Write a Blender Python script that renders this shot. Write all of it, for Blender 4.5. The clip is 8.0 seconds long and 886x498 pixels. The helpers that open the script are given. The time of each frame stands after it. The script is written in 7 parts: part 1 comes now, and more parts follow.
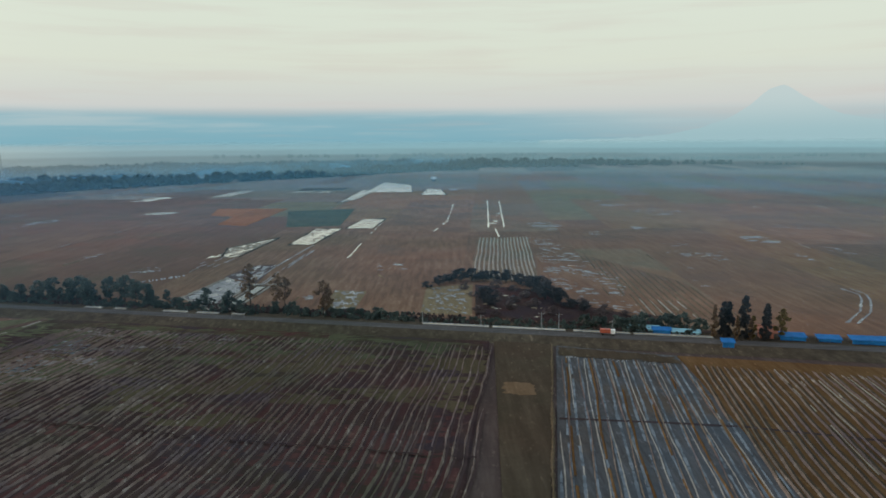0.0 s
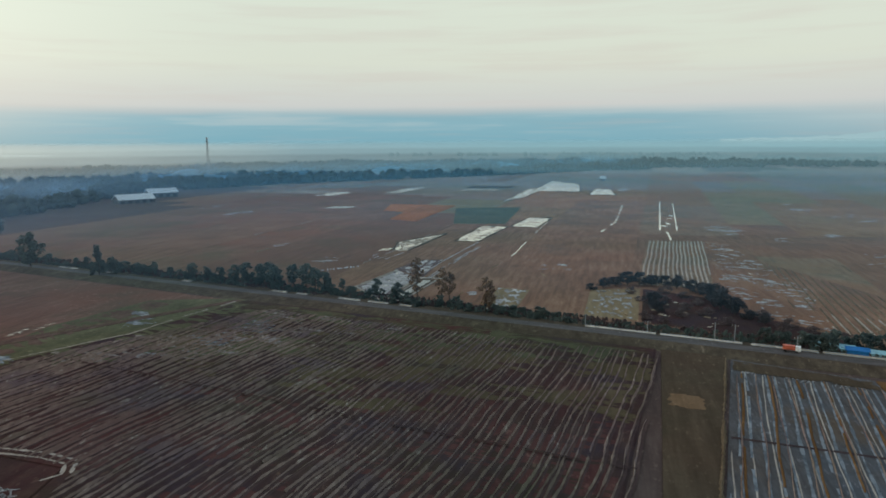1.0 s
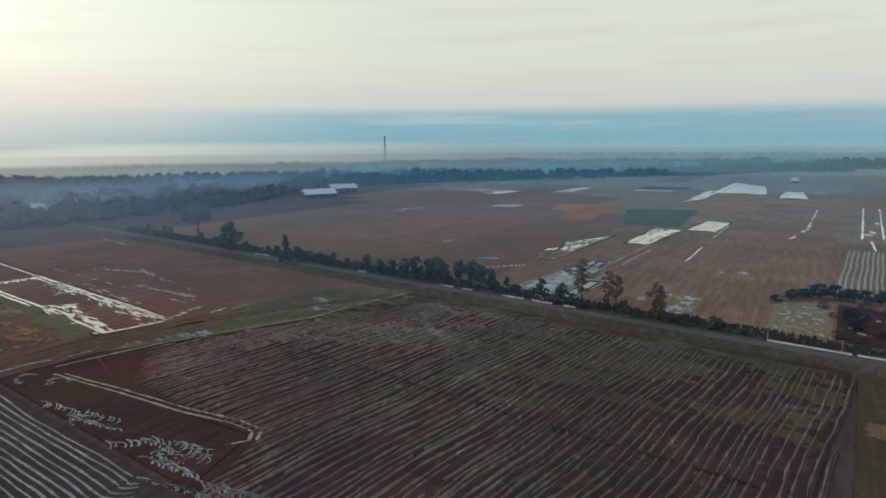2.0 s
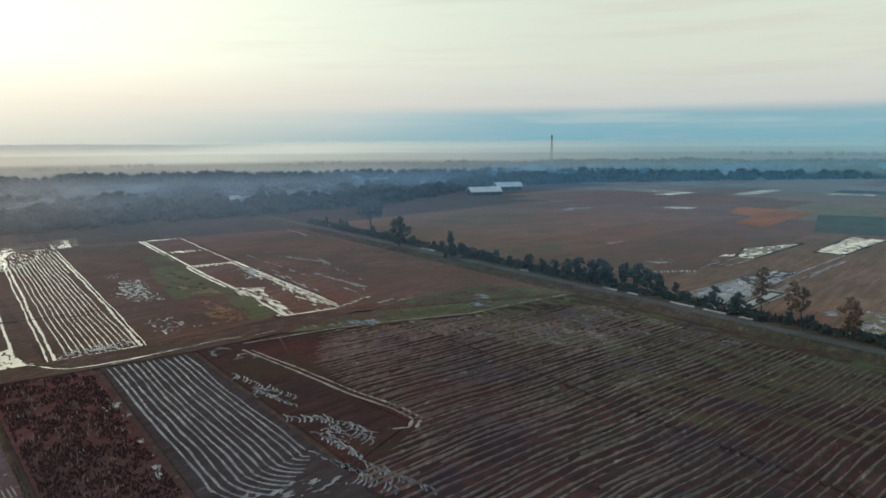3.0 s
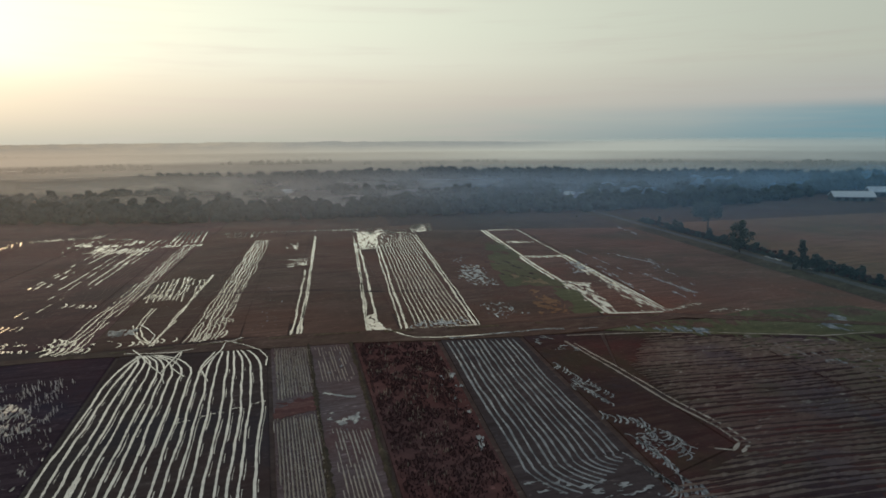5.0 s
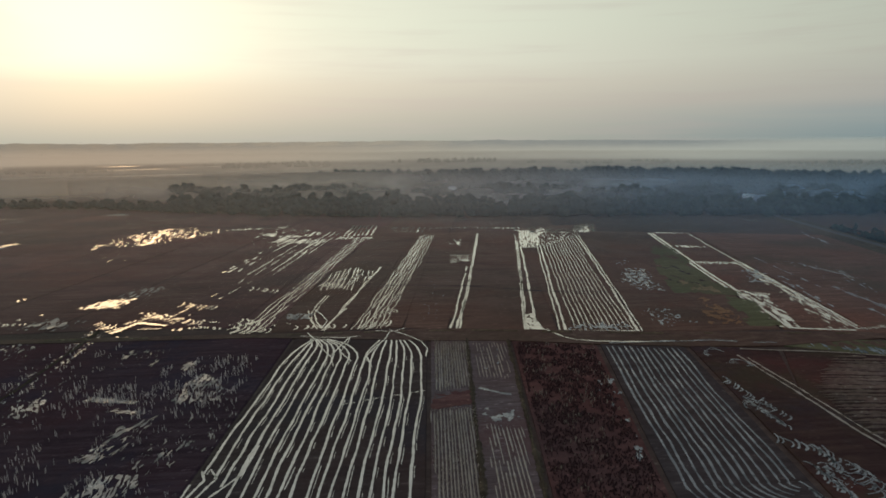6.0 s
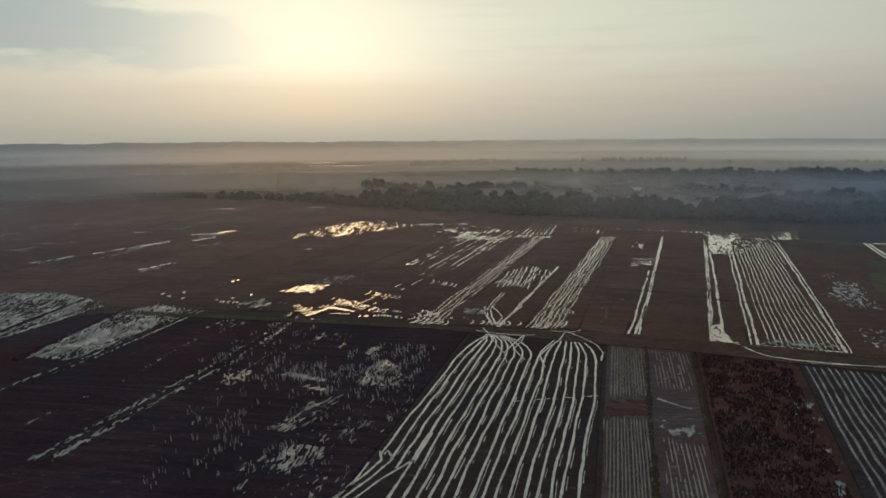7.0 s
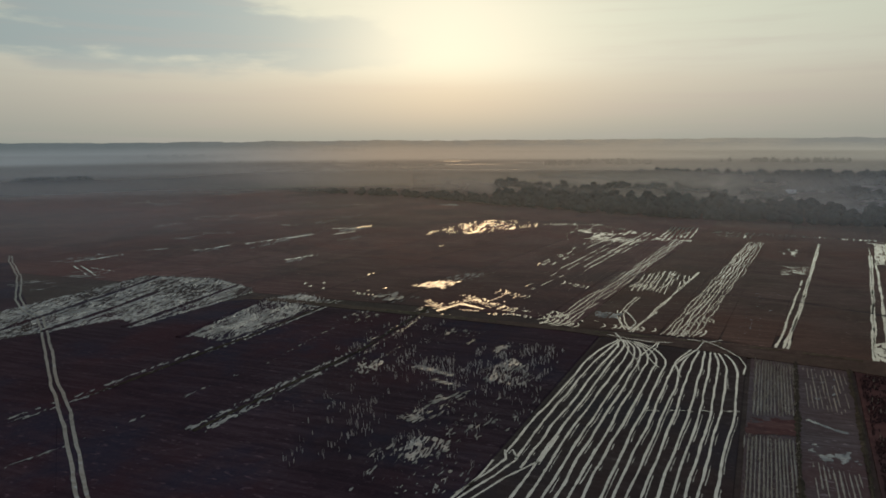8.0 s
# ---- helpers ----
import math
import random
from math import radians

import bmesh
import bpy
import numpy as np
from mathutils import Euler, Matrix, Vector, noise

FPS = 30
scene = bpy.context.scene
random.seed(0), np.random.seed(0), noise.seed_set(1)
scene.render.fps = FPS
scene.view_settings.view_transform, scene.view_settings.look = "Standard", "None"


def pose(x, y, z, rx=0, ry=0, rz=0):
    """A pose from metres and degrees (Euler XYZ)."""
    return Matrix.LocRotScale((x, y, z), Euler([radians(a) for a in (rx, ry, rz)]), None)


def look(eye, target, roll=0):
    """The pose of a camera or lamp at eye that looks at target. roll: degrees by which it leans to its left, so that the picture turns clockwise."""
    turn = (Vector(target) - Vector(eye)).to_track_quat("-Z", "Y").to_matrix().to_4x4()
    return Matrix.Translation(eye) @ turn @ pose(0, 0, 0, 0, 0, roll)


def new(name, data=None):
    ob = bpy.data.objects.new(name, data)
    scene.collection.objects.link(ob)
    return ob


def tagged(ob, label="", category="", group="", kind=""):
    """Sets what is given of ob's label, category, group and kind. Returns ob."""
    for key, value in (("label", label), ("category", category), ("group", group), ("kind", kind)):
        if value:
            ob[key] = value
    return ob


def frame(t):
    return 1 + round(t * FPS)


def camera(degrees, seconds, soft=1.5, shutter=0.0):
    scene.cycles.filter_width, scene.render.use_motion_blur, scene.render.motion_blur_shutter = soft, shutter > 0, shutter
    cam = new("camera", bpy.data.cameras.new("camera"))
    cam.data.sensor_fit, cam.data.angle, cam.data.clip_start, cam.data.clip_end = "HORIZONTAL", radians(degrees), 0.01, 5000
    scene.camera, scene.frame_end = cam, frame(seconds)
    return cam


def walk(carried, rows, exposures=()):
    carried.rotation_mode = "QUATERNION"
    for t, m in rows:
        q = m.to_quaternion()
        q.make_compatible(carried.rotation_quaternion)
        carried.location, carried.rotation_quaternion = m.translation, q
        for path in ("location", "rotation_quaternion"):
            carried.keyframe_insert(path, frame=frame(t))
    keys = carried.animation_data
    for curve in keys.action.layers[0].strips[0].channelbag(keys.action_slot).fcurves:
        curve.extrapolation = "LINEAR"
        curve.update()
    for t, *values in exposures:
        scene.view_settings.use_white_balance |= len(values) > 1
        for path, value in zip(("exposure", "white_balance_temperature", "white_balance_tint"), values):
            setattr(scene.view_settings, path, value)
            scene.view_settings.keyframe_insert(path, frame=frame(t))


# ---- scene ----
cam = camera(66.5, 8.0, soft=1.7)
EYE = 50.0
# seconds, heading (degrees, anticlockwise from +y), pitch, lean
TURNS = [
    (0.0, 0.0, -9.12, 0.38), (0.5, 6.89, -9.13, 0.38), (1.0, 14.05, -9.15, 0.38), (1.5, 20.82, -9.17, 0.38),
    (1.7, 23.85, -9.17, 0.39), (2.8, 39.24, -9.17, 0.41), (3.0, 42.12, -9.18, 0.41), (3.5, 49.13, -9.19, 0.41),
    (4.0, 56.24, -9.20, 0.43), (4.5, 62.95, -9.21, 0.45), (4.7, 65.7, -9.21, 0.46), (5.8, 80.72, -9.22, 0.47),
    (6.0, 83.57, -9.22, 0.47), (6.5, 91.73, -9.21, 0.45), (7.0, 98.78, -9.22, 0.45), (7.5, 104.53, -9.23, 0.43),
    (8.0, 110.03, -9.25, 0.41),
]
walk(cam, [(t, pose(0, 0, EYE, 90 + pitch, lean, yaw)) for t, yaw, pitch, lean in TURNS],
     exposures=[(0.0, 0.0), (1.5, 0.0), (3.0, 0.0), (3.5, -0.14), (4.5, -0.48), (6.0, -0.84), (7.0, -1.06), (8.0, -1.12)])

# ---------------------------------------------------------------- sky and sun
SUN_HEADING, SUN_HEIGHT = 109.5, 8.0
sun_flat = Vector((-math.sin(radians(SUN_HEADING)), math.cos(radians(SUN_HEADING)), 0))
sun_way = (sun_flat * math.cos(radians(SUN_HEIGHT)) + Vector((0, 0, math.sin(radians(SUN_HEIGHT))))).normalized()
lamp = bpy.data.lights.new("sun", "SUN")
lamp.energy, lamp.angle, lamp.color = 0.32, radians(16), (1.0, 0.60, 0.27)
sun = new("sun", lamp)
sun.matrix_world = look(sun_way * 100, (0, 0, 0))


def heading_flat(deg):
    return np.array([-math.sin(radians(deg)), math.cos(radians(deg))])


class Nodes:
    """Short hand for building node trees."""

    def __init__(self, tree):
        self.tree = tree
        tree.nodes.clear()

    def add(self, kind, **values):
        node = self.tree.nodes.new(kind)
        for key, value in values.items():
            if key in node.inputs:
                self.feed(node.inputs[key], value)
        return node

    def feed(self, socket, value):
        if isinstance(value, bpy.types.NodeSocket):
            self.tree.links.new(value, socket)
        else:
            socket.default_value = value

    def math(self, op, a, b=0.0, clamp=False):
        node = self.tree.nodes.new("ShaderNodeMath")
        node.operation, node.use_clamp = op, clamp
        self.feed(node.inputs[0], a)
        self.feed(node.inputs[1], b)
        return node.outputs[0]

    def mix(self, fac, a, b, blend="MIX"):
        node = self.tree.nodes.new("ShaderNodeMix")
        node.data_type, node.blend_type = "RGBA", blend
        self.feed(node.inputs[0], fac)
        for socket, value in ((node.inputs[6], a), (node.inputs[7], b)):
            self.feed(socket, value if isinstance(value, bpy.types.NodeSocket) else (*value, 1.0))
        return node.outputs[2]

    def span(self, value, a, b, c=0.0, d=1.0, smooth=True):
        node = self.tree.nodes.new("ShaderNodeMapRange")
        node.interpolation_type = "SMOOTHSTEP" if smooth else "LINEAR"
        for socket, v in zip(node.inputs, (value, a, b, c, d)):
            self.feed(socket, v)
        return node.outputs[0]

    def ramp(self, fac, stops):
        node = self.tree.nodes.new("ShaderNodeValToRGB")
        self.feed(node.inputs[0], fac)
        ramp = node.color_ramp
        while len(ramp.elements) < len(stops):
            ramp.elements.new(0.5)
        for element, (at, colour) in zip(ramp.elements, stops):
            element.position, element.color = at, (*colour, 1)
        return node.outputs[0]

    def noise(self, vector, scale, detail=3.0, rough=0.5):
        node = self.add("ShaderNodeTexNoise", Vector=vector, Scale=scale, Detail=detail, Roughness=rough)
        return node.outputs[0]

    def scaled(self, vector, scale, turn=0.0):
        node = self.tree.nodes.new("ShaderNodeMapping")
        self.feed(node.inputs["Vector"], vector)
        node.inputs["Rotation"].default_value = (0, 0, radians(turn))
        node.inputs["Scale"].default_value = scale
        return node.outputs[0]


world = bpy.data.worlds.new("world")
scene.world = world
world.use_nodes = True
w = Nodes(world.node_tree)
way = w.add("ShaderNodeTexCoord").outputs["Generated"]
split = w.add("ShaderNodeSeparateXYZ", Vector=way)
up = split.outputs[2]
east_sky = w.ramp(w.span(up, -0.02, 0.30, smooth=False), [
    (0.0, (0.30, 0.42, 0.46)), (0.07, (0.31, 0.45, 0.50)), (0.14, (0.45, 0.55, 0.57)), (0.22, (0.60, 0.62, 0.60)),
    (0.40, (0.68, 0.72, 0.62)), (0.65, (0.69, 0.75, 0.645)), (1.0, (0.50, 0.58, 0.62))])
west_sky = w.ramp(w.span(up, -0.02, 0.30, smooth=False), [
    (0.0, (0.40, 0.42, 0.36)), (0.07, (0.47, 0.47, 0.40)), (0.2, (0.60, 0.57, 0.48)), (0.30, (0.70, 0.66, 0.55)),
    (0.40, (0.78, 0.78, 0.65)), (0.55, (0.80, 0.83, 0.68)), (1.0, (0.80, 0.81, 0.67))])
flat = w.add("ShaderNodeVectorMath")
flat.operation = "DOT_PRODUCT"
w.feed(flat.inputs[0], way)
flat.inputs[1].default_value = sun_flat
towards = flat.outputs["Value"]
base = w.mix(w.span(towards, 0.15, 0.95), east_sky, west_sky)
base = w.mix(w.span(up, 0.33, 0.8), base, (0.50, 0.66, 0.84))
# low cloud bank, blue-grey, thinning towards the sun
long_way = w.scaled(way, (1.6, 1.6, 26.0))
streak = w.noise(long_way, 2.2, 4.0, 0.55)
where = w.add("ShaderNodeVectorMath")
where.operation = "DOT_PRODUCT"
w.feed(where.inputs[0], way)
where.inputs[1].default_value = (*heading_flat(16), 0)
bank = w.math("MULTIPLY", w.span(up, 0.050, 0.030), w.span(where.outputs["Value"], 0.80, 0.98, 0.2, 0.85))
bank = w.math("MULTIPLY", bank, w.span(towards, 0.86, 0.45))
bank = w.math("MULTIPLY", bank, w.span(streak, 0.30, 0.62, 0.35, 1.0))
base = w.mix(bank, base, (0.15, 0.40, 0.50))
# grey cloud bank beside the sun
cloud_way = w.scaled(way, (3.0, 3.0, 14.0))
billow = w.noise(cloud_way, 1.6, 6.0, 0.55)
side = w.add("ShaderNodeVectorMath")
side.operation = "DOT_PRODUCT"
w.feed(side.inputs[0], way)
side.inputs[1].default_value = (*(-heading_flat(130 - 90)), 0)
across = w.math("POWER", w.math("ABSOLUTE", w.math("DIVIDE", side.outputs["Value"], 0.30)), 2.0)
lift = w.math("POWER", w.math("ABSOLUTE", w.math("DIVIDE", w.math("SUBTRACT", up, 0.142), 0.058)), 2.0)
puff = w.math("SUBTRACT", 1.0, w.math("ADD", across, lift))
puff = w.math("ADD", puff, w.math("MULTIPLY", w.math("SUBTRACT", billow, 0.5), 2.6))
puff = w.math("MULTIPLY", w.span(puff, 0.0, 0.5), w.span(towards, 0.2, 0.6))
puff = w.math("MULTIPLY", puff, w.span(up, 0.055, 0.125))
base = w.mix(w.math("MULTIPLY", puff, 0.9), base, (0.40, 0.50, 0.52))
# the sky dulls to grey away from the sun on its far side
base = w.mix(w.math("MULTIPLY", w.span(side.outputs["Value"], -0.12, 0.30), 0.15), base, (0.43, 0.51, 0.48))
# thin streaks everywhere
base = w.mix(w.math("MULTIPLY", w.span(streak, 0.45, 0.72), 0.26), base, (0.60, 0.52, 0.48))
# glow round the veiled sun
near_sun = w.add("ShaderNodeVectorMath")
near_sun.operation = "DOT_PRODUCT"
w.feed(near_sun.inputs[0], way)
near_sun.inputs[1].default_value = sun_way
glow = w.math("POWER", w.math("MAXIMUM", near_sun.outputs["Value"], 0.0), 60.0)
glow = w.math("MULTIPLY", glow, w.span(up, 0.06, 0.12))
bright = w.math("ADD", 1.0, w.math("MULTIPLY", w.math("POWER", w.math("MAXIMUM", towards, 0.0), 2.4), 0.82))
nishita = w.tree.nodes.new("ShaderNodeTexSky")
nishita.sky_type, nishita.sun_disc = "NISHITA", False
nishita.sun_elevation, nishita.sun_rotation = radians(SUN_HEIGHT), radians(-SUN_HEADING)
nishita.dust_density = 4.0
veil = w.add("ShaderNodeBackground", Color=w.mix(glow, base, (0.92, 0.93, 0.78)), Strength=bright)
clear = w.add("ShaderNodeBackground", Color=nishita.outputs[0], Strength=0.008)
total = w.add("ShaderNodeAddShader")
w.feed(total.inputs[0], veil.outputs[0])
w.feed(total.inputs[1], clear.outputs[0])
out = w.add("ShaderNodeOutputWorld")
w.feed(out.inputs[0], total.outputs[0])


# ---------------------------------------------------------------- materials
def blank(name):
    mat = bpy.data.materials.new(name)
    mat.use_nodes = True
    n = Nodes(mat.node_tree)
    return mat, n


def finish(n, shader):
    end = n.add("ShaderNodeOutputMaterial")
    n.feed(end.inputs[0], shader)


def place(n):
    return n.add("ShaderNodeTexCoord").outputs["Object"]


def relief(n, height, strength, distance):
    bump = n.add("ShaderNodeBump", Strength=strength, Distance=distance, Height=height)
    return bump.outputs[0]


def soil(name, dark, mid, light, turn=0.0, stretch=(0.5, 0.05), rough=0.9, fleck=0.5, stains=()):
    """Earth and stubble: broad stains, long streaks along the working direction, fine clods, painted wet glints."""
    mat, n = blank(name)
    p = place(n)
    broad = n.noise(p, 0.035, 4, 0.6)
    along = n.noise(n.scaled(p, (stretch[0], stretch[1], 0.3), turn), 1.0, 4, 0.65)
    fine = n.noise(p, 0.8, 6, 0.75)
    tint = n.ramp(n.math("ADD", n.math("MULTIPLY", along, 0.65), n.math("MULTIPLY", broad, 0.35)),
                  [(0.30, dark), (0.5, mid), (0.72, light)])
    for k, stain in enumerate(stains):
        spread = n.noise(n.scaled(p, (1, 1, 1), 37 * k + 11), 0.022 + 0.011 * k, 5, 0.65)
        tint = n.mix(n.span(spread, 0.47, 0.66, 0.0, 0.8), tint, stain)
    tint = n.mix(n.math("MULTIPLY", n.span(fine, 0.52, 0.75), fleck), tint, light)
    tint = n.mix(n.math("MULTIPLY", n.span(fine, 0.46, 0.28), fleck), tint, dark)
    # Painted glints: sparse flecks lifted well above the soil's light tone.
    wet = n.noise(n.scaled(p, (1.1, 0.45, 1.0), turn), 1.0, 3, 0.6)
    tint = n.mix(n.math("MULTIPLY", n.span(wet, 0.60, 0.70), n.math("MULTIPLY", n.span(broad, 0.35, 0.6), 0.5)), tint, tuple(min(0.6, c * 1.9) for c in light))
    zone = n.noise(p, 0.0065, 3, 0.55)
    tint = n.mix(1.0, tint, n.ramp(zone, [(0.36, (0.80, 0.93, 0.86)), (0.5, (1.0, 1.0, 1.0)), (0.64, (1.13, 0.97, 0.90))]), "MULTIPLY")
    own = n.add("ShaderNodeObjectInfo").outputs["Random"]
    tint = n.mix(n.span(own, 0.0, 1.0, 0.0, 0.30), tint, dark)
    bsdf = n.add("ShaderNodeBsdfPrincipled", **{"Base Color": tint, "Roughness": rough,
                                                "Specular IOR Level": 0.03, "Normal": relief(n, fine, 0.6, 0.25)})
    finish(n, bsdf.outputs[0])
    return mat


def water(name, tint, rough=0.16, turbid=0.5, film=0.0):
    """Shallow silty water that mirrors the sky, with wind-dulled patches."""
    mat, n = blank(name)
    p = place(n)
    patch = n.noise(p, 0.25, 3, 0.6)
    ripple = n.noise(p, 3.0, 2, 0.5)
    silt = n.noise(p, 0.9, 5, 0.7)
    mud = n.math("MULTIPLY", n.span(silt, 0.56, 0.70), 0.8)
    clear = n.math("SUBTRACT", 1.0, mud)
    colour = n.mix(n.span(patch, 0.35, 0.7), tint, tuple(c * turbid for c in tint))
    colour = n.mix(mud, colour, (tint[0] * 0.36, tint[1] * 0.33, tint[2] * 0.31))
    gloss = n.math("ADD", n.span(patch, 0.3, 0.7, rough * 0.6, rough * 1.8), n.math("MULTIPLY", mud, 0.5), True)
    bsdf = n.add("ShaderNodeBsdfPrincipled", **{"Base Color": colour, "IOR": 1.45, "Specular IOR Level": n.math("MULTIPLY", clear, 0.9), "Coat Weight": n.math("MULTIPLY", clear, film),
                                                "Coat Roughness": 0.05, "Roughness": gloss, "Normal": relief(n, ripple, 0.15, 0.02)})
    finish(n, bsdf.outputs[0])
    return mat


def plain(name, colour, rough=0.7, metal=0.0, vary=0.3, scale=0.6):
    mat, n = blank(name)
    p = place(n)
    a = n.noise(p, scale, 4, 0.6)
    b = n.noise(p, scale * 9, 3, 0.6)
    m = n.math("ADD", n.math("MULTIPLY", a, 0.6), n.math("MULTIPLY", b, 0.4))
    tint = n.mix(n.span(m, 0.3, 0.7), tuple(c * (1 - vary) for c in colour), tuple(min(1, c * (1 + vary)) for c in colour))
    bsdf = n.add("ShaderNodeBsdfPrincipled", **{"Base Color": tint, "Roughness": rough, "Metallic": metal,
                                                "Normal": relief(n, b, 0.3, 0.02)})
    finish(n, bsdf.outputs[0])
    return mat


def leaves(name, dark, light, rough=0.75):
    mat, n = blank(name)
    lot = n.add("ShaderNodeNewGeometry").outputs["Random Per Island"]
    one = n.add("ShaderNodeObjectInfo").outputs["Random"]
    tint = n.mix(n.math("ADD", n.math("MULTIPLY", lot, 0.6), n.math("MULTIPLY", one, 0.4)), dark, light)
    bsdf = n.add("ShaderNodeBsdfPrincipled", **{"Base Color": tint, "Roughness": rough, "Specular IOR Level": 0.2})
    see = n.add("ShaderNodeBsdfTranslucent", Color=tint)
    both = n.add("ShaderNodeMixShader", Fac=0.42)
    n.feed(both.inputs[1], bsdf.outputs[0])
    n.feed(both.inputs[2], see.outputs[0])
    finish(n, both.outputs[0])
    return mat


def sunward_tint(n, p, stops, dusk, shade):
    """Haze light painted by the compass: blue away from the sun, pale and warm towards it, grey beyond it."""
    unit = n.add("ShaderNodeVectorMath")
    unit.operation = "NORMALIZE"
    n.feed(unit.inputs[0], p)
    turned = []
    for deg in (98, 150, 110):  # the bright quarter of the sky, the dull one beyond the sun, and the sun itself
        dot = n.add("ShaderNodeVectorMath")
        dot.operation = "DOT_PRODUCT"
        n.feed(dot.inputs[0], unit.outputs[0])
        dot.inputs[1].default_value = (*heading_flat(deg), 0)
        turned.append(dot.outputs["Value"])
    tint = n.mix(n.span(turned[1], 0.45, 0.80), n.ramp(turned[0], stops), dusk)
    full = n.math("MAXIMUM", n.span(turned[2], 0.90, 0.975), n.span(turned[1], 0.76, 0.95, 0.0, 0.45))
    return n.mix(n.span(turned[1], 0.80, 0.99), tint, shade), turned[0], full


def scattering(n, tint, cover):
    """Thin air: mostly clear, the rest scatters the light that falls on it from both sides."""
    front = n.add("ShaderNodeBsdfDiffuse", Color=tint)
    back = n.add("ShaderNodeBsdfTranslucent", Color=tint)
    both = n.add("ShaderNodeMixShader", Fac=0.5)
    n.feed(both.inputs[1], front.outputs[0])
    n.feed(both.inputs[2], back.outputs[0])
    veil = n.add("ShaderNodeMixShader", Fac=cover)
    n.feed(veil.inputs[1], n.add("ShaderNodeBsdfTransparent").outputs[0])
    n.feed(veil.inputs[2], both.outputs[0])
    finish(n, veil.outputs[0])


# Painted haze colours, from headings away from the sun to those facing it.
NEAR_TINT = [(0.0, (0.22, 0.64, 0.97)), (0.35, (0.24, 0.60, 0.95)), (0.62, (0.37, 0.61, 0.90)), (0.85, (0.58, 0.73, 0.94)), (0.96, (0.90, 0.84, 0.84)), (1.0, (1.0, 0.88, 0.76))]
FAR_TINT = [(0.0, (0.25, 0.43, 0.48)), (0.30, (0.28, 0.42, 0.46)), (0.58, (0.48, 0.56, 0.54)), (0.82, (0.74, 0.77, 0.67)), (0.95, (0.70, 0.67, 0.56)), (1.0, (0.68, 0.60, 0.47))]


def mist(name, thick):
    """Wisps of ground mist and smoke that hang among the trees."""
    mat, n = blank(name)
    coords = n.add("ShaderNodeTexCoord")
    p = coords.outputs["Object"]
    uv = n.add("ShaderNodeSeparateXYZ", Vector=coords.outputs["UV"])
    high, along = uv.outputs[1], uv.outputs[0]
    wisp = n.noise(n.scaled(p, (0.014, 0.014, 0.05)), 1.0, 4, 0.6)
    ends = n.math("MULTIPLY", n.span(along, 0.0, 0.05), n.span(along, 1.0, 0.95))
    rise = n.math("MULTIPLY", n.span(high, 1.0, 0.45), n.span(high, 0.0, 0.25, 0.5, 1.0))
    cover = n.math("MULTIPLY", n.math("MULTIPLY", rise, ends), n.span(wisp, 0.38, 0.72, thick * 0.4, thick))
    # Sunward warmth and density are painted into the mist by heading.
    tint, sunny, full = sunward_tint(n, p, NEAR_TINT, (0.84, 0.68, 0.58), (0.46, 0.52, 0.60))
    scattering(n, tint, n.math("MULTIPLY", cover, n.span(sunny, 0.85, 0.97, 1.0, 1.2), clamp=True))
    return mat


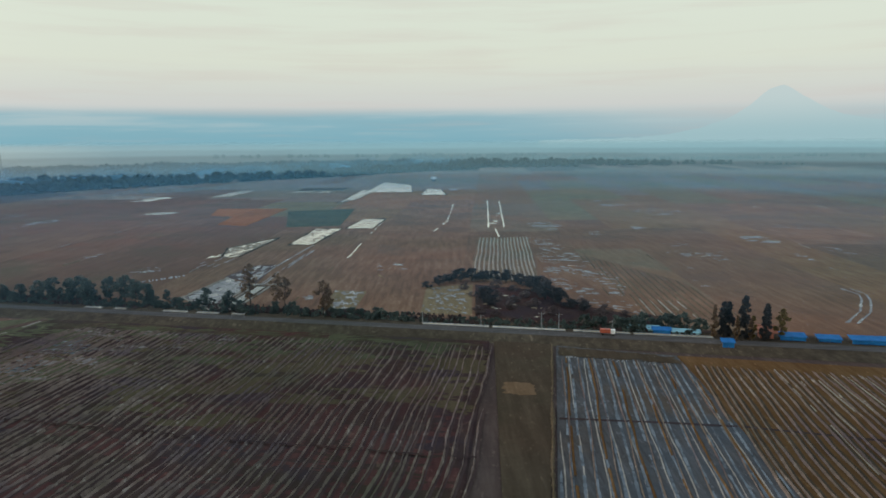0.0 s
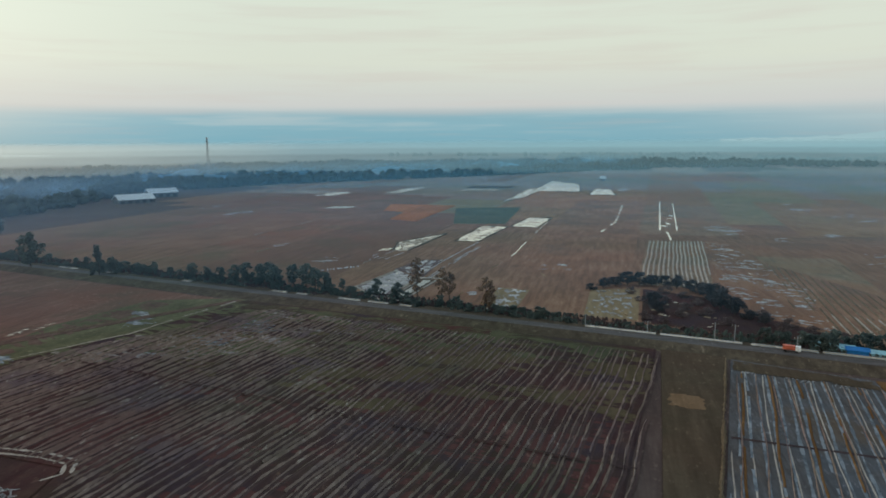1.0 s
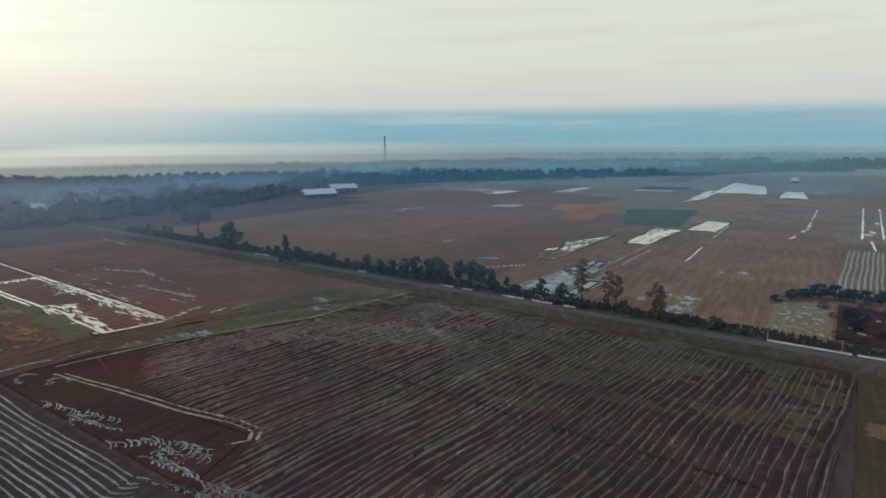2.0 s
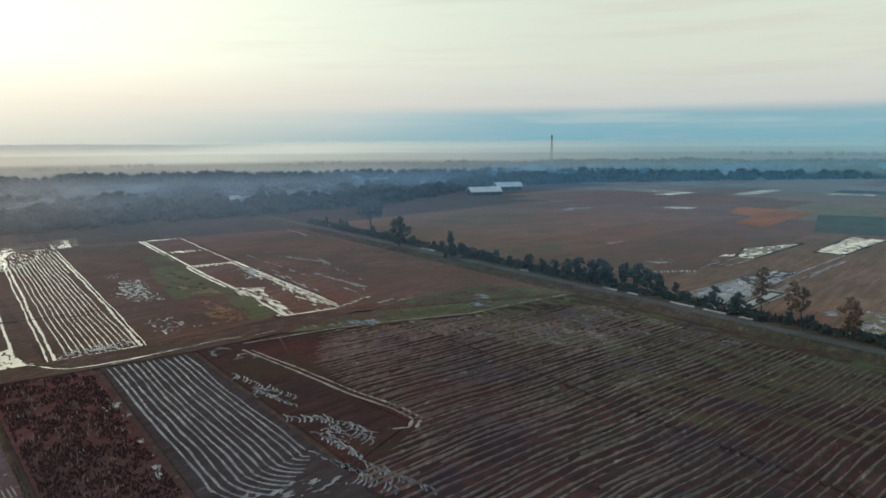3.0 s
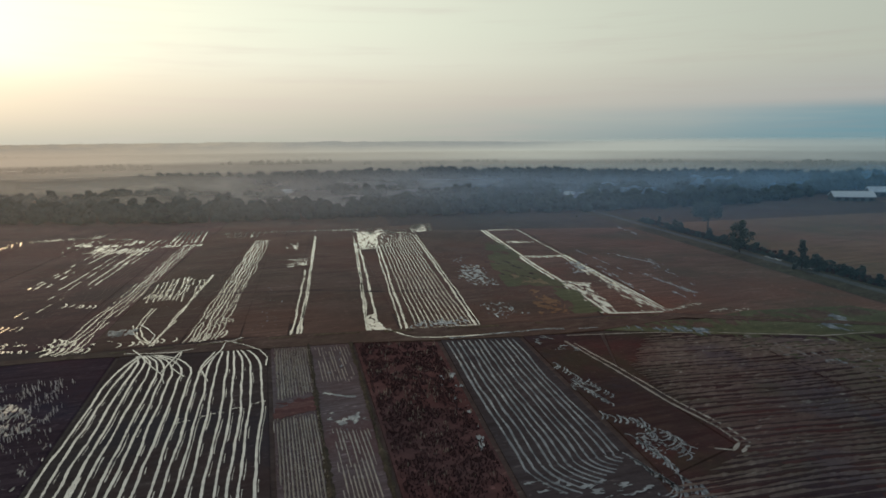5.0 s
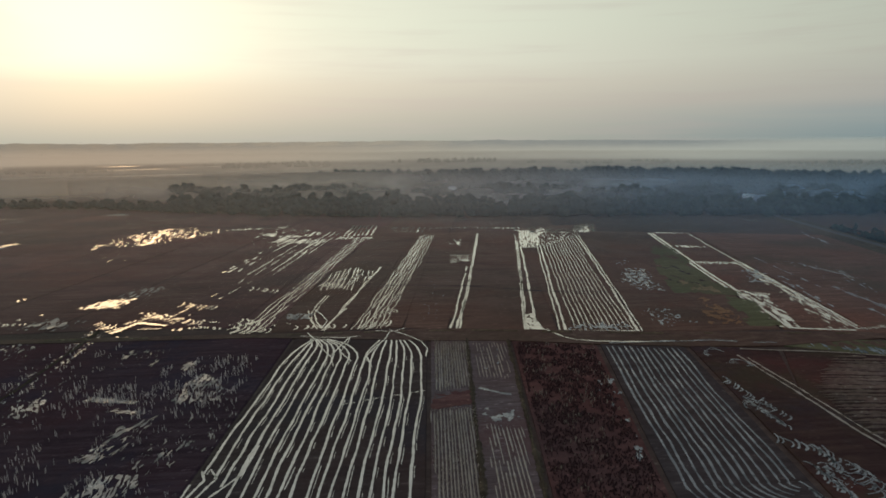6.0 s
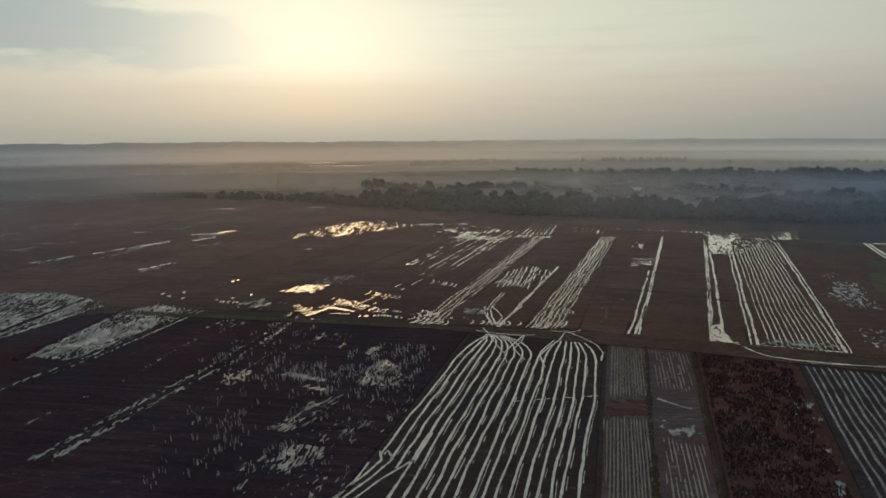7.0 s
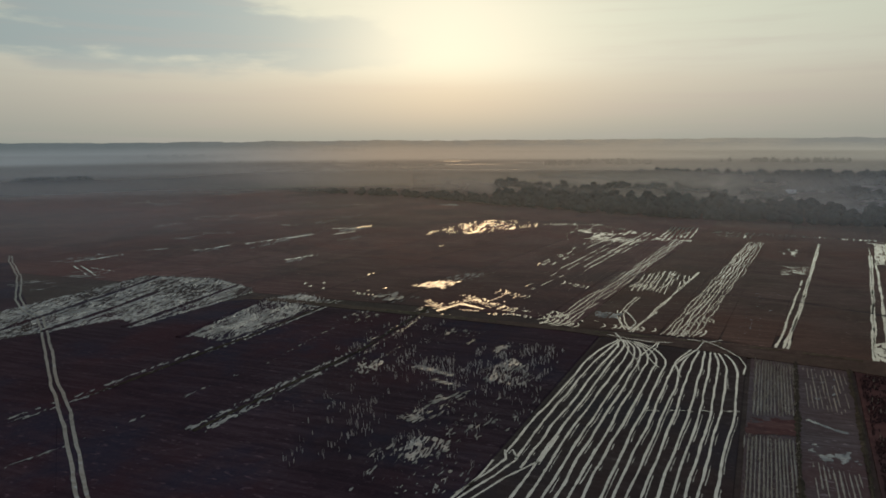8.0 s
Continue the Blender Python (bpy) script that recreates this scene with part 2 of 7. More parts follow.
def air(name, thick, far):
    """One ring sheet painted as hazy morning air: thin at the ground, fullest at the eye's level, gone just above the
    horizon.
    """
    mat, n = blank(name)
    p = place(n)
    at = n.add("ShaderNodeSeparateXYZ", Vector=p)
    reach = n.add("ShaderNodeVectorMath")
    reach.operation = "LENGTH"
    n.feed(reach.inputs[0], p)
    rise = n.math("DIVIDE", n.math("SUBTRACT", at.outputs[2], EYE), reach.outputs["Value"])
    wisp = n.noise(n.scaled(p, (0.003, 0.003, 0.03)), 1.0, 4, 0.6)
    if far:
        cover = n.math("MULTIPLY", n.span(at.outputs[2], 0.0, 10.0), n.span(rise, 0.001, -0.011))
    else:
        cover = n.math("MULTIPLY", n.span(at.outputs[2], 0.0, 24.0 if thick < 0.2 else 9.0), n.span(at.outputs[2], 47.0 if thick < 0.2 else 32.0, 30.0 if thick < 0.2 else 13.0))
    cover = n.math("MULTIPLY", cover, n.span(wisp, 0.25, 0.75, thick * 0.8, thick * 1.15))
    if not far:
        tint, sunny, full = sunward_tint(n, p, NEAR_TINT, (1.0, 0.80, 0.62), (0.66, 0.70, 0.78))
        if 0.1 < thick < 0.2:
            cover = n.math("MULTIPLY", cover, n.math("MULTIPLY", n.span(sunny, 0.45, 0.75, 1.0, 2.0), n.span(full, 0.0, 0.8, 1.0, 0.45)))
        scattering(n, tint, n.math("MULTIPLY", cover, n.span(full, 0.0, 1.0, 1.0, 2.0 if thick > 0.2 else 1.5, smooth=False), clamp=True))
        return mat
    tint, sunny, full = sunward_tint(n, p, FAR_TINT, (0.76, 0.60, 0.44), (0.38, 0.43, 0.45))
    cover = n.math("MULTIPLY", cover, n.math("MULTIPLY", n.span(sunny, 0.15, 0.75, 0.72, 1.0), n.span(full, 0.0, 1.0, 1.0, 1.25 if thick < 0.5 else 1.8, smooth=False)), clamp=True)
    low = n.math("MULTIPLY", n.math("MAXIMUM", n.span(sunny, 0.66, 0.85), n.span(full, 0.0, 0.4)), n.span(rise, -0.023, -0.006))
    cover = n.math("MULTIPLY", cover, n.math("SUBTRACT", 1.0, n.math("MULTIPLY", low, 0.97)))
    # Far rings emit their haze colour instead of scattering light.
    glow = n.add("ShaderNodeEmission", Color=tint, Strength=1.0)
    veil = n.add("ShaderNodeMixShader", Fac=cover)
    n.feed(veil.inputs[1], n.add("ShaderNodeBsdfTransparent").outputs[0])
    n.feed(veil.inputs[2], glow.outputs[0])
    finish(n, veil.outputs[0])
    return mat


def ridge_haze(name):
    """Wooded country so far off that only the colour of the air is left of it, painted as a glow."""
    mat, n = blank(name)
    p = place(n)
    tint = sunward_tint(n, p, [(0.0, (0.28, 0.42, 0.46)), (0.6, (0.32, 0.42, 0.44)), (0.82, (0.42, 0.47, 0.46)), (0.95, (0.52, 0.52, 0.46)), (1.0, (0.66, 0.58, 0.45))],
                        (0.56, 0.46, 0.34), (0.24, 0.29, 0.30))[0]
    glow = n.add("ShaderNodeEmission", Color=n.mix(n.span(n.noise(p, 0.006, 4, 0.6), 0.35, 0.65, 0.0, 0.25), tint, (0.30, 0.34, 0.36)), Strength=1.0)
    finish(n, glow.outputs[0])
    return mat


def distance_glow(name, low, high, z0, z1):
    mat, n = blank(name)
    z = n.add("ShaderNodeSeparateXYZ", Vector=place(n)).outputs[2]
    # Haze painted as an emissive gradient between two heights.
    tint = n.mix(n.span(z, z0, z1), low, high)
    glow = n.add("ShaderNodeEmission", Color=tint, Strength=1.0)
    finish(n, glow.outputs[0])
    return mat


GROUND = soil("earth_ground", (0.046, 0.032, 0.028), (0.082, 0.058, 0.049), (0.130, 0.098, 0.083), 0, stains=((0.092, 0.056, 0.045),))
BROWN = soil("brown_stubble", (0.123, 0.083, 0.057), (0.216, 0.145, 0.093), (0.311, 0.220, 0.147), 0, stains=((0.243, 0.128, 0.072), (0.133, 0.118, 0.077)))
BROWN_WEST = soil("brown_stubble_west", (0.067, 0.039, 0.031), (0.121, 0.073, 0.056), (0.180, 0.116, 0.089), 80, stains=((0.124, 0.064, 0.045), (0.083, 0.055, 0.041)))
RED = soil("red_brown_earth", (0.120, 0.067, 0.045), (0.214, 0.118, 0.072), (0.306, 0.184, 0.119), 0, stains=((0.143, 0.096, 0.068),))
RED_WEST = soil("red_brown_earth_west", (0.049, 0.021, 0.021), (0.106, 0.048, 0.042), (0.191, 0.100, 0.087), 80, stains=((0.082, 0.050, 0.047),))
RED_PALE = soil("pale_red_brown_earth", (0.070, 0.039, 0.030), (0.135, 0.075, 0.056), (0.209, 0.125, 0.096), 78, stains=((0.140, 0.066, 0.048), (0.095, 0.067, 0.049)))
DARK = soil("dark_wet_earth", (0.030, 0.021, 0.020), (0.058, 0.040, 0.036), (0.104, 0.077, 0.068), 82, stains=((0.064, 0.034, 0.030), (0.040, 0.034, 0.040)))
STUBBLE = soil("dark_stubble", (0.027, 0.015, 0.015), (0.050, 0.028, 0.026), (0.089, 0.058, 0.042), 8, stains=((0.094, 0.033, 0.030), (0.051, 0.043, 0.027), (0.042, 0.033, 0.042)))
OLIVE_STUBBLE = soil("olive_weedy_stubble", (0.051, 0.041, 0.023), (0.086, 0.067, 0.038), (0.131, 0.102, 0.064), 8, stains=((0.077, 0.049, 0.034),))
RED_STUBBLE = soil("reddish_stubble", (0.049, 0.020, 0.020), (0.085, 0.037, 0.033), (0.131, 0.068, 0.055), 8, stains=((0.068, 0.041, 0.037),))
# Shadow side of the straw rows, painted as a strip of furrow earth.
FURROW_SHADE = soil("shaded_furrow_earth", (0.035, 0.023, 0.024), (0.068, 0.045, 0.041), (0.129, 0.089, 0.074), 8)
OLIVE = soil("olive_stubble", (0.042, 0.031, 0.020), (0.071, 0.052, 0.034), (0.108, 0.082, 0.054), 5, stains=((0.069, 0.043, 0.029), (0.049, 0.044, 0.027)))
WET_BLUE = soil("blue_grey_wet_stubble", (0.044, 0.041, 0.040), (0.078, 0.075, 0.074), (0.125, 0.126, 0.128), 8, (1.2, 0.1), stains=((0.096, 0.068, 0.042), (0.066, 0.078, 0.090)))
OLIVE_NORTH = soil("olive_brown_stubble", (0.118, 0.091, 0.054), (0.199, 0.146, 0.085), (0.286, 0.219, 0.129), 0)
PURPLE = soil("dark_wet_stubble", (0.021, 0.012, 0.018), (0.043, 0.024, 0.031), (0.092, 0.056, 0.065), 82, stains=((0.061, 0.024, 0.029), (0.030, 0.027, 0.044)))
RUSSET = soil("russet_stubble", (0.134, 0.071, 0.041), (0.228, 0.125, 0.069), (0.307, 0.192, 0.109), 0)
GREENBROWN = soil("green_brown_stubble", (0.118, 0.097, 0.056), (0.191, 0.148, 0.085), (0.276, 0.215, 0.126), 0)
DARKBROWN = soil("dark_brown_stubble", (0.100, 0.062, 0.044), (0.178, 0.104, 0.067), (0.268, 0.168, 0.110), 0)
HAZE_FALLOW = soil("haze_grey_fallow", (0.122, 0.095, 0.075), (0.197, 0.153, 0.121), (0.266, 0.216, 0.170), 0)
NORTH_DIM = soil("dim_brown_stubble", (0.097, 0.056, 0.040), (0.162, 0.093, 0.063), (0.231, 0.142, 0.098), 0, stains=((0.181, 0.088, 0.057), (0.118, 0.088, 0.056)))
WEST_DARK = soil("dark_red_brown_earth", (0.066, 0.034, 0.032), (0.125, 0.066, 0.058), (0.210, 0.116, 0.100), 80, stains=((0.138, 0.060, 0.050), (0.086, 0.053, 0.050)))
PALE_MUD = soil("pale_dried_mud", (0.11, 0.095, 0.088), (0.20, 0.175, 0.16), (0.31, 0.28, 0.26), 84, (1.0, 0.4))
GREEN = soil("green_weeds", (0.050, 0.050, 0.030), (0.088, 0.089, 0.049), (0.145, 0.139, 0.080), 30, (0.2, 0.12), stains=((0.089, 0.066, 0.044),))
GREEN_DARK = soil("young_green_crop", (0.045, 0.055, 0.038), (0.072, 0.084, 0.056), (0.105, 0.112, 0.075), 0)
ORANGE = soil("ripe_orange_crop", (0.24, 0.085, 0.028), (0.34, 0.125, 0.042), (0.42, 0.18, 0.07), 0, fleck=0.15)
STRAW_LITTER = soil("tan_straw_litter", (0.093, 0.059, 0.031), (0.143, 0.093, 0.053), (0.192, 0.133, 0.081), 8)
OCHRE = soil("ochre_stubble", (0.070, 0.036, 0.015), (0.135, 0.072, 0.029), (0.21, 0.125, 0.062), 8)
GREYISH = soil("pale_grey_stubble", (0.055, 0.040, 0.039), (0.104, 0.077, 0.075), (0.186, 0.147, 0.144), 84, (1.6, 0.12), stains=((0.112, 0.060, 0.056),))
STRAW = soil("straw_rows", (0.068, 0.052, 0.034), (0.135, 0.102, 0.066), (0.24, 0.19, 0.125), 8, (1.0, 0.4))
WEEDY = soil("weedy_stubble", (0.070, 0.069, 0.038), (0.116, 0.110, 0.058), (0.172, 0.165, 0.096), 77, stains=((0.120, 0.094, 0.054),))
STRAW_DIM = soil("dull_straw_rows", (0.115, 0.086, 0.072), (0.222, 0.169, 0.140), (0.380, 0.297, 0.252), 8, (1.0, 0.4), stains=((0.166, 0.095, 0.084), (0.138, 0.122, 0.088), (0.137, 0.104, 0.122)))
STRAW_PALE = soil("pale_straw_rows", (0.20, 0.17, 0.135), (0.33, 0.29, 0.24), (0.46, 0.42, 0.36), 8, (1.0, 0.4))
BANK = soil("earth_bank", (0.034, 0.027, 0.020), (0.066, 0.052, 0.036), (0.12, 0.095, 0.066), 20, (0.4, 0.2))
PATH_EARTH = soil("dark_path_earth", (0.058, 0.036, 0.029), (0.100, 0.064, 0.050), (0.160, 0.110, 0.086), 20, (0.4, 0.2), stains=((0.084, 0.062, 0.044), (0.098, 0.056, 0.045)))
WATER = water("silty_water", (0.58, 0.45, 0.29), 0.07, 0.76, 0.8)
STRAW_WATER = water("water_thick_with_straw", (0.20, 0.18, 0.15), 0.55, 0.6)
WATER_FAR = water("still_far_water", (0.600, 0.480, 0.320), 0.05, 0.6, 1.0)
WATER_DARK = water("dark_still_water", (0.05, 0.065, 0.07), 0.08)
# Copy of the silty water, recoloured for the duller high sky it mirrors.
WATER_SKY_TINT = water("furrow_water_sky_tint", (0.545, 0.476, 0.378), 0.09, 0.72, 0.8)
WET_MUD = water("wet_grey_mud", (0.095, 0.118, 0.135), 0.5)
WET_PALE = water("pale_wet_mud", (0.175, 0.172, 0.168), 0.30)
FURROW_GREY = water("grey_furrow_water", (0.124, 0.119, 0.124), 0.34)
GREY_EARTH = soil("grey_ploughed_earth", (0.030, 0.023, 0.023), (0.052, 0.041, 0.041), (0.086, 0.071, 0.070), 80)
ROAD = soil("worn_asphalt", (0.052, 0.048, 0.046), (0.092, 0.086, 0.082), (0.15, 0.14, 0.13), -12, (0.1, 0.8), 0.8, 0.2)
CONCRETE = plain("pale_concrete", (0.23, 0.25, 0.26), 0.8)
TARP = plain("blue_tarpaulin", (0.003, 0.125, 0.34), 0.85, 0.0, 0.25)
TARP_PALE = plain("faded_teal_sheet", (0.22, 0.42, 0.46), 0.55, 0.0, 0.25)
TIN = plain("pale_tin_roof", (0.45, 0.50, 0.51), 0.5, 0.0, 0.15)
BRICKWALL = plain("dark_shed_wall", (0.07, 0.075, 0.08), 0.85)
SALMON = plain("salmon_paint", (0.48, 0.17, 0.10), 0.7)
RUST = plain("red_lorry_paint", (0.45, 0.10, 0.05), 0.5)
WHITE = plain("white_paint", (0.75, 0.75, 0.72), 0.6)
RUBBER = plain("black_rubber", (0.02, 0.02, 0.02), 0.9)
GLASS = plain("dark_glass", (0.03, 0.04, 0.05), 0.1)
STEEL = plain("grey_steel", (0.22, 0.23, 0.24), 0.5, 0.4)
WOOD = plain("weathered_wood", (0.14, 0.11, 0.085), 0.85)
BARK = plain("dark_bark", (0.06, 0.048, 0.038), 0.9)
LEAF = leaves("dark_green_leaves", (0.056, 0.079, 0.075), (0.131, 0.164, 0.140))
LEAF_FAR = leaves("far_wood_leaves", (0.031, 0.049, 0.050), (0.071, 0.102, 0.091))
LEAF_BROWN = leaves("dry_brown_leaves", (0.12, 0.075, 0.045), (0.26, 0.17, 0.095))
WEED_RED = leaves("reddish_dry_weeds", (0.065, 0.033, 0.036), (0.123, 0.078, 0.077))
GRASS_PALE = leaves("pale_dry_straw", (0.375, 0.350, 0.343), (0.825, 0.775, 0.724))
GRASS_TAN = leaves("tan_dry_grass", (0.22, 0.185, 0.15), (0.50, 0.43, 0.34))
LEAF_YELLOW = leaves("yellow_leaves", (0.12, 0.085, 0.025), (0.24, 0.17, 0.05))
LEAF_BLACK = leaves("blackish_leaves", (0.036, 0.036, 0.039), (0.086, 0.080, 0.080))
LEAF_DIM = leaves("dim_brown_leaves", (0.079, 0.060, 0.060), (0.180, 0.134, 0.120))
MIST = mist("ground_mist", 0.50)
RIDGE = ridge_haze("ridge_haze_glow")
MOUNTAIN = distance_glow("mountain_haze_glow", (0.34, 0.51, 0.55), (0.52, 0.62, 0.62), 60, 330)


# ---------------------------------------------------------------- building helpers
def link(name, verts, faces, mat, parent=None, label="", smooth=False):
    mesh = bpy.data.meshes.new(name)
    mesh.from_pydata([tuple(v) for v in verts], [], faces)
    mesh.materials.append(mat)
    if smooth:
        mesh.polygons.foreach_set("use_smooth", [True] * len(mesh.polygons))
    ob = new(name, mesh)
    ob.parent = parent
    return tagged(ob, label)


def part(name, bm, mat, parent=None, label=""):
    mesh = bpy.data.meshes.new(name)
    bm.to_mesh(mesh)
    bm.free()
    mesh.materials.append(mat)
    ob = new(name, mesh)
    ob.parent = parent
    return tagged(ob, label)


def holder(name, x, y, z=0.0, turn=0.0):
    ob = new(name)
    ob.matrix_basis = pose(x, y, z, 0, 0, turn)
    return ob


def heading(deg):
    return np.array([-math.sin(radians(deg)), math.cos(radians(deg))])


def wave(x, seed):
    """Smooth wandering between about -1 and 1."""
    return noise.noise(Vector((x, seed * 7.31, 1.7)))


def inside(poly, x, y):
    odd = False
    for (ax, ay), (bx, by) in zip(poly, poly[1:] + poly[:1]):
        if (ay > y) != (by > y) and x < (bx - ax) * (y - ay) / (by - ay) + ax:
            odd = not odd
    return odd


LAYER = [0]


def field(label, poly, mat, z, name="field", category="field"):
    """A slab of worked ground with sloping earth sides."""
    c = np.mean(np.array(poly, float), axis=0)
    n = len(poly)
    LAYER[0] += 1
    z += 0.0023 * (LAYER[0] % 23)
    verts = [(x, y, z) for x, y in poly]
    verts += [(x + (x - c[0]) * 0.006, y + (y - c[1]) * 0.006, -0.05) for x, y in poly]
    faces = [tuple(range(n))] + [(k, n + k, n + (k + 1) % n, (k + 1) % n) for k in range(n)]
    ob = link(name, verts, faces, mat)
    ob["level"] = z
    return tagged(ob, label, category, "", "structure")


def ribbon(path, width, height, z):
    """Vertices and faces of a low ridge or a flat strip along a path of points (x, y, width factor)."""
    pts = np.array(path, float)
    d = np.gradient(pts[:, :2], axis=0)
    d /= np.maximum(np.hypot(d[:, 0], d[:, 1])[:, None], 1e-6)
    side = np.stack([-d[:, 1], d[:, 0]], 1)
    half = (pts[:, 2] * width / 2)[:, None]
    n = len(pts)
    left, right = pts[:, :2] + side * half, pts[:, :2] - side * half
    zz = np.full((n, 1), z)
    if height > 0:
        crest = np.hstack([pts[:, :2], zz + height * pts[:, 2:3]])
        verts = np.vstack([np.hstack([left, zz]), crest, np.hstack([right, zz])])
        faces = [(k, n + k, n + k + 1, k + 1) for k in range(n - 1)]
        faces += [(n + k, 2 * n + k, 2 * n + k + 1, n + k + 1) for k in range(n - 1)]
    else:
        verts = np.vstack([np.hstack([left, zz]), np.hstack([right, zz])])
        faces = [(k, n + k, n + k + 1, k + 1) for k in range(n - 1)]
    return verts, faces


def many(chunks):
    verts, faces, count = [], [], 0
    for v, f in chunks:
        verts.append(v)
        faces += [tuple(i + count for i in q) for q in f]
        count += len(v)
    return np.vstack(verts), faces


def crossings(poly, origin, d):
    """Where the line origin + s * d runs inside the outline: pairs of s."""
    nrm = np.array([-d[1], d[0]])
    hits = []
    for a, b in zip(poly, poly[1:] + poly[:1]):
        a, b = np.array(a, float) - origin, np.array(b, float) - origin
        ha, hb = a @ nrm, b @ nrm
        if (ha > 0) != (hb > 0):
            hits.append((a + (b - a) * ha / (ha - hb)) @ d)
    hits.sort()
    return list(zip(hits[::2], hits[1::2]))


SEED = [10]


def rows(ob, poly, turn, spacing, width, mat, name, height=0.0, wander=0.3, gaps=0.0, step=1.5, uneven=0.25, jitter=0.12, ends=1.5,
         lump=6.0, label="", beside=None):
    """Furrows, straw rows or wheel ruts side by side, each an object of its own, worked in one direction and never quite straight."""
    d = heading(turn)
    nrm = np.array([-d[1], d[0]])
    arr = np.array(poly, float)
    offs = arr @ nrm
    SEED[0] += 1
    seed = SEED[0]
    z = ob["level"] + 0.03 + 0.0037 * (seed % 9)
    at = offs.min() + spacing * 0.5
    k = 0
    while at < offs.max():
        k += 1
        for s0, s1 in crossings(poly, nrm * at, d):
            s0, s1 = s0 + random.uniform(0, ends), s1 - random.uniform(0, ends)
            if s1 - s0 < 3 * step:
                continue
            count = max(4, int((s1 - s0) / step))
            chunks, path, spine = [], [], []
            for i in range(count + 1):
                s = s0 + (s1 - s0) * i / count
                off = at + wander * (wave(s / 30, seed) * 1.5 + 0.6 * wave(s / 9, seed + k * 0.37) + 0.15 * wave(s / 3.2, seed + k))
                wide = 1 + uneven * 1.1 * wave(s / lump, seed + 3 + k * 1.7) + random.uniform(-1, 1) * uneven * 0.5
                broken = gaps > 0 and wave(s / 7, seed + 11 + k * 2.3) * 0.5 + 0.5 < gaps
                edge = min(1, 0.3 + i / 3, 0.3 + (count - i) / 3)
                if beside:
                    q = d * s + nrm * (off + beside[2])
                    spine.append((q[0], q[1], edge * (1 + 0.5 * wave(s / 5, seed + 17 + k * 1.3))))
                if broken:
                    if len(path) > 2:
                        chunks.append(ribbon(path, width, height, z))
                    path = []
                else:
                    q = d * s + nrm * off
                    path.append((q[0], q[1], max(0.15, wide) * edge))
            if len(path) > 2:
                chunks.append(ribbon(path, width, height, z))
            if chunks:
                v, f = many(chunks)
                link(name, v, f, mat, ob, label if k == 1 else "")
            # Strip along the row that paints its shadow side into the furrow.
            if beside:
                link("furrow", *ribbon(spine, beside[1], 0.0, z - 0.015), beside[0], ob)
        at += spacing * (1 + random.uniform(-jitter, jitter))


def strip(ob, points, width, mat, name, height=0.0, wander=0.3, step=0.7, uneven=0.6, z=None, gaps=0.0, label=""):
    """One strip along a chain of corners: a ditch, a water line, a bank or a rut."""
    z = (ob["level"] + 0.05) if z is None else z
    SEED[0] += 1
    seed = SEED[0] * 1.3
    path, run, chunks = [], 0.0, []
    for a, b in zip(points, points[1:]):
        a, b = np.array(a, float), np.array(b, float)
        length = np.hypot(*(b - a))
        nrm = np.array([-(b - a)[1], (b - a)[0]]) / length
        count = max(2, int(length / step))
        for i in range(count):
            s = run + length * i / count
            q = a + (b - a) * i / count + nrm * wander * (wave(s / 14, seed) + 0.4 * wave(s / 4, seed + 5))
            wide = 1 + uneven * 1.1 * wave(s / 8, seed + 9) + random.uniform(-1, 1) * uneven * 0.9
            if gaps > 0 and wave(s / 6, seed + 4) * 0.5 + 0.5 < gaps:
                if len(path) > 2:
                    chunks.append(ribbon(path, width, height, z))
                path = []
            else:
                path.append((q[0], q[1], max(0.2, wide)))
        run += length
    if len(path) > 2:
        chunks.append(ribbon(path, width, height, z))
    if not chunks:
        return None
    v, f = many(chunks)
    return link(name, v, f, mat, ob, label)


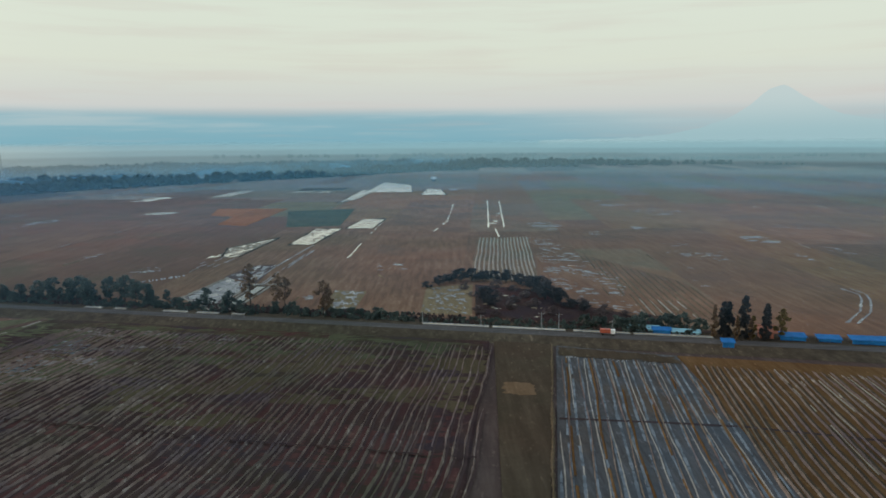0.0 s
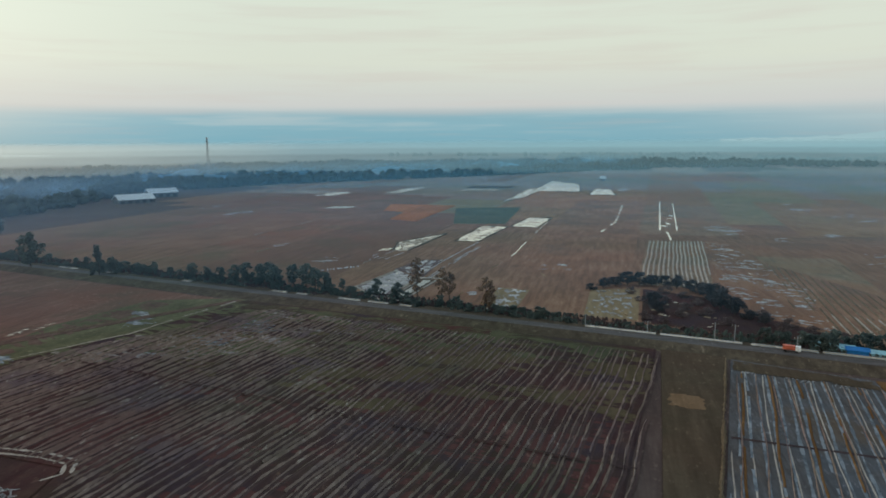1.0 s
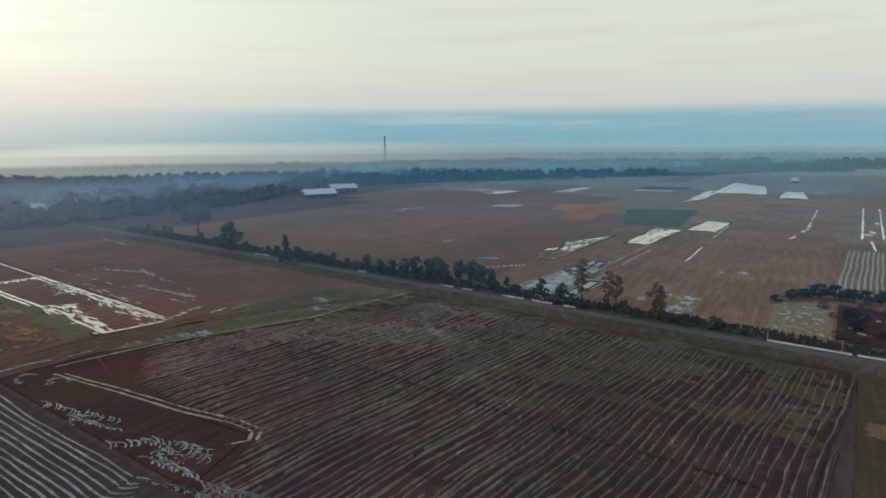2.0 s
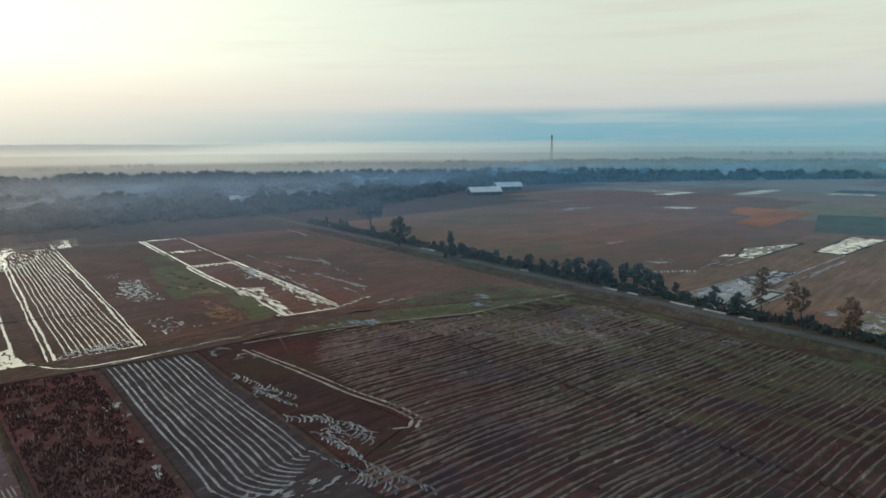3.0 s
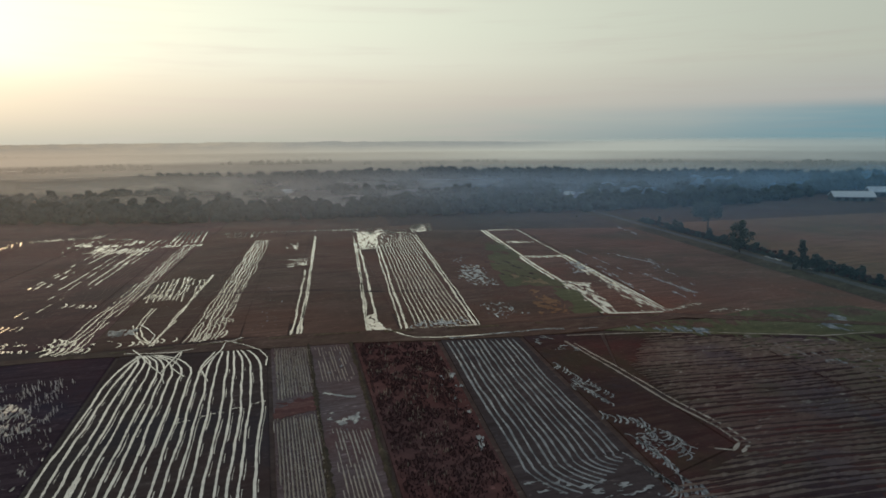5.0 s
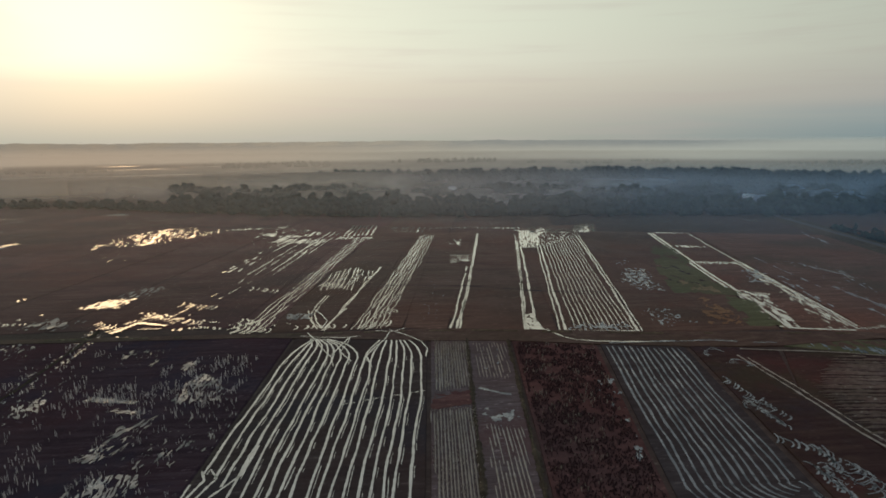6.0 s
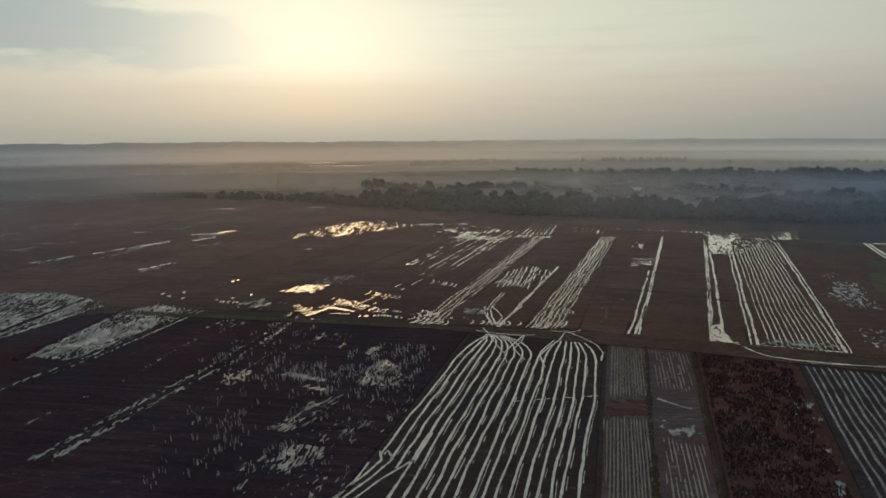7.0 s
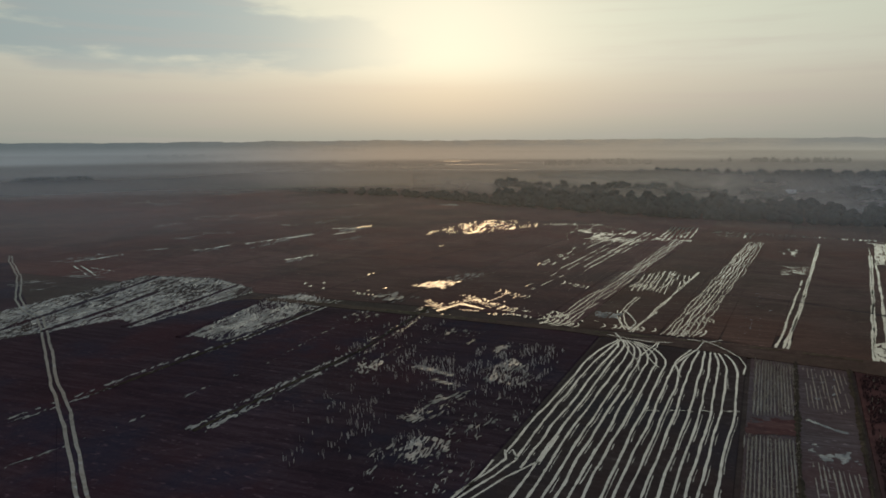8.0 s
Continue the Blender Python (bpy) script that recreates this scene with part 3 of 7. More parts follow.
def patches(ob, poly, mat, name, cover, size=6.0, turn=0.0, stretch=1.0, cell=0.8, z=None, fine=0.8, edge=3.0, broad=0.0, label=""):
    """Irregular puddles or weed patches: the outline follows a wandering level line, thinning out towards the border."""
    SEED[0] += 1
    z = ((ob["level"] + 0.06) if z is None else z) + 0.0017 * (SEED[0] % 29)
    seed = SEED[0] * 3.7
    d = heading(turn)
    nrm = np.array([-d[1], d[0]])
    arr = np.array(poly, float)
    a, b = arr @ d, arr @ nrm
    na, nb = int((a.max() - a.min()) / (cell * max(1, stretch * 0.6))) + 2, int((b.max() - b.min()) / cell) + 2
    va, vb = np.linspace(a.min(), a.max(), na), np.linspace(b.min(), b.max(), nb)
    value = np.full((na, nb), -1.0)
    xy = va[:, None, None] * d + vb[None, :, None] * nrm
    odd = np.zeros((na, nb), bool)
    gap = np.full((na, nb), 1e9)
    for p, e in zip(arr, np.roll(arr, -1, axis=0)):
        along = np.clip(((xy - p) @ (e - p)) / max(1e-6, (e - p) @ (e - p)), 0, 1)
        gap = np.minimum(gap, np.linalg.norm(xy - p - along[..., None] * (e - p), axis=2))
        if p[1] != e[1]:
            odd ^= ((p[1] > xy[..., 1]) != (e[1] > xy[..., 1])) & (xy[..., 0] < (e[0] - p[0]) * (xy[..., 1] - p[1]) / (e[1] - p[1]) + p[0])
    for i, j in zip(*np.nonzero(odd)):
        u, v = va[i] / (size * stretch), vb[j] / size
        value[i, j] = noise.noise(Vector((u, v, seed))) + fine * 0.6 * noise.noise(Vector((u * 3.3, v * 3.3, seed + 9))) \
            + fine * 0.45 * noise.noise(Vector((u * 8, v * 8, seed + 4)))
        if broad:
            value[i, j] += broad * noise.noise(Vector((va[i] / 16, vb[j] / 7, seed + 21)))
    value = np.where(odd, value - (0.9 - 1.8 * cover) * 0.8 - 0.5 * np.maximum(0.0, 1 - gap / edge), -1.0)
    verts, faces, made = [], [], {}

    def corner(i, j):
        if (i, j) not in made:
            made[i, j] = len(verts)
            verts.append((*xy[i, j], z))
        return made[i, j]

    def cut(i, j, k, l):
        key = ((i, j), (k, l)) if (i, j) < (k, l) else ((k, l), (i, j))
        if key not in made:
            (i, j), (k, l) = key
            f = value[i, j] / (value[i, j] - value[k, l])
            made[key] = len(verts)
            q = xy[i, j] + (xy[k, l] - xy[i, j]) * f
            verts.append((q[0], q[1], z))
        return made[key]

    for i in range(na - 1):
        for j in range(nb - 1):
            ring = [(i, j), (i + 1, j), (i + 1, j + 1), (i, j + 1)]
            on = [value[c] > 0 for c in ring]
            if not any(on):
                continue
            face = []
            for k in range(4):
                c, e = ring[k], ring[(k + 1) % 4]
                if on[k]:
                    face.append(corner(*c))
                if on[k] != on[(k + 1) % 4]:
                    face.append(cut(*c, *e))
            if len(face) > 2:
                faces.append(tuple(face))
    if not faces:
        return None
    return link(name, verts, faces, mat, ob, label)


def ragged(ob, points, width, mat, name, cover=0.5, turn=100.0, size=0.45, z=None, broad=0.5):
    """A torn streak of wet straw along a chain of corners, made of many short strokes."""
    pts = np.array(points, float)
    d = np.gradient(pts, axis=0)
    d /= np.hypot(d[:, 0], d[:, 1])[:, None]
    side = np.stack([-d[:, 1], d[:, 0]], 1) * width / 2
    outline = [tuple(q) for q in pts + side] + [tuple(q) for q in (pts - side)[::-1]]
    return patches(ob, outline, mat, name, cover, size, turn, 3.0, 0.2, z, fine=1.0, edge=width * 0.4, broad=broad)


def strands(ob, points, offsets, width, mat, name="water_strand", gaps=0.1, wander=0.35, uneven=0.45, step=0.9, z=None):
    """A few thin strands side by side along one chain of corners, each an object of its own."""
    pts = np.array(points, float)
    d = np.gradient(pts, axis=0)
    d /= np.hypot(d[:, 0], d[:, 1])[:, None]
    side = np.stack([-d[:, 1], d[:, 0]], 1)
    for off in offsets:
        strip(ob, [tuple(q) for q in pts + side * off], width * random.uniform(0.75, 1.25), mat, name, 0, wander, step, uneven, z, gaps)


def dashes(ob, start, end, count, length, turn, width, mat, name="water_dash", bend=0.25):
    """A line of short strokes side by side, each a little curved, as wheels leave them where they turn."""
    a, b = np.array(start, float), np.array(end, float)
    for k in range(count):
        q = a + (b - a) * (k + random.uniform(0.2, 0.8)) / count
        reach = length * random.uniform(0.55, 1.2)
        h0, curl = turn + random.uniform(-7, 7), random.uniform(0.2, 1.0) * bend
        pts = [tuple(q + heading(h0 + math.degrees(curl) * f) * reach * (f - 0.5)) for f in (0, 0.25, 0.5, 0.75, 1)]
        strip(ob, pts, width * random.uniform(0.7, 1.3), mat, name, 0, 0.15, max(0.4, reach / 12), 0.4, gaps=0.05)


def sodden(ob, outline, turn, cover, name="water_sheet", size=1.3, cell=0.3, straw=0):
    """Shallow water thick with straw: torn sheets over finer scraps, with dry straw standing in it."""
    patches(ob, outline, STRAW_WATER, name, cover * 0.62, size * 0.8, turn, 5.0, cell, fine=1.2, edge=1.0, broad=0.6)
    patches(ob, outline, WET_PALE, name, cover * 0.72, size * 0.35, turn + 10, 6.0, cell * 0.8, fine=1.2, edge=0.8, broad=0.5)
    if straw:
        tufts("pale straw standing in shallow water", outline, straw, GRASS_PALE, 0.5, 0.09, 0.5, ob["level"], 400 + SEED[0], 2.0, 3.0, turn, "stubble")


def tufts(label, poly, count, mat, tall, wide, cover, z, seed, size=6.0, stretch=2.0, turn=85.0, name="dry_grass"):
    """Standing tufts of dry grass or stubble, thick in some places and thin in others, joined into one mesh."""
    rng = random.Random(seed)
    arr = np.array(poly, float)
    lo, hi = arr.min(axis=0), arr.max(axis=0)
    d = heading(turn)
    nrm = np.array([-d[1], d[0]])
    verts, faces = [], []
    made = tries = 0
    while made < count and tries < count * 40:
        tries += 1
        q = np.array([rng.uniform(lo[0], hi[0]), rng.uniform(lo[1], hi[1])])
        if not inside(poly, q[0], q[1]):
            continue
        level = noise.noise(Vector(((q @ d) / (size * stretch), (q @ nrm) / size, seed * 1.9))) + 0.5 * noise.noise(Vector(((q @ d) / size * 2, (q @ nrm) / size * 3, seed)))
        if level < 1 - 2 * cover + rng.uniform(-0.15, 0.15):
            continue
        made += 1
        h, w = tall * rng.uniform(0.5, 1.4), wide * rng.uniform(0.5, 1.4)
        for k in range(3):
            a = rng.uniform(0, math.pi)
            dx, dy = math.cos(a) * w / 2, math.sin(a) * w / 2
            lx, ly = rng.uniform(-0.12, 0.12) * h, rng.uniform(-0.12, 0.12) * h
            n = len(verts)
            verts += [(q[0] - dx, q[1] - dy, z), (q[0] + dx, q[1] + dy, z), (q[0] + dx * 0.3 + lx, q[1] + dy * 0.3 + ly, z + h), (q[0] - dx * 0.5 + lx, q[1] - dy * 0.5 + ly, z + h * 0.8)]
            faces.append((n, n + 1, n + 2, n + 3))
    return tagged(link(name, verts, faces, mat), label, "dry grass", "", "stuff")


def box(bm, x0, y0, z0, x1, y1, z1, bevel=0.0):
    got = bmesh.ops.create_cube(bm, size=1.0)
    for v in got["verts"]:
        v.co = Vector((x0 + (x1 - x0) * (v.co.x + 0.5), y0 + (y1 - y0) * (v.co.y + 0.5), z0 + (z1 - z0) * (v.co.z + 0.5)))
    if bevel:
        edges = list({e for v in got["verts"] for e in v.link_edges})
        bmesh.ops.bevel(bm, geom=edges, offset=bevel, segments=1, affect="EDGES")
    return bm


def rod(bm, a, b, r0, r1, sides=6):
    a, b = Vector(a), Vector(b)
    turn = (b - a).to_track_quat("Z", "Y").to_matrix()
    rings = []
    for p, r in ((a, r0), (b, r1)):
        rings.append([bm.verts.new(p + turn @ Vector((r * math.cos(2 * math.pi * k / sides), r * math.sin(2 * math.pi * k / sides), 0)))
                      for k in range(sides)])
    for k in range(sides):
        bm.faces.new((rings[0][k], rings[0][(k + 1) % sides], rings[1][(k + 1) % sides], rings[1][k]))
    bm.faces.new(rings[1])
    return bm


# ---------------------------------------------------------------- ground, mountain, mist
def ring_sheet():
    """The ground: one sheet out to the horizon, gently uneven far off."""
    radii = [0, 60, 120, 200, 300, 420, 560, 720, 900, 1150, 1500, 2000, 2800, 3800, 4850]
    verts, faces, n = [(0, 0, -0.1)], [], 96
    for r in radii[1:]:
        for k in range(n):
            a = 2 * math.pi * k / n
            verts.append((r * math.sin(a), r * math.cos(a), -0.1))
    faces += [(0, 1 + (k + 1) % n, 1 + k) for k in range(n)]
    for i in range(len(radii) - 2):
        for k in range(n):
            a, b = 1 + i * n + k, 1 + i * n + (k + 1) % n
            faces.append((a, b, b + n, a + n))
    return verts, faces


v, f = ring_sheet()
ground = tagged(link("ground", v, f, GROUND), "flat brown farmland plain of stubble reaching the hazy horizon", "ground", "", "structure")
ground["level"] = 0.16  # water and marks lie on the plots that cover it


def mountain():
    verts, faces = [], []
    n = 90
    for k in range(n + 1):
        az = -8 - 40 * k / n
        d = abs(az + 26)
        tall = 325 * math.exp(-(d / 2.3) ** 1.25) * 0.56 + 325 * 0.44 * math.exp(-(d / 6.0) ** 1.4)
        tall = min(tall, 298 + 8 * wave(az * 2.3, 8))
        tall += 60 * math.exp(-((az + 34) / 8) ** 2)
        tall += 9 * wave(az * 1.1, 3) + 4 * wave(az * 3.7, 5)
        h = heading(az)
        verts += [(*(h * 4550), 0), (*(h * 4600), 46 + max(0, tall)), (*(h * 4700), 0)]
    for k in range(n):
        a = 3 * k
        faces += [(a, a + 1, a + 4, a + 3), (a + 1, a + 2, a + 5, a + 4)]
    return verts, faces


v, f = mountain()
tagged(link("mountain", v, f, MOUNTAIN), "faint blue volcano-shaped mountain with haze painted as its glow", "mountain", "", "structure")


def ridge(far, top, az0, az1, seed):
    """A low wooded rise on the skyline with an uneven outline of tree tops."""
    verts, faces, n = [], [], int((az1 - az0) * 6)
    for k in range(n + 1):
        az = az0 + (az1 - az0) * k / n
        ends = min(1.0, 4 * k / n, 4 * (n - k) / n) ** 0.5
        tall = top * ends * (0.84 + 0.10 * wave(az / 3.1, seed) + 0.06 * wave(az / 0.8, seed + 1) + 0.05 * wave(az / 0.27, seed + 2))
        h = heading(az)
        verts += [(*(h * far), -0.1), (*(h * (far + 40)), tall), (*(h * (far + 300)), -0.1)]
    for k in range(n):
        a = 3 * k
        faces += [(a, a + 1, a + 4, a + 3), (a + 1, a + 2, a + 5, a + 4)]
    tagged(link("backdrop", verts, faces, RIDGE), "low wooded rise on the horizon glowing with painted haze", "ridge", "", "structure")


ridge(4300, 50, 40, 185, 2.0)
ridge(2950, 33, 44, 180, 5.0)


def veil_along(name, points, top, seed, mat, label, kind, rag=0.12):
    """A low sheet of hazy air that stands along a line of points, with a ragged fading top."""
    verts = []
    for k, (px, py) in enumerate(points):
        t = top * (1 + rag * wave(k / 6, seed + 2) + 0.5 * rag * wave(k / 2.1, seed + 4))
        verts += [(px, py, -0.1), (px, py, t)]
    faces = [(2 * k, 2 * k + 2, 2 * k + 3, 2 * k + 1) for k in range(len(points) - 1)]
    ob = link(name, verts, faces, mat)
    layer = ob.data.uv_layers.new(name="rise")
    for loop in ob.data.loops:
        layer.data[loop.index].uv = ((loop.vertex_index // 2) / (len(points) - 1), loop.vertex_index % 2)
    return tagged(ob, label, "haze", "", kind)


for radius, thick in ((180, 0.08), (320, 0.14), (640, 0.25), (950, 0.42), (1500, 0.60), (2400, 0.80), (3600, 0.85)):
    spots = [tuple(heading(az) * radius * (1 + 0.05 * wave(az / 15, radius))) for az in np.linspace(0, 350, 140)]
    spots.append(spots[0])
    veil_along("backdrop", spots, EYE + 0.03 * radius, radius, air("painted_haze", thick, radius > 900), "haze painted on thin sheets round the plain", "structure", 0.0)


# ---------------------------------------------------------------- road
def road_y(x):
    return 174 - 0.205 * x


road_base = holder("road", 0, 0)
road_base["level"] = 0.0
tagged(road_base, "straight worn country road on a low earth bank across the fields", "road", "", "structure")


def long_strip(name, mat, off0, off1, z0, z1, parent, x0=-430, x1=600, step=6.0, label=""):
    n = int((x1 - x0) / step)
    verts = []
    for k in range(n + 1):
        x = x0 + (x1 - x0) * k / n
        rag = 0.25 * wave(x / 7, off0) 
        verts += [(x, road_y(x) + off0 + rag, z0), (x, road_y(x) + off1 + 0.2 * wave(x / 6, off1), z1)]
    return link(name, verts, [(2 * k, 2 * k + 2, 2 * k + 3, 2 * k + 1) for k in range(n)], mat, parent, label)


long_strip("verge", BANK, -8.5, -1.9, -0.05, 0.75, road_base)
long_strip("carriageway", ROAD, -1.9, 2.1, 0.75, 0.78, road_base, label="grey worn asphalt")
long_strip("shoulder", BANK, 2.1, 5.5, 0.75, 0.2, road_base)
long_strip("ditch_bank", BANK, 5.5, 11.0, 0.2, 0.05, road_base)

# ---------------------------------------------------------------- patchwork beyond the road
random.seed(4)
NORTH_SOILS = [(BROWN, "brown stubble field"), (RED, "red-brown bare field"), (OLIVE_NORTH, "olive-brown stubble field"), (BROWN, "brown stubble field"),
               (RED, "red-brown bare field"), (RUSSET, "russet stubble field"), (GREENBROWN, "green-brown stubble field"), (DARKBROWN, "dark brown stubble field"),
               (RUSSET, "russet stubble field")]
x = -470.0
while x < 620:
    wide = random.uniform(26, 62)
    y = road_y(x) + 14
    while y < 1080:
        deep = random.uniform(60, 190) * (1 + y / 900)
        lean = 0.06
        a, b = x + lean * (y - 200), x + lean * (y + deep - 200)
        mat, label = random.choice(NORTH_SOILS)
        if a < -150:
            mat, label = random.choice([(NORTH_DIM, "dim brown stubble field"), (NORTH_DIM, "dim brown stubble field"), (DARKBROWN, "dark brown stubble field")])
        # Far plots: distance haze painted into the soil as a greyer brown.
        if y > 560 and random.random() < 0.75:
            mat, label = HAZE_FALLOW, "brown field greyed with painted haze"
        y1 = road_y(x + wide) + 14 if y < 300 else y
        if math.hypot(a, y) < 1300 and (a > -330 - (y - 240) * 0.25):
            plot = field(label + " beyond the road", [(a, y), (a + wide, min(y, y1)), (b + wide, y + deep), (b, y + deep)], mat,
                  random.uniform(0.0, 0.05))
            strip(plot, [(a + wide - 0.9, min(y, y1)), (b + wide - 0.9, y + deep - 1)], random.uniform(0.3, 0.55), random.choice([GREENBROWN, STRAW, STRAW_PALE]), "field_bank", 0.25, 0.9, 4.0, gaps=0.6)
            if random.random() < 0.4:
                strip(plot, [(a, y + 0.2), (a + wide, min(y, y1) + 0.2)], random.uniform(0.3, 0.5), random.choice([DARKBROWN, GREENBROWN, STRAW]), "field_bank", 0.25, 0.9, 4.0, gaps=0.6)
        y += deep
    x += wide

# ---------------------------------------------------------------- fields beyond the road
ORANGE_FIELD = field("bright orange ripe crop plot", [(-138, 410), (-119, 404), (-117, 505), (-170, 509), (-160, 462), (-142, 455)], ORANGE, 0.25)
rows(ORANGE_FIELD, [(-138, 410), (-119, 404), (-117, 505), (-142, 507)], -3, 3.0, 1.2, ORANGE, "crop_row", 0.35)
field("dark green young crop plot", [(-93, 396), (-62, 400), (-66, 502), (-112, 486)], GREEN_DARK, 0.2)
field("rectangular green plot near the woods", [(-150, 690), (-106, 696), (-100, 730), (-150, 735)], OLIVE, 0.2)


def pond(label, poly, cover=0.95, size=9.0, bank=True, turn=0.0, stretch=1.0, cell=1.2, base=HAZE_FALLOW, clear=WATER):
    ob = field(label, poly, base, 0.12, "flooded_field")
    patches(ob, poly, clear, "water_sheet", cover * 0.68, size * 0.35, turn, stretch, cell * 0.55, fine=1.3, edge=1.5)
    if bank:
        for a, b in zip(poly, poly[1:] + poly[:1]):
            strip(ob, [a, b], 1.0, BANK, "earth_bank", 0.35, 0.2, 3.0, z=0.05)
    return ob


pond("flooded pale rice plot by the far woods", [(-77, 665), (-30, 664), (-36, 770), (-72, 835)], 0.98)
pond("narrow flooded rice plot", [(-87, 545), (-74, 590), (-68, 712), (-84, 690)], 0.9)
pond("flooded rice plot with white water", [(-21, 628), (3, 628), (-2, 704), (-18, 704)], 0.98)
pond("flooded rice plot with white water", [(-76, 326), (-64, 326), (-58, 388), (-74, 388)], 0.95)
pond("flooded rice plot with white water", [(-57, 388), (-41, 387), (-37, 436), (-52, 436)], 0.95)
pond("partly drained flooded plot", [(-97, 290), (-90, 292), (-86, 352), (-103, 318)], 0.62, 5)
pond("shallow flooded plot", [(-371, 606), (-262, 600), (-256, 622), (-330, 660)], 0.45, 12, False, 80, 3)
pond("shallow flooded plot", [(-330, 655), (-262, 690), (-258, 772), (-326, 735)], 0.5, 14, False, 60, 3)
pond("shallow flooded plot", [(-268, 575), (-250, 580), (-246, 622), (-262, 622)], 0.9, 9, False)
pond("shallow flooded plot", [(-214, 622), (-196, 622), (-194, 700), (-210, 698)], 0.75, 9, False)
pond("shallow flooded plot", [(-212, 468), (-192, 470), (-190, 486), (-208, 486)], 0.8, 7, False)
pond("shallow flooded plot", [(-150, 660), (-112, 664), (-112, 690), (-146, 690)], 0.55, 9, False)

NEAR_POND = field("flooded plot reflecting pale sky beside the road", [(-85, 214), (-70, 197), (-68, 233), (-80, 246)], GREYISH, 0.12, "flooded_field")
patches(NEAR_POND, [(-85, 214), (-70, 197), (-68, 233), (-80, 246)], WET_PALE, "water_sheet", 0.86, 2.0, 10, 2.0, 0.35, fine=1.0)
for a, b in (((-85, 214), (-70, 197)), ((-70, 197), (-68, 233)), ((-85, 214), (-80, 246))):
    strip(NEAR_POND, [a, b], 1.0, STRAW_PALE, "earth_bank", 0.4, 0.15)
UPPER_POND = field("flooded plot with dark and pale water", [(-82, 248), (-78, 270), (-68.5, 273), (-67, 236)], GREYISH, 0.12, "flooded_field")
patches(UPPER_POND, [(-82, 248), (-78, 270), (-68.5, 273), (-67, 236)], WET_PALE, "water_sheet", 0.5, 2.0, 0, 2.5, 0.5, fine=1.0)
CANAL = field("dark irrigation canal with pale banks", [(-68, 198), (-63, 197), (-60, 231), (-66, 233)], BANK, 0.1, "canal")
strip(CANAL, [(-66, 199), (-63.6, 231)], 3.0, WATER_DARK, "canal_water", 0, 0.1, uneven=0.05)
for a, b in (((-68.4, 198), (-66.6, 233)), ((-63.4, 197.5), (-60.6, 231)), ((-68, 198), (-63.2, 197.4))):
    strip(CANAL, [a, b], 0.9, STRAW_PALE, "canal_bank", 0.35, 0.05, uneven=0.1)
strands(CANAL, [(-69, 240), (-67.2, 278), (-63.4, 326)], (0.0,), 0.6, WET_PALE, "ditch_water", 0.2)
strands(CANAL, [(-64, 233), (-62.4, 271), (-60, 310)], (0.0, 1.2), 0.5, WET_PALE, "ditch_water", 0.35)
strip(CANAL, [(-82, 233.6), (-55, 235)], 1.4, WATER_DARK, "cross_ditch", 0, 0.1, uneven=0.1)
SQUARE = field("small wet plot with pale mud", [(-36, 193), (-27, 192), (-26, 222), (-37, 224)], GREENBROWN, 0.1, "flooded_field")
patches(SQUARE, [(-36, 193), (-27, 192), (-26, 222), (-37, 224)], WET_PALE, "water_sheet", 0.48, 1.6, 0, 2, 0.4, fine=1.0)
WET_LEFT = field("grey wet plot beside the dark trees", [(-7, 192), (8, 190), (10, 232), (-6, 228)], GREENBROWN, 0.1, "flooded_field")
patches(WET_LEFT, [(-7, 192), (8, 190), (10, 232), (-6, 228)], WET_PALE, "water_sheet", 0.36, 1.4, 0, 2.0, 0.4, fine=1.0)
BURNT = field("dark damp plot beside the road", [(9, 188), (36, 180), (60, 176), (44, 205), (32, 222), (11, 232)], STUBBLE, 0.1)
patches(BURNT, [(9, 188), (36, 180), (32, 222), (11, 232)], WATER, "puddle", 0.12, 3, 80, 1.5, 0.6)

STRIPE_FIELD = field("field striped with pale straw rows", [(9, 238), (34, 237), (44, 350), (18, 348)], BROWN, 0.1)
rows(STRIPE_FIELD, [(9, 238), (34, 237), (44, 350), (18, 348)], -4.5, 1.75, 0.75, STRAW_PALE, "straw_row", 0.3, 0.25, step=2.5)
LINES = field("narrow plot edged by two bright water lines", [(24, 385), (36, 385), (48, 568), (34, 568)], BROWN, 0.1)
strip(LINES, [(26, 388), (37, 568)], 0.9, WATER, "water_line", 0, 0.2, 2.5)
strip(LINES, [(35, 388), (46, 558)], 0.8, WATER, "water_line", 0, 0.2, 2.5)
strip(LINES, [(29, 350), (29.5, 384)], 1.0, WATER, "water_line", 0, 0.2, 2.5)
patches(LINES, [(24, 400), (40, 400), (42, 470), (28, 470)], WATER, "puddle", 0.2, 5, 0, 2, 1.0)
strip(ground, [(-6, 370), (2, 420), (6, 500), (8, 540)], 1.2, WATER, "water_line", 0, 0.5, 2.5, z=0.12, gaps=0.4)
strip(ground, [(-41.7, 288), (-40, 350), (-38, 428)], 0.6, WATER, "water_line", 0, 0.5, 2.5, z=0.16, gaps=0.3)

MUDDY = field("red-brown field broken by pale muddy puddles", [(36, 206), (58, 186), (66, 240), (54, 345), (44, 348), (36, 240)], RED, 0.1)
patches(MUDDY, [(36, 206), (58, 186), (66, 240), (54, 345), (44, 348), (36, 240)], WET_PALE, "puddle", 0.24, 1.5, 70, 2.6, 0.4, fine=1.0, broad=0.5)
FURROWED = field("red-brown field with pale straw furrows", [(58, 186), (84, 179), (84, 235), (58, 300)], RED, 0.11)
rows(FURROWED, [(58, 186), (84, 179), (84, 235), (58, 300)], -4, 2.3, 0.6, STRAW, "straw_row", 0.25, 0.2, 0.25)
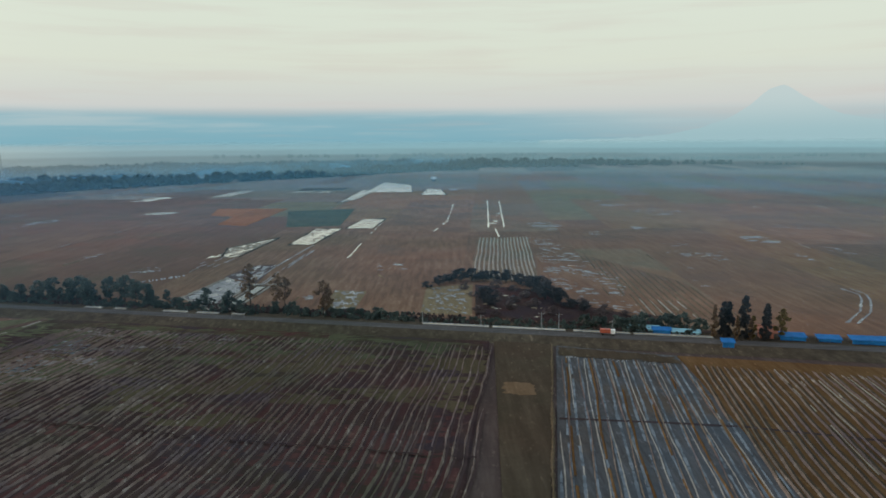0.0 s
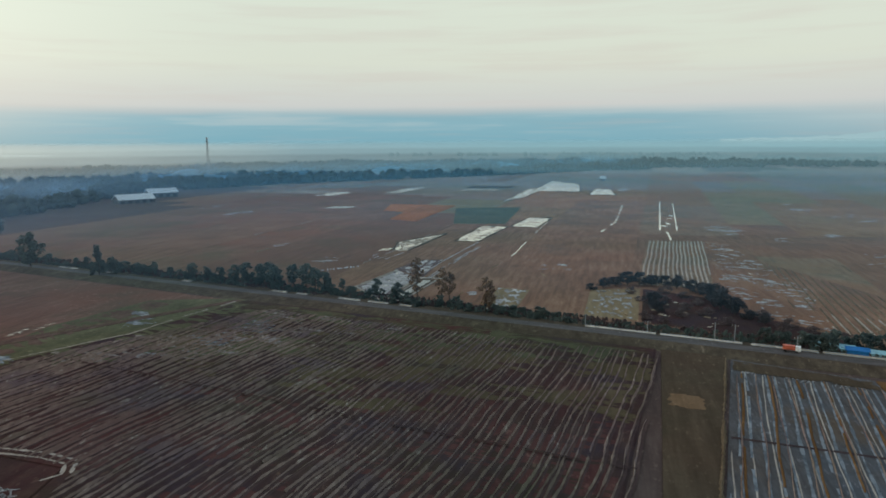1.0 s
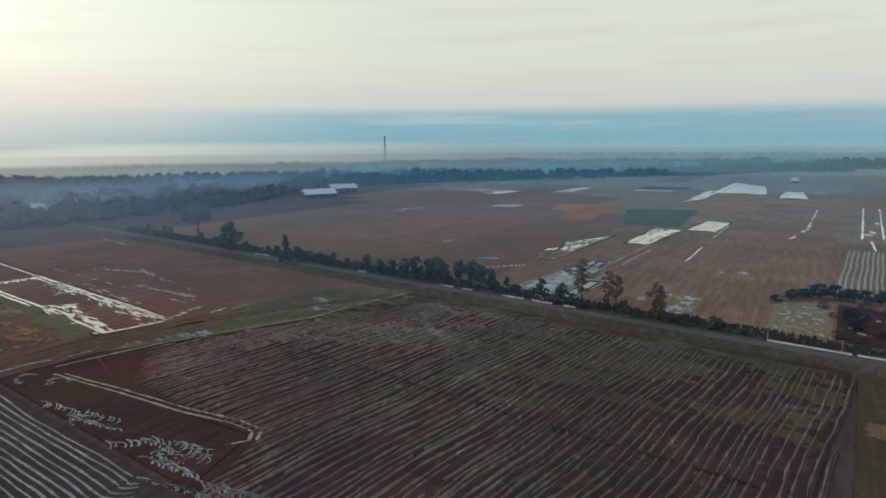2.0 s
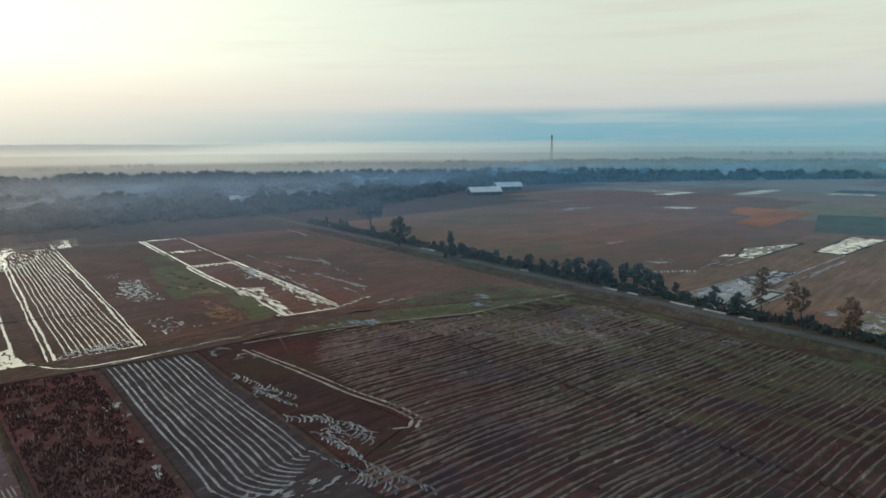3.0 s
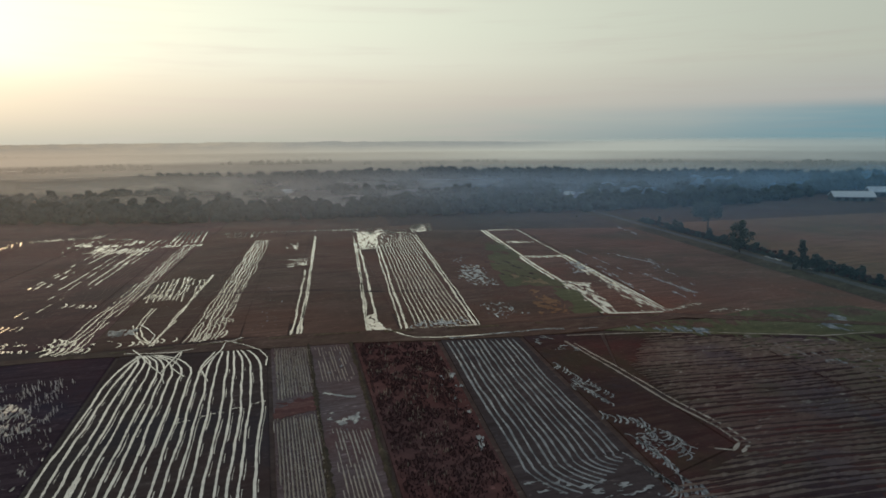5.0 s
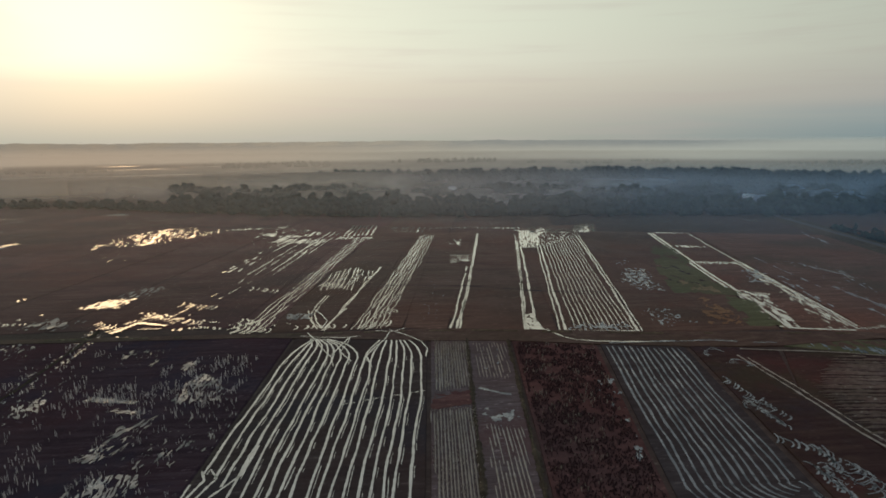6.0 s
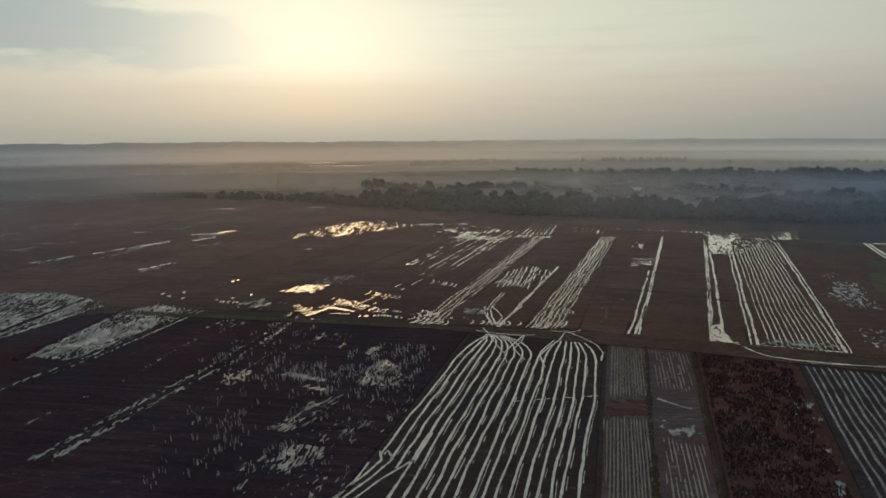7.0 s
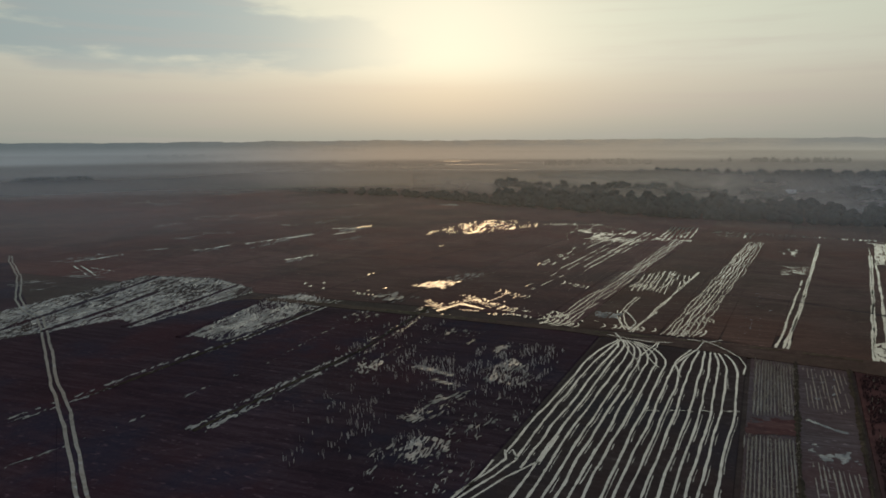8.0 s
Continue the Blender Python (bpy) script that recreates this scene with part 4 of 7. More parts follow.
rows(FURROWED, [(56, 187), (72, 183), (74, 206), (60, 210)], -4, 2.6, 0.55, STRAW_PALE, "straw_row", 0.3, 0.2, 0.3)
strip(ground, [(110, 179), (121, 191), (130, 205), (134, 213), (133, 222)], 0.6, WET_PALE, "wheel_rut", 0, 0.3, z=0.14, gaps=0.15)
strip(ground, [(112.4, 178), (123.4, 190), (132.4, 204), (136.4, 213), (136, 222)], 0.6, WET_PALE, "wheel_rut", 0, 0.3, z=0.14, gaps=0.15)
SCATTER = [((158, 337), 10, 16, 0.46), ((153, 284), 3, 12, 0.46), ((178, 300), 6, 12, 0.36), ((150, 258), 2, 5, 0.6), ((110, 382), 6, 7, 0.42), ((168, 420), 4, 28, 0.26),
           ((90, 232), 3, 8, 0.3), ((150, 470), 20, 26, 0.12), ((96, 255), 3, 8, 0.3), ((112, 300), 14, 30, 0.1), ((60, 395), 12, 22, 0.24), ((46, 330), 6, 20, 0.3),
           ((85, 360), 12, 12, 0.16), ((130, 520), 14, 12, 0.2), ((200, 380), 16, 12, 0.14), ((-156, 290), 4, 16, 0.34), ((-118, 262), 8, 10, 0.2), ((-20, 265), 10, 12, 0.1),
           ((-95, 300), 8, 6, 0.34), ((10, 700), 8, 20, 0.5), ((140, 560), 20, 10, 0.2), ((-44, 213), 2.5, 3.5, 0.7), ((-300, 470), 10, 30, 0.2), ((-255, 420), 8, 26, 0.3)]
random.seed(52)
dashes(ground, (-110, 239), (-98, 251), 12, 4.5, 20, 0.7, WET_PALE)
dashes(ground, (-103, 292), (-94, 301), 9, 7, -5, 0.8, WATER)
strands(ground, [(-101, 255), (-96, 290)], (-6, -3, 0, 3), 0.5, WET_PALE, gaps=0.55, z=0.2)
for (px, py), rx, ry, cover in SCATTER:
    outline = [(px + rx * math.cos(a), py + ry * math.sin(a)) for a in np.linspace(0, 2 * math.pi, 12, endpoint=False)]
    patches(ground, outline, WET_PALE, "puddle", cover + 0.04, 1.5, random.uniform(70, 110), 4.0, 0.45, z=0.16, fine=1.0, edge=4.0, broad=0.5)

# ---------------------------------------------------------------- fields on the camera's side of the road
BIG = field("wide dark stubble field lined with straw rows",
            [(-6, 20), (11, 164), (-40, 173.5), (-112, 188), (-150, 110), (-144, 97), (-118, 84), (-81, 81), (-76, 62), (-45, 20)], STUBBLE, 0.12)
BIG_ROWS = [(0.8, 60), (11.8, 160), (-40, 169), (-100, 180), (-140, 106), (-118, 86), (-79, 80), (-74, 60)]
rows(BIG, BIG_ROWS, -8.5, 1.55, 0.33, STRAW_DIM, "straw_row", 0.36, 0.75, 0.16, 0.9, 0.8, 0.4, beside=(FURROW_SHADE, 0.4, -0.45))
patches(BIG, [(11, 164), (-40, 173.5), (-112, 188), (-150, 110), (-100, 130), (-40, 150), (0, 150)], GREEN, "weed_patch", 0.42, 3.5, 82, 4.0, 0.5, z=BIG["level"] + 0.01, fine=1.6, broad=0.8)
patches(BIG, [(6.5, 118), (11, 158), (-40, 166), (-96, 176), (-120, 140), (-80, 118), (-40, 112)], OLIVE_STUBBLE, "weed_patch", 0.46, 5.0, 82, 4.0, 0.5, z=BIG["level"] + 0.006, fine=1.4, broad=0.6)
patches(BIG, [(0, 60), (4, 118), (-40, 128), (-110, 128), (-140, 106), (-80, 82), (-74, 60)], RED_STUBBLE, "red_earth", 0.40, 5.0, 82, 3.5, 0.5, z=BIG["level"] + 0.008, fine=1.4, broad=0.6)
strip(BIG, [(5, 100), (-40, 108), (-90, 119), (-128, 126)], 0.4, STUBBLE, "cross_ditch", 0, 0.4, uneven=0.5, z=BIG["level"] + 0.38, gaps=0.4)
patches(BIG, [(12, 163.5), (-40, 173), (-110, 187), (-108, 180), (-40, 165), (11, 156)], OLIVE, "headland", 0.72, 3.0, 82, 4.0, 0.5, z=BIG["level"] + 0.013, fine=1.4)
patches(BIG, [(-70, 150), (-40, 168), (-100, 182), (-140, 118), (-100, 125)], PALE_MUD, "dried_mud", 0.16, 1.6, 75, 5.0, 0.35, fine=1.0, broad=0.5)
WEDGE = field("green weedy strip with pale wet lines", [(-112, 188.5), (-118, 189), (-142, 181), (-149, 148), (-146, 128), (-152, 112), (-147, 99), (-134, 121), (-121, 150)], GREEN, 0.16)
patches(WEDGE, [(-147, 100), (-152, 112), (-146, 128), (-149, 148), (-142, 180), (-130, 183), (-134, 150), (-138, 124)], PATH_EARTH, "bare_earth", 0.52, 3.0, 75, 3.0, 0.6, z=WEDGE["level"] + 0.02, fine=1.2)
patches(WEDGE, [(-128, 150), (-138, 168), (-131, 172), (-121, 158)], WET_MUD, "puddle", 0.5, 1.2, 75, 4, 0.35, fine=1.0, broad=0.4)
patches(WEDGE, [(-146, 100), (-150, 112), (-138, 126), (-132, 122)], WET_MUD, "puddle", 0.3, 1.0, 75, 5, 0.35, fine=1.0, broad=0.4)
strip(BIG, [(-146, 87), (-140, 108), (-135, 122), (-122, 146), (-119, 165), (-116.5, 175)], 0.45, STRAW_PALE, "water_line", 0, 0.6, z=0.36, gaps=0.22)
strip(BIG, [(-115.4, 179), (-114, 186)], 1.0, STRAW_PALE, "water_line", 0, 0.1, z=0.36)
patches(BIG, [(-101, 124), (-112, 136), (-104, 160), (-92, 172), (-84, 160)], WET_MUD, "puddle", 0.34, 0.9, 84, 7, 0.3, fine=1.0, broad=0.5)
patches(BIG, [(-97, 142), (-105, 154), (-100, 156), (-95, 146)], PALE_MUD, "dried_mud", 0.5, 1.2, 20, 2, 0.3, fine=1.0)
BARE = field("narrow olive-brown bare plot", [(4, 20), (12.5, 164), (26.5, 161), (15, 89), (7, 20)], OLIVE, 0.14)
patches(BARE, [(11, 128), (18, 127), (19, 134), (12, 135)], STRAW_LITTER, "straw_patch", 0.9, 6, 0, 1, 0.5, z=BARE["level"] + 0.02)
strip(BARE, [(14, 80), (26.5, 161)], 0.5, STRAW, "field_bank", 0.3, 0.2, gaps=0.2)
BLUE = field("stubble field with water-filled furrows", [(27.5, 160), (54, 151.5), (50, 60), (10, 60), (16, 89)], WET_BLUE, 0.13)
BLUE_ROWS = [(27.5, 152), (53.6, 147), (51, 110), (49.6, 89), (49, 60), (12, 60), (16, 89)]
rows(BLUE, BLUE_ROWS, -8.3, 1.75, 0.42, WET_MUD, "wet_furrow", 0, 0.3, 0.22, 1.0, 0.6, label="water-filled furrow")
rows(BLUE, BLUE_ROWS, -8.3, 3.1, 0.24, STRAW_PALE, "water_furrow", 0, 0.35, 0.08, 1.0, 0.35, 0.2)
rows(BLUE, BLUE_ROWS, -8.3, 3.3, 0.26, STRAW_DIM, "straw_row", 0.25, 0.3, 0.2, 1.0, 0.6)
rows(BLUE, BLUE_ROWS, -8.3, 5.1, 0.45, OCHRE, "stubble_row", 0.2, 0.4, 0.35)
random.seed(61)
for cx in (30, 38, 41, 47, 49.5):
    dashes(BLUE, (cx - 1.5, 153.5 - (cx - 28) * 0.25), (cx + 1.5, 153 - (cx - 28) * 0.25), 4, 6, -20, 0.4, WET_PALE, "turning_furrow", 0.9)
OCHRE_FIELD = field("ochre stubble field with straw rows", [(54.5, 151.5), (150, 130), (150, 40), (50, 40), (50, 89)], OCHRE, 0.135)
OCHRE_ROWS = [(54.5, 146), (130, 128), (120, 50), (48, 60), (48, 89)]
rows(OCHRE_FIELD, OCHRE_ROWS, -8.6, 1.6, 0.36, STRAW_DIM, "straw_row", 0.32, 0.5, 0.12, 1.0, 0.5, 0.25, beside=(BANK, 0.5, -0.45))
rows(OCHRE_FIELD, [(72, 142), (90, 136), (76, 70), (60, 70)], -8.3, 3.4, 0.26, STRAW_PALE, "straw_row", 0.2, 0.4, 0.4)
strip(BLUE, [(20.8, 116), (52, 112)], 0.8, DARK, "cross_ditch", 0, 0.25, uneven=0.15, z=0.2)
strip(OCHRE_FIELD, [(52, 112), (80, 104)], 0.8, DARK, "cross_ditch", 0, 0.25, uneven=0.15, z=0.2)
patches(BLUE, [(27, 159), (54, 151), (54, 145), (26, 152)], OLIVE, "headland", 0.9, 5, 80, 3, 0.6, z=BLUE["level"] + 0.08)

# ---------------------------------------------------------------- earth path between the near and the western fields
PATH = field("earth path between the fields", [(-180, -130), (-175, -30), (-173, 23), (-163.5, 69), (-154.5, 127), (-115, 188), (-112.5, 187), (-149.5, 126), (-147, 98), (-149.6, 76), (-154.5, 55), (-160, 35), (-163, 15),
                                               (-169.5, -19), (-171.5, -30), (-176, -130)], PATH_EARTH, 0.3, "path", "path")
strip(PATH, [(-178, -128), (-173, -30), (-171, 23)], 0.7, STRAW, "path_bank", 0.25, 0.5, gaps=0.5)
strip(PATH, [(-171, 23), (-161.5, 69), (-153, 126), (-116, 184)], 0.7, STRAW, "path_bank", 0.25, 0.5, gaps=0.5)

# ---------------------------------------------------------------- western fields
random.seed(9)
y = -620.0
while y < 60:
    wide = random.uniform(22, 42)
    s = -185.0
    while s > -520:
        deep = random.uniform(60, 150)
        k = -0.19
        p = [(s, y + k * (s + 180)), (s, y + wide - 0.8 + k * (s + 180)), (s - deep + 1, y + wide - 0.8 + k * (s - deep + 180)), (s - deep + 1, y + k * (s - deep + 180))]
        mat, label = (BROWN_WEST, "brown stubble field") if y > -60 else (WEST_DARK, "dark red-brown field")
        field(label + " west of the path", p, mat, random.uniform(0.0, 0.04))
        s -= deep
    y += wide

random.seed(14)
REDF = field("red-brown field with a few wet streaks", [(-154.5, 128.5), (-117, 187.5), (-318, 230), (-339, 170)], RED_PALE, 0.12)
patches(REDF, [(-165, 138), (-150, 150), (-230, 180), (-260, 165)], WET_PALE, "puddle", 0.07, 1.0, 75, 6, 0.45, fine=1.0, broad=0.5)
for pts, offs in (([(-246, 169), (-224, 171)], (0, 0.9)), ([(-232, 175), (-195, 161)], (0, 1.3)), ([(-206, 154), (-172, 149)], (0, 1.0, 2.2)), ([(-262, 160), (-205, 150)], (0,)),
                  ([(-225, 146), (-180, 134)], (0, 0.8, 2.0)), ([(-330, 226), (-290, 214)], (0, 1.2))):
    strands(REDF, pts, offs, 0.5, WET_PALE, gaps=0.45)
for cx, cy, k in ((-158, 131, 7), (-160, 138, 6), (-152, 141, 5), (-150, 148, 4)):
    dashes(REDF, (cx, cy - 4), (cx - 1, cy + 4), k, 2.4, 100, 0.35, WATER, bend=1.2)
PAD = field("drained plot outlined by bright water", [(-161, 108), (-155, 128), (-338, 168.5), (-343, 150)], RED_PALE, 0.13)
strands(PAD, [(-341, 149), (-236, 125.5), (-200, 118.5), (-161, 109.5)], (0.3, -1.4), 0.75, WATER, gaps=0.04)
strands(PAD, [(-337, 167), (-254, 148), (-196, 135.5), (-157, 126.5)], (0.0,), 0.6, WATER, gaps=0.22)
strands(PAD, [(-254, 146.6), (-196, 134), (-160, 126)], (0.0, 2.2), 0.6, WATER, gaps=0.15)
strip(PAD, [(-340, 151), (-336, 166)], 1.8, WATER, "water_line", 0, 0.4, 1.2, 0.4)
strip(PAD, [(-161.5, 109.5), (-156.5, 126.5)], 1.0, WATER, "water_line", 0, 0.4, 1.2, 0.4)
dashes(PAD, (-296, 141), (-292, 154), 8, 7.0, 78, 0.8, WATER)
dashes(PAD, (-255, 131.5), (-251, 146), 10, 6.0, 78, 0.7, WATER)
strip(PAD, [(-255, 131), (-252, 146)], 1.2, WATER, "water_line", 0, 0.3, 1.2, 0.4)
strip(PAD, [(-205, 120.5), (-197, 128)], 1.0, WATER, "water_line", 0, 0.3, 1.2, 0.4)
patches(PAD, [(-210, 119.5), (-197, 126), (-178, 119.5), (-159, 112.5), (-161, 108.5)], WATER, "water_sheet", 0.46, 1.0, 77, 6, 0.3, fine=1.0, edge=0.8)
patches(PAD, [(-228, 138), (-226, 143), (-195, 136), (-157, 126.5), (-159, 116), (-180, 126)], WATER, "water_sheet", 0.34, 1.0, 77, 6, 0.3, fine=1.0, edge=0.8, broad=0.5)
patches(PAD, [(-215, 130), (-240, 140), (-236, 148), (-214, 140)], WET_PALE, "puddle", 0.45, 1.4, 60, 2, 0.35, fine=1.0)
GREENF = field("brown stubble field with green weeds", [(-163.5, 71), (-161.5, 107), (-343, 149), (-352, 122), (-348, 111)], BROWN_WEST, 0.125)
patches(GREENF, [(-300, 130), (-300, 141), (-229, 122), (-196, 119), (-201, 110), (-204.5, 98), (-234, 106)], WEEDY, "weed_patch", 0.80, 5, 77, 2.5, 0.5, z=GREENF["level"] + 0.02)
patches(GREENF, [(-230, 108), (-212, 117), (-198, 116), (-201, 108), (-212, 104)], OLIVE_NORTH, "weed_patch", 0.46, 2.5, 77, 2.5, 0.4, z=GREENF["level"] + 0.06, fine=1.2)
patches(GREENF, [(-201, 109), (-195, 118.5), (-163, 109.5), (-164, 100), (-178, 104)], WEEDY, "weed_patch", 0.78, 5, 77, 2.5, 0.5, z=GREENF["level"] + 0.03)
patches(GREENF, [(-200, 106), (-194, 100), (-167, 90.5), (-163.5, 98.5), (-176, 104)], RUSSET, "dry_tussocks", 0.55, 2.0, 77, 2.0, 0.4, z=GREENF["level"] + 0.05, fine=1.3)
patches(GREENF, [(-166, 80), (-164, 92), (-190, 100), (-210, 97), (-212, 88)], RED_PALE, "red_earth", 0.5, 5, 77, 2, 1.0, z=GREENF["level"] + 0.02)
for cx, cy in ((-252, 110), (-243, 114), (-236, 117), (-228, 110), (-224, 116), (-216, 112), (-247, 118), (-222, 106)):
    patches(GREENF, [(cx - 4, cy - 1.6), (cx - 4, cy + 0.6), (cx + 4, cy + 1.6), (cx + 4, cy - 0.6)], DARK, "dark_weeds", 0.75, 1.6, 77, 1.5, 0.4, z=GREENF["level"] + 0.08)
patches(GREENF, [(-248, 98), (-248, 106), (-226, 102), (-207, 97), (-210, 88), (-226, 87)], WET_PALE, "puddle", 0.42, 0.9, 77, 2.5, 0.3, fine=1.0, broad=0.5)
patches(GREENF, [(-166, 74), (-168, 90), (-190, 90), (-186, 78)], WET_PALE, "puddle", 0.28, 0.9, 77, 2.5, 0.3, fine=1.0)
patches(GREENF, [(-270, 100), (-280, 112), (-250, 104), (-252, 94)], WET_PALE, "puddle", 0.22, 0.9, 77, 2.5, 0.35, fine=1.0)
BLOCK = field("flooded plot ruled with bright water furrows", [(-168, 50), (-163, 70), (-349, 111), (-363, 79)], BROWN_WEST, 0.14)
rows(BLOCK, [(-168, 53), (-165, 68.5), (-340, 106), (-311, 82)], 78.5, 1.32, 0.27, WATER, "water_furrow", 0, 0.3, 0.10, 0.8, 0.5, label="water-filled furrow")
strands(BLOCK, [(-167.5, 51), (-240, 66), (-311, 81)], (0.0, 1.4), 0.55, WATER, gaps=0.04)
strands(BLOCK, [(-163.8, 69.3), (-250, 88.5), (-340, 107.5)], (0.0, -1.2), 0.5, WATER, gaps=0.05)
strip(BLOCK, [(-167, 51), (-164, 69.5)], 1.0, WATER, "water_line", 0, 0.4)
patches(BLOCK, [(-167, 51), (-164, 69), (-173, 70), (-175, 54)], WET_PALE, "water_sheet", 0.5, 0.9, 80, 2.0, 0.3, fine=1.0)
patches(BLOCK, [(-304.5, 69.5), (-304.4, 79.8), (-335, 87), (-353, 94), (-363, 82)], WATER, "water_sheet", 0.66, 0.8, 78, 6, 0.35, fine=1.2, edge=0.4)
patches(BLOCK, [(-296, 79), (-304, 80), (-335, 87), (-353, 94), (-362, 83), (-366, 112), (-340, 107)], WATER, "water_sheet", 0.32, 0.7, 78, 7, 0.35, fine=1.2, edge=0.6)
strip(BLOCK, [(-303, 69), (-303.5, 80)], 1.1, WATER, "water_line", 0, 0.3)
strip(BLOCK, [(-363, 80), (-353, 94), (-350, 108)], 1.6, WATER, "water_line", 0, 0.4)
TOP = field("bright flooded corner plot", [(-364, 84), (-347, 108), (-350, 122.5), (-383, 133), (-380, 118), (-378, 92)], BROWN_WEST, 0.13, "flooded_field")
patches(TOP, [(-362, 83), (-354, 98), (-366, 104), (-378, 92)], WATER, "water_sheet", 0.36, 0.8, 78, 6, 0.4, fine=1.2, edge=0.8)
patches(TOP, [(-347, 109), (-350, 122), (-382, 132), (-380, 120), (-368, 114)], WATER, "water_sheet", 0.60, 0.9, 78, 6, 0.4, fine=1.2, edge=0.4)
DARKF = field("brown plot between two water lines", [(-172.5, 24), (-168.5, 49), (-362, 78), (-366, 61)], BROWN_WEST, 0.13)
strands(DARKF, [(-168.2, 40.8), (-219, 51.3), (-354, 79)], (0.0, 0.45), 0.6, WATER, gaps=0.06)
strands(DARKF, [(-169.5, 43.6), (-218, 53.4), (-307, 70.9)], (0.0,), 0.6, WATER, gaps=0.2)
patches(DARKF, [(-168, 40.5), (-167.5, 48), (-172, 46), (-186, 46.5), (-184, 43.5)], WATER, "water_sheet", 0.75, 1.4, 78, 3, 0.3, fine=1.0, edge=0.5)
strip(DARKF, [(-168, 45.5), (-164.5, 47), (-161, 48.4), (-158, 51), (-156, 56.3), (-154.3, 64.8), (-153.8, 70)], 0.5, WATER, "water_line", 0, 0.5, 0.6, 0.6, z=0.43, gaps=0.1)
strands(DARKF, [(-154, 58), (-153.5, 70), (-152.5, 85), (-148, 99)], (0.0, 0.7), 0.4, WET_PALE, gaps=0.3, z=0.43)
strands(DARKF, [(-171.5, 23), (-220, 33), (-355, 58.6)], (0.0, 0.5), 0.5, WATER, gaps=0.05)
strands(DARKF, [(-171.5, 20.8), (-207, 28), (-262, 38.6)], (0.0,), 0.45, WATER, gaps=0.28)
PLAIN = field("brown stubble plot with faint wet marks", [(-177, 9), (-173, 20), (-364, 57), (-357, 37)], BROWN_WEST, 0.12)
patches(PLAIN, [(-314, 36), (-314, 44), (-334, 48), (-334, 40)], WATER, "puddle", 0.36, 1.2, 80, 2.5, 0.45, fine=1.0)
patches(PLAIN, [(-268, 31), (-268, 42), (-290, 47), (-290, 34)], WATER, "puddle", 0.34, 1.0, 20, 2.5, 0.35, fine=1.0)
patches(PLAIN, [(-178, 9), (-174, 19), (-240, 33), (-240, 20)], WET_PALE, "puddle", 0.1, 0.7, 80, 2.5, 0.3, fine=1.0)
STRIPA = field("plot with bundled bright water furrows", [(-177, -5.5), (-177, 8.5), (-357, 37), (-350, 25)], BROWN_WEST, 0.13)
for k, off in enumerate((-6.0, -4.9, -3.9, -2.9, -1.9, -0.6, 0.6, 1.9, 3.2)):
    start = -176 if off < 3 else -192
    strands(STRIPA, [(start, 1.0 + off), (-262, 16.3 + off * 0.86), (-352, 32 + off * 0.72)], (0.0,), 0.30 if k < 6 else 0.24, WATER, "water_furrow", 0.08 if k < 5 else 0.25, 0.75)
dashes(STRIPA, (-178, -3), (-181, 6), 7, 7, 62, 0.4, WATER, bend=0.9)
dashes(STRIPA, (-188, 1), (-196, 8), 6, 6, 96, 0.35, WATER, bend=1.1)
ARCS = field("brown plot with short curved puddles", [(-177, -27), (-177, -6), (-350, 24.5), (-392, 8)], BROWN_WEST, 0.12)
strands(ARCS, [(-176, -12.3), (-266, 4.9)], (0.0, 0.45), 0.42, WATER, gaps=0.06)
strands(ARCS, [(-178, -13), (-186, -15.2), (-195, -16), (-206, -15.0), (-218, -12.8)], (0.0, 1.1), 0.36, WATER, gaps=0.15)
for k in range(10):
    y = -15.5 + 1.75 * k + random.uniform(-0.3, 0.3)
    far, close = -262 + 1.2 * abs(k - 5) + random.uniform(-3, 2), (-227 if k < 7 else -236) + random.uniform(-4, 4)
    strip(ARCS, [(close, y - 1.0), (close - 12, y - 0.4), (far + 10, y + 0.6), (far, y + 1.2), (far - 1.5, y + 2.2)], 0.34, WATER, "water_furrow", 0, 0.3, 0.7, 0.5, gaps=0.12)
strands(ARCS, [(-262, -6), (-226, -10.5)], (-1.6, 1.6, 3.0), 0.32, WATER, gaps=0.3)
dashes(ARCS, (-236, -17), (-232, -9.5), 7, 10, 76, 0.42, WATER)
patches(ARCS, [(-188, -24), (-188, -17), (-195, -16), (-195, -24)], STRAW_WATER, "puddle", 0.75, 0.9, 80, 2.5, 0.25, fine=1.0)
STRIPB = field("plot with bundled bright water furrows", [(-182, -36), (-178, -27.5), (-392, 7), (-392, -4)], WEST_DARK, 0.13)
for off, gaps in ((-3.2, 0.3), (-1.7, 0.14), (-0.2, 0.08), (1.2, 0.14), (2.6, 0.35)):
    strands(STRIPB, [(-180, -31.3 + off), (-262, -17.8 + off * 0.85), (-350, -3 + off * 0.8)], (0.0,), 0.30, WATER, "water_furrow", gaps, 0.8)
for k in range(7):
    strands(STRIPB, [(-356, -13 + 2.4 * k), (-402, -8 + 2.2 * k)], (0.0,), 0.75, WATER, "water_furrow", 0.25, 0.8)
dashes(STRIPB, (-350, -16), (-346, 3), 9, 10, 60, 0.9, WATER, bend=0.9)
dashes(STRIPB, (-180, -36), (-178, -26), 8, 7, 60, 0.45, WATER, bend=0.9)
WESTWET = field("brown field with broken wet streaks", [(-190, -72), (-183, -37), (-392, -5), (-398, -40), (-300, -58)], WEST_DARK, 0.12)
dashes(WESTWET, (-345, -46), (-338, -21), 15, 15, 62, 0.8, WATER, bend=0.7)
strands(WESTWET, [(-256, -41), (-345, -27)], (-5, -2.2, 1.8, 4.6), 0.42, WATER, gaps=0.42)
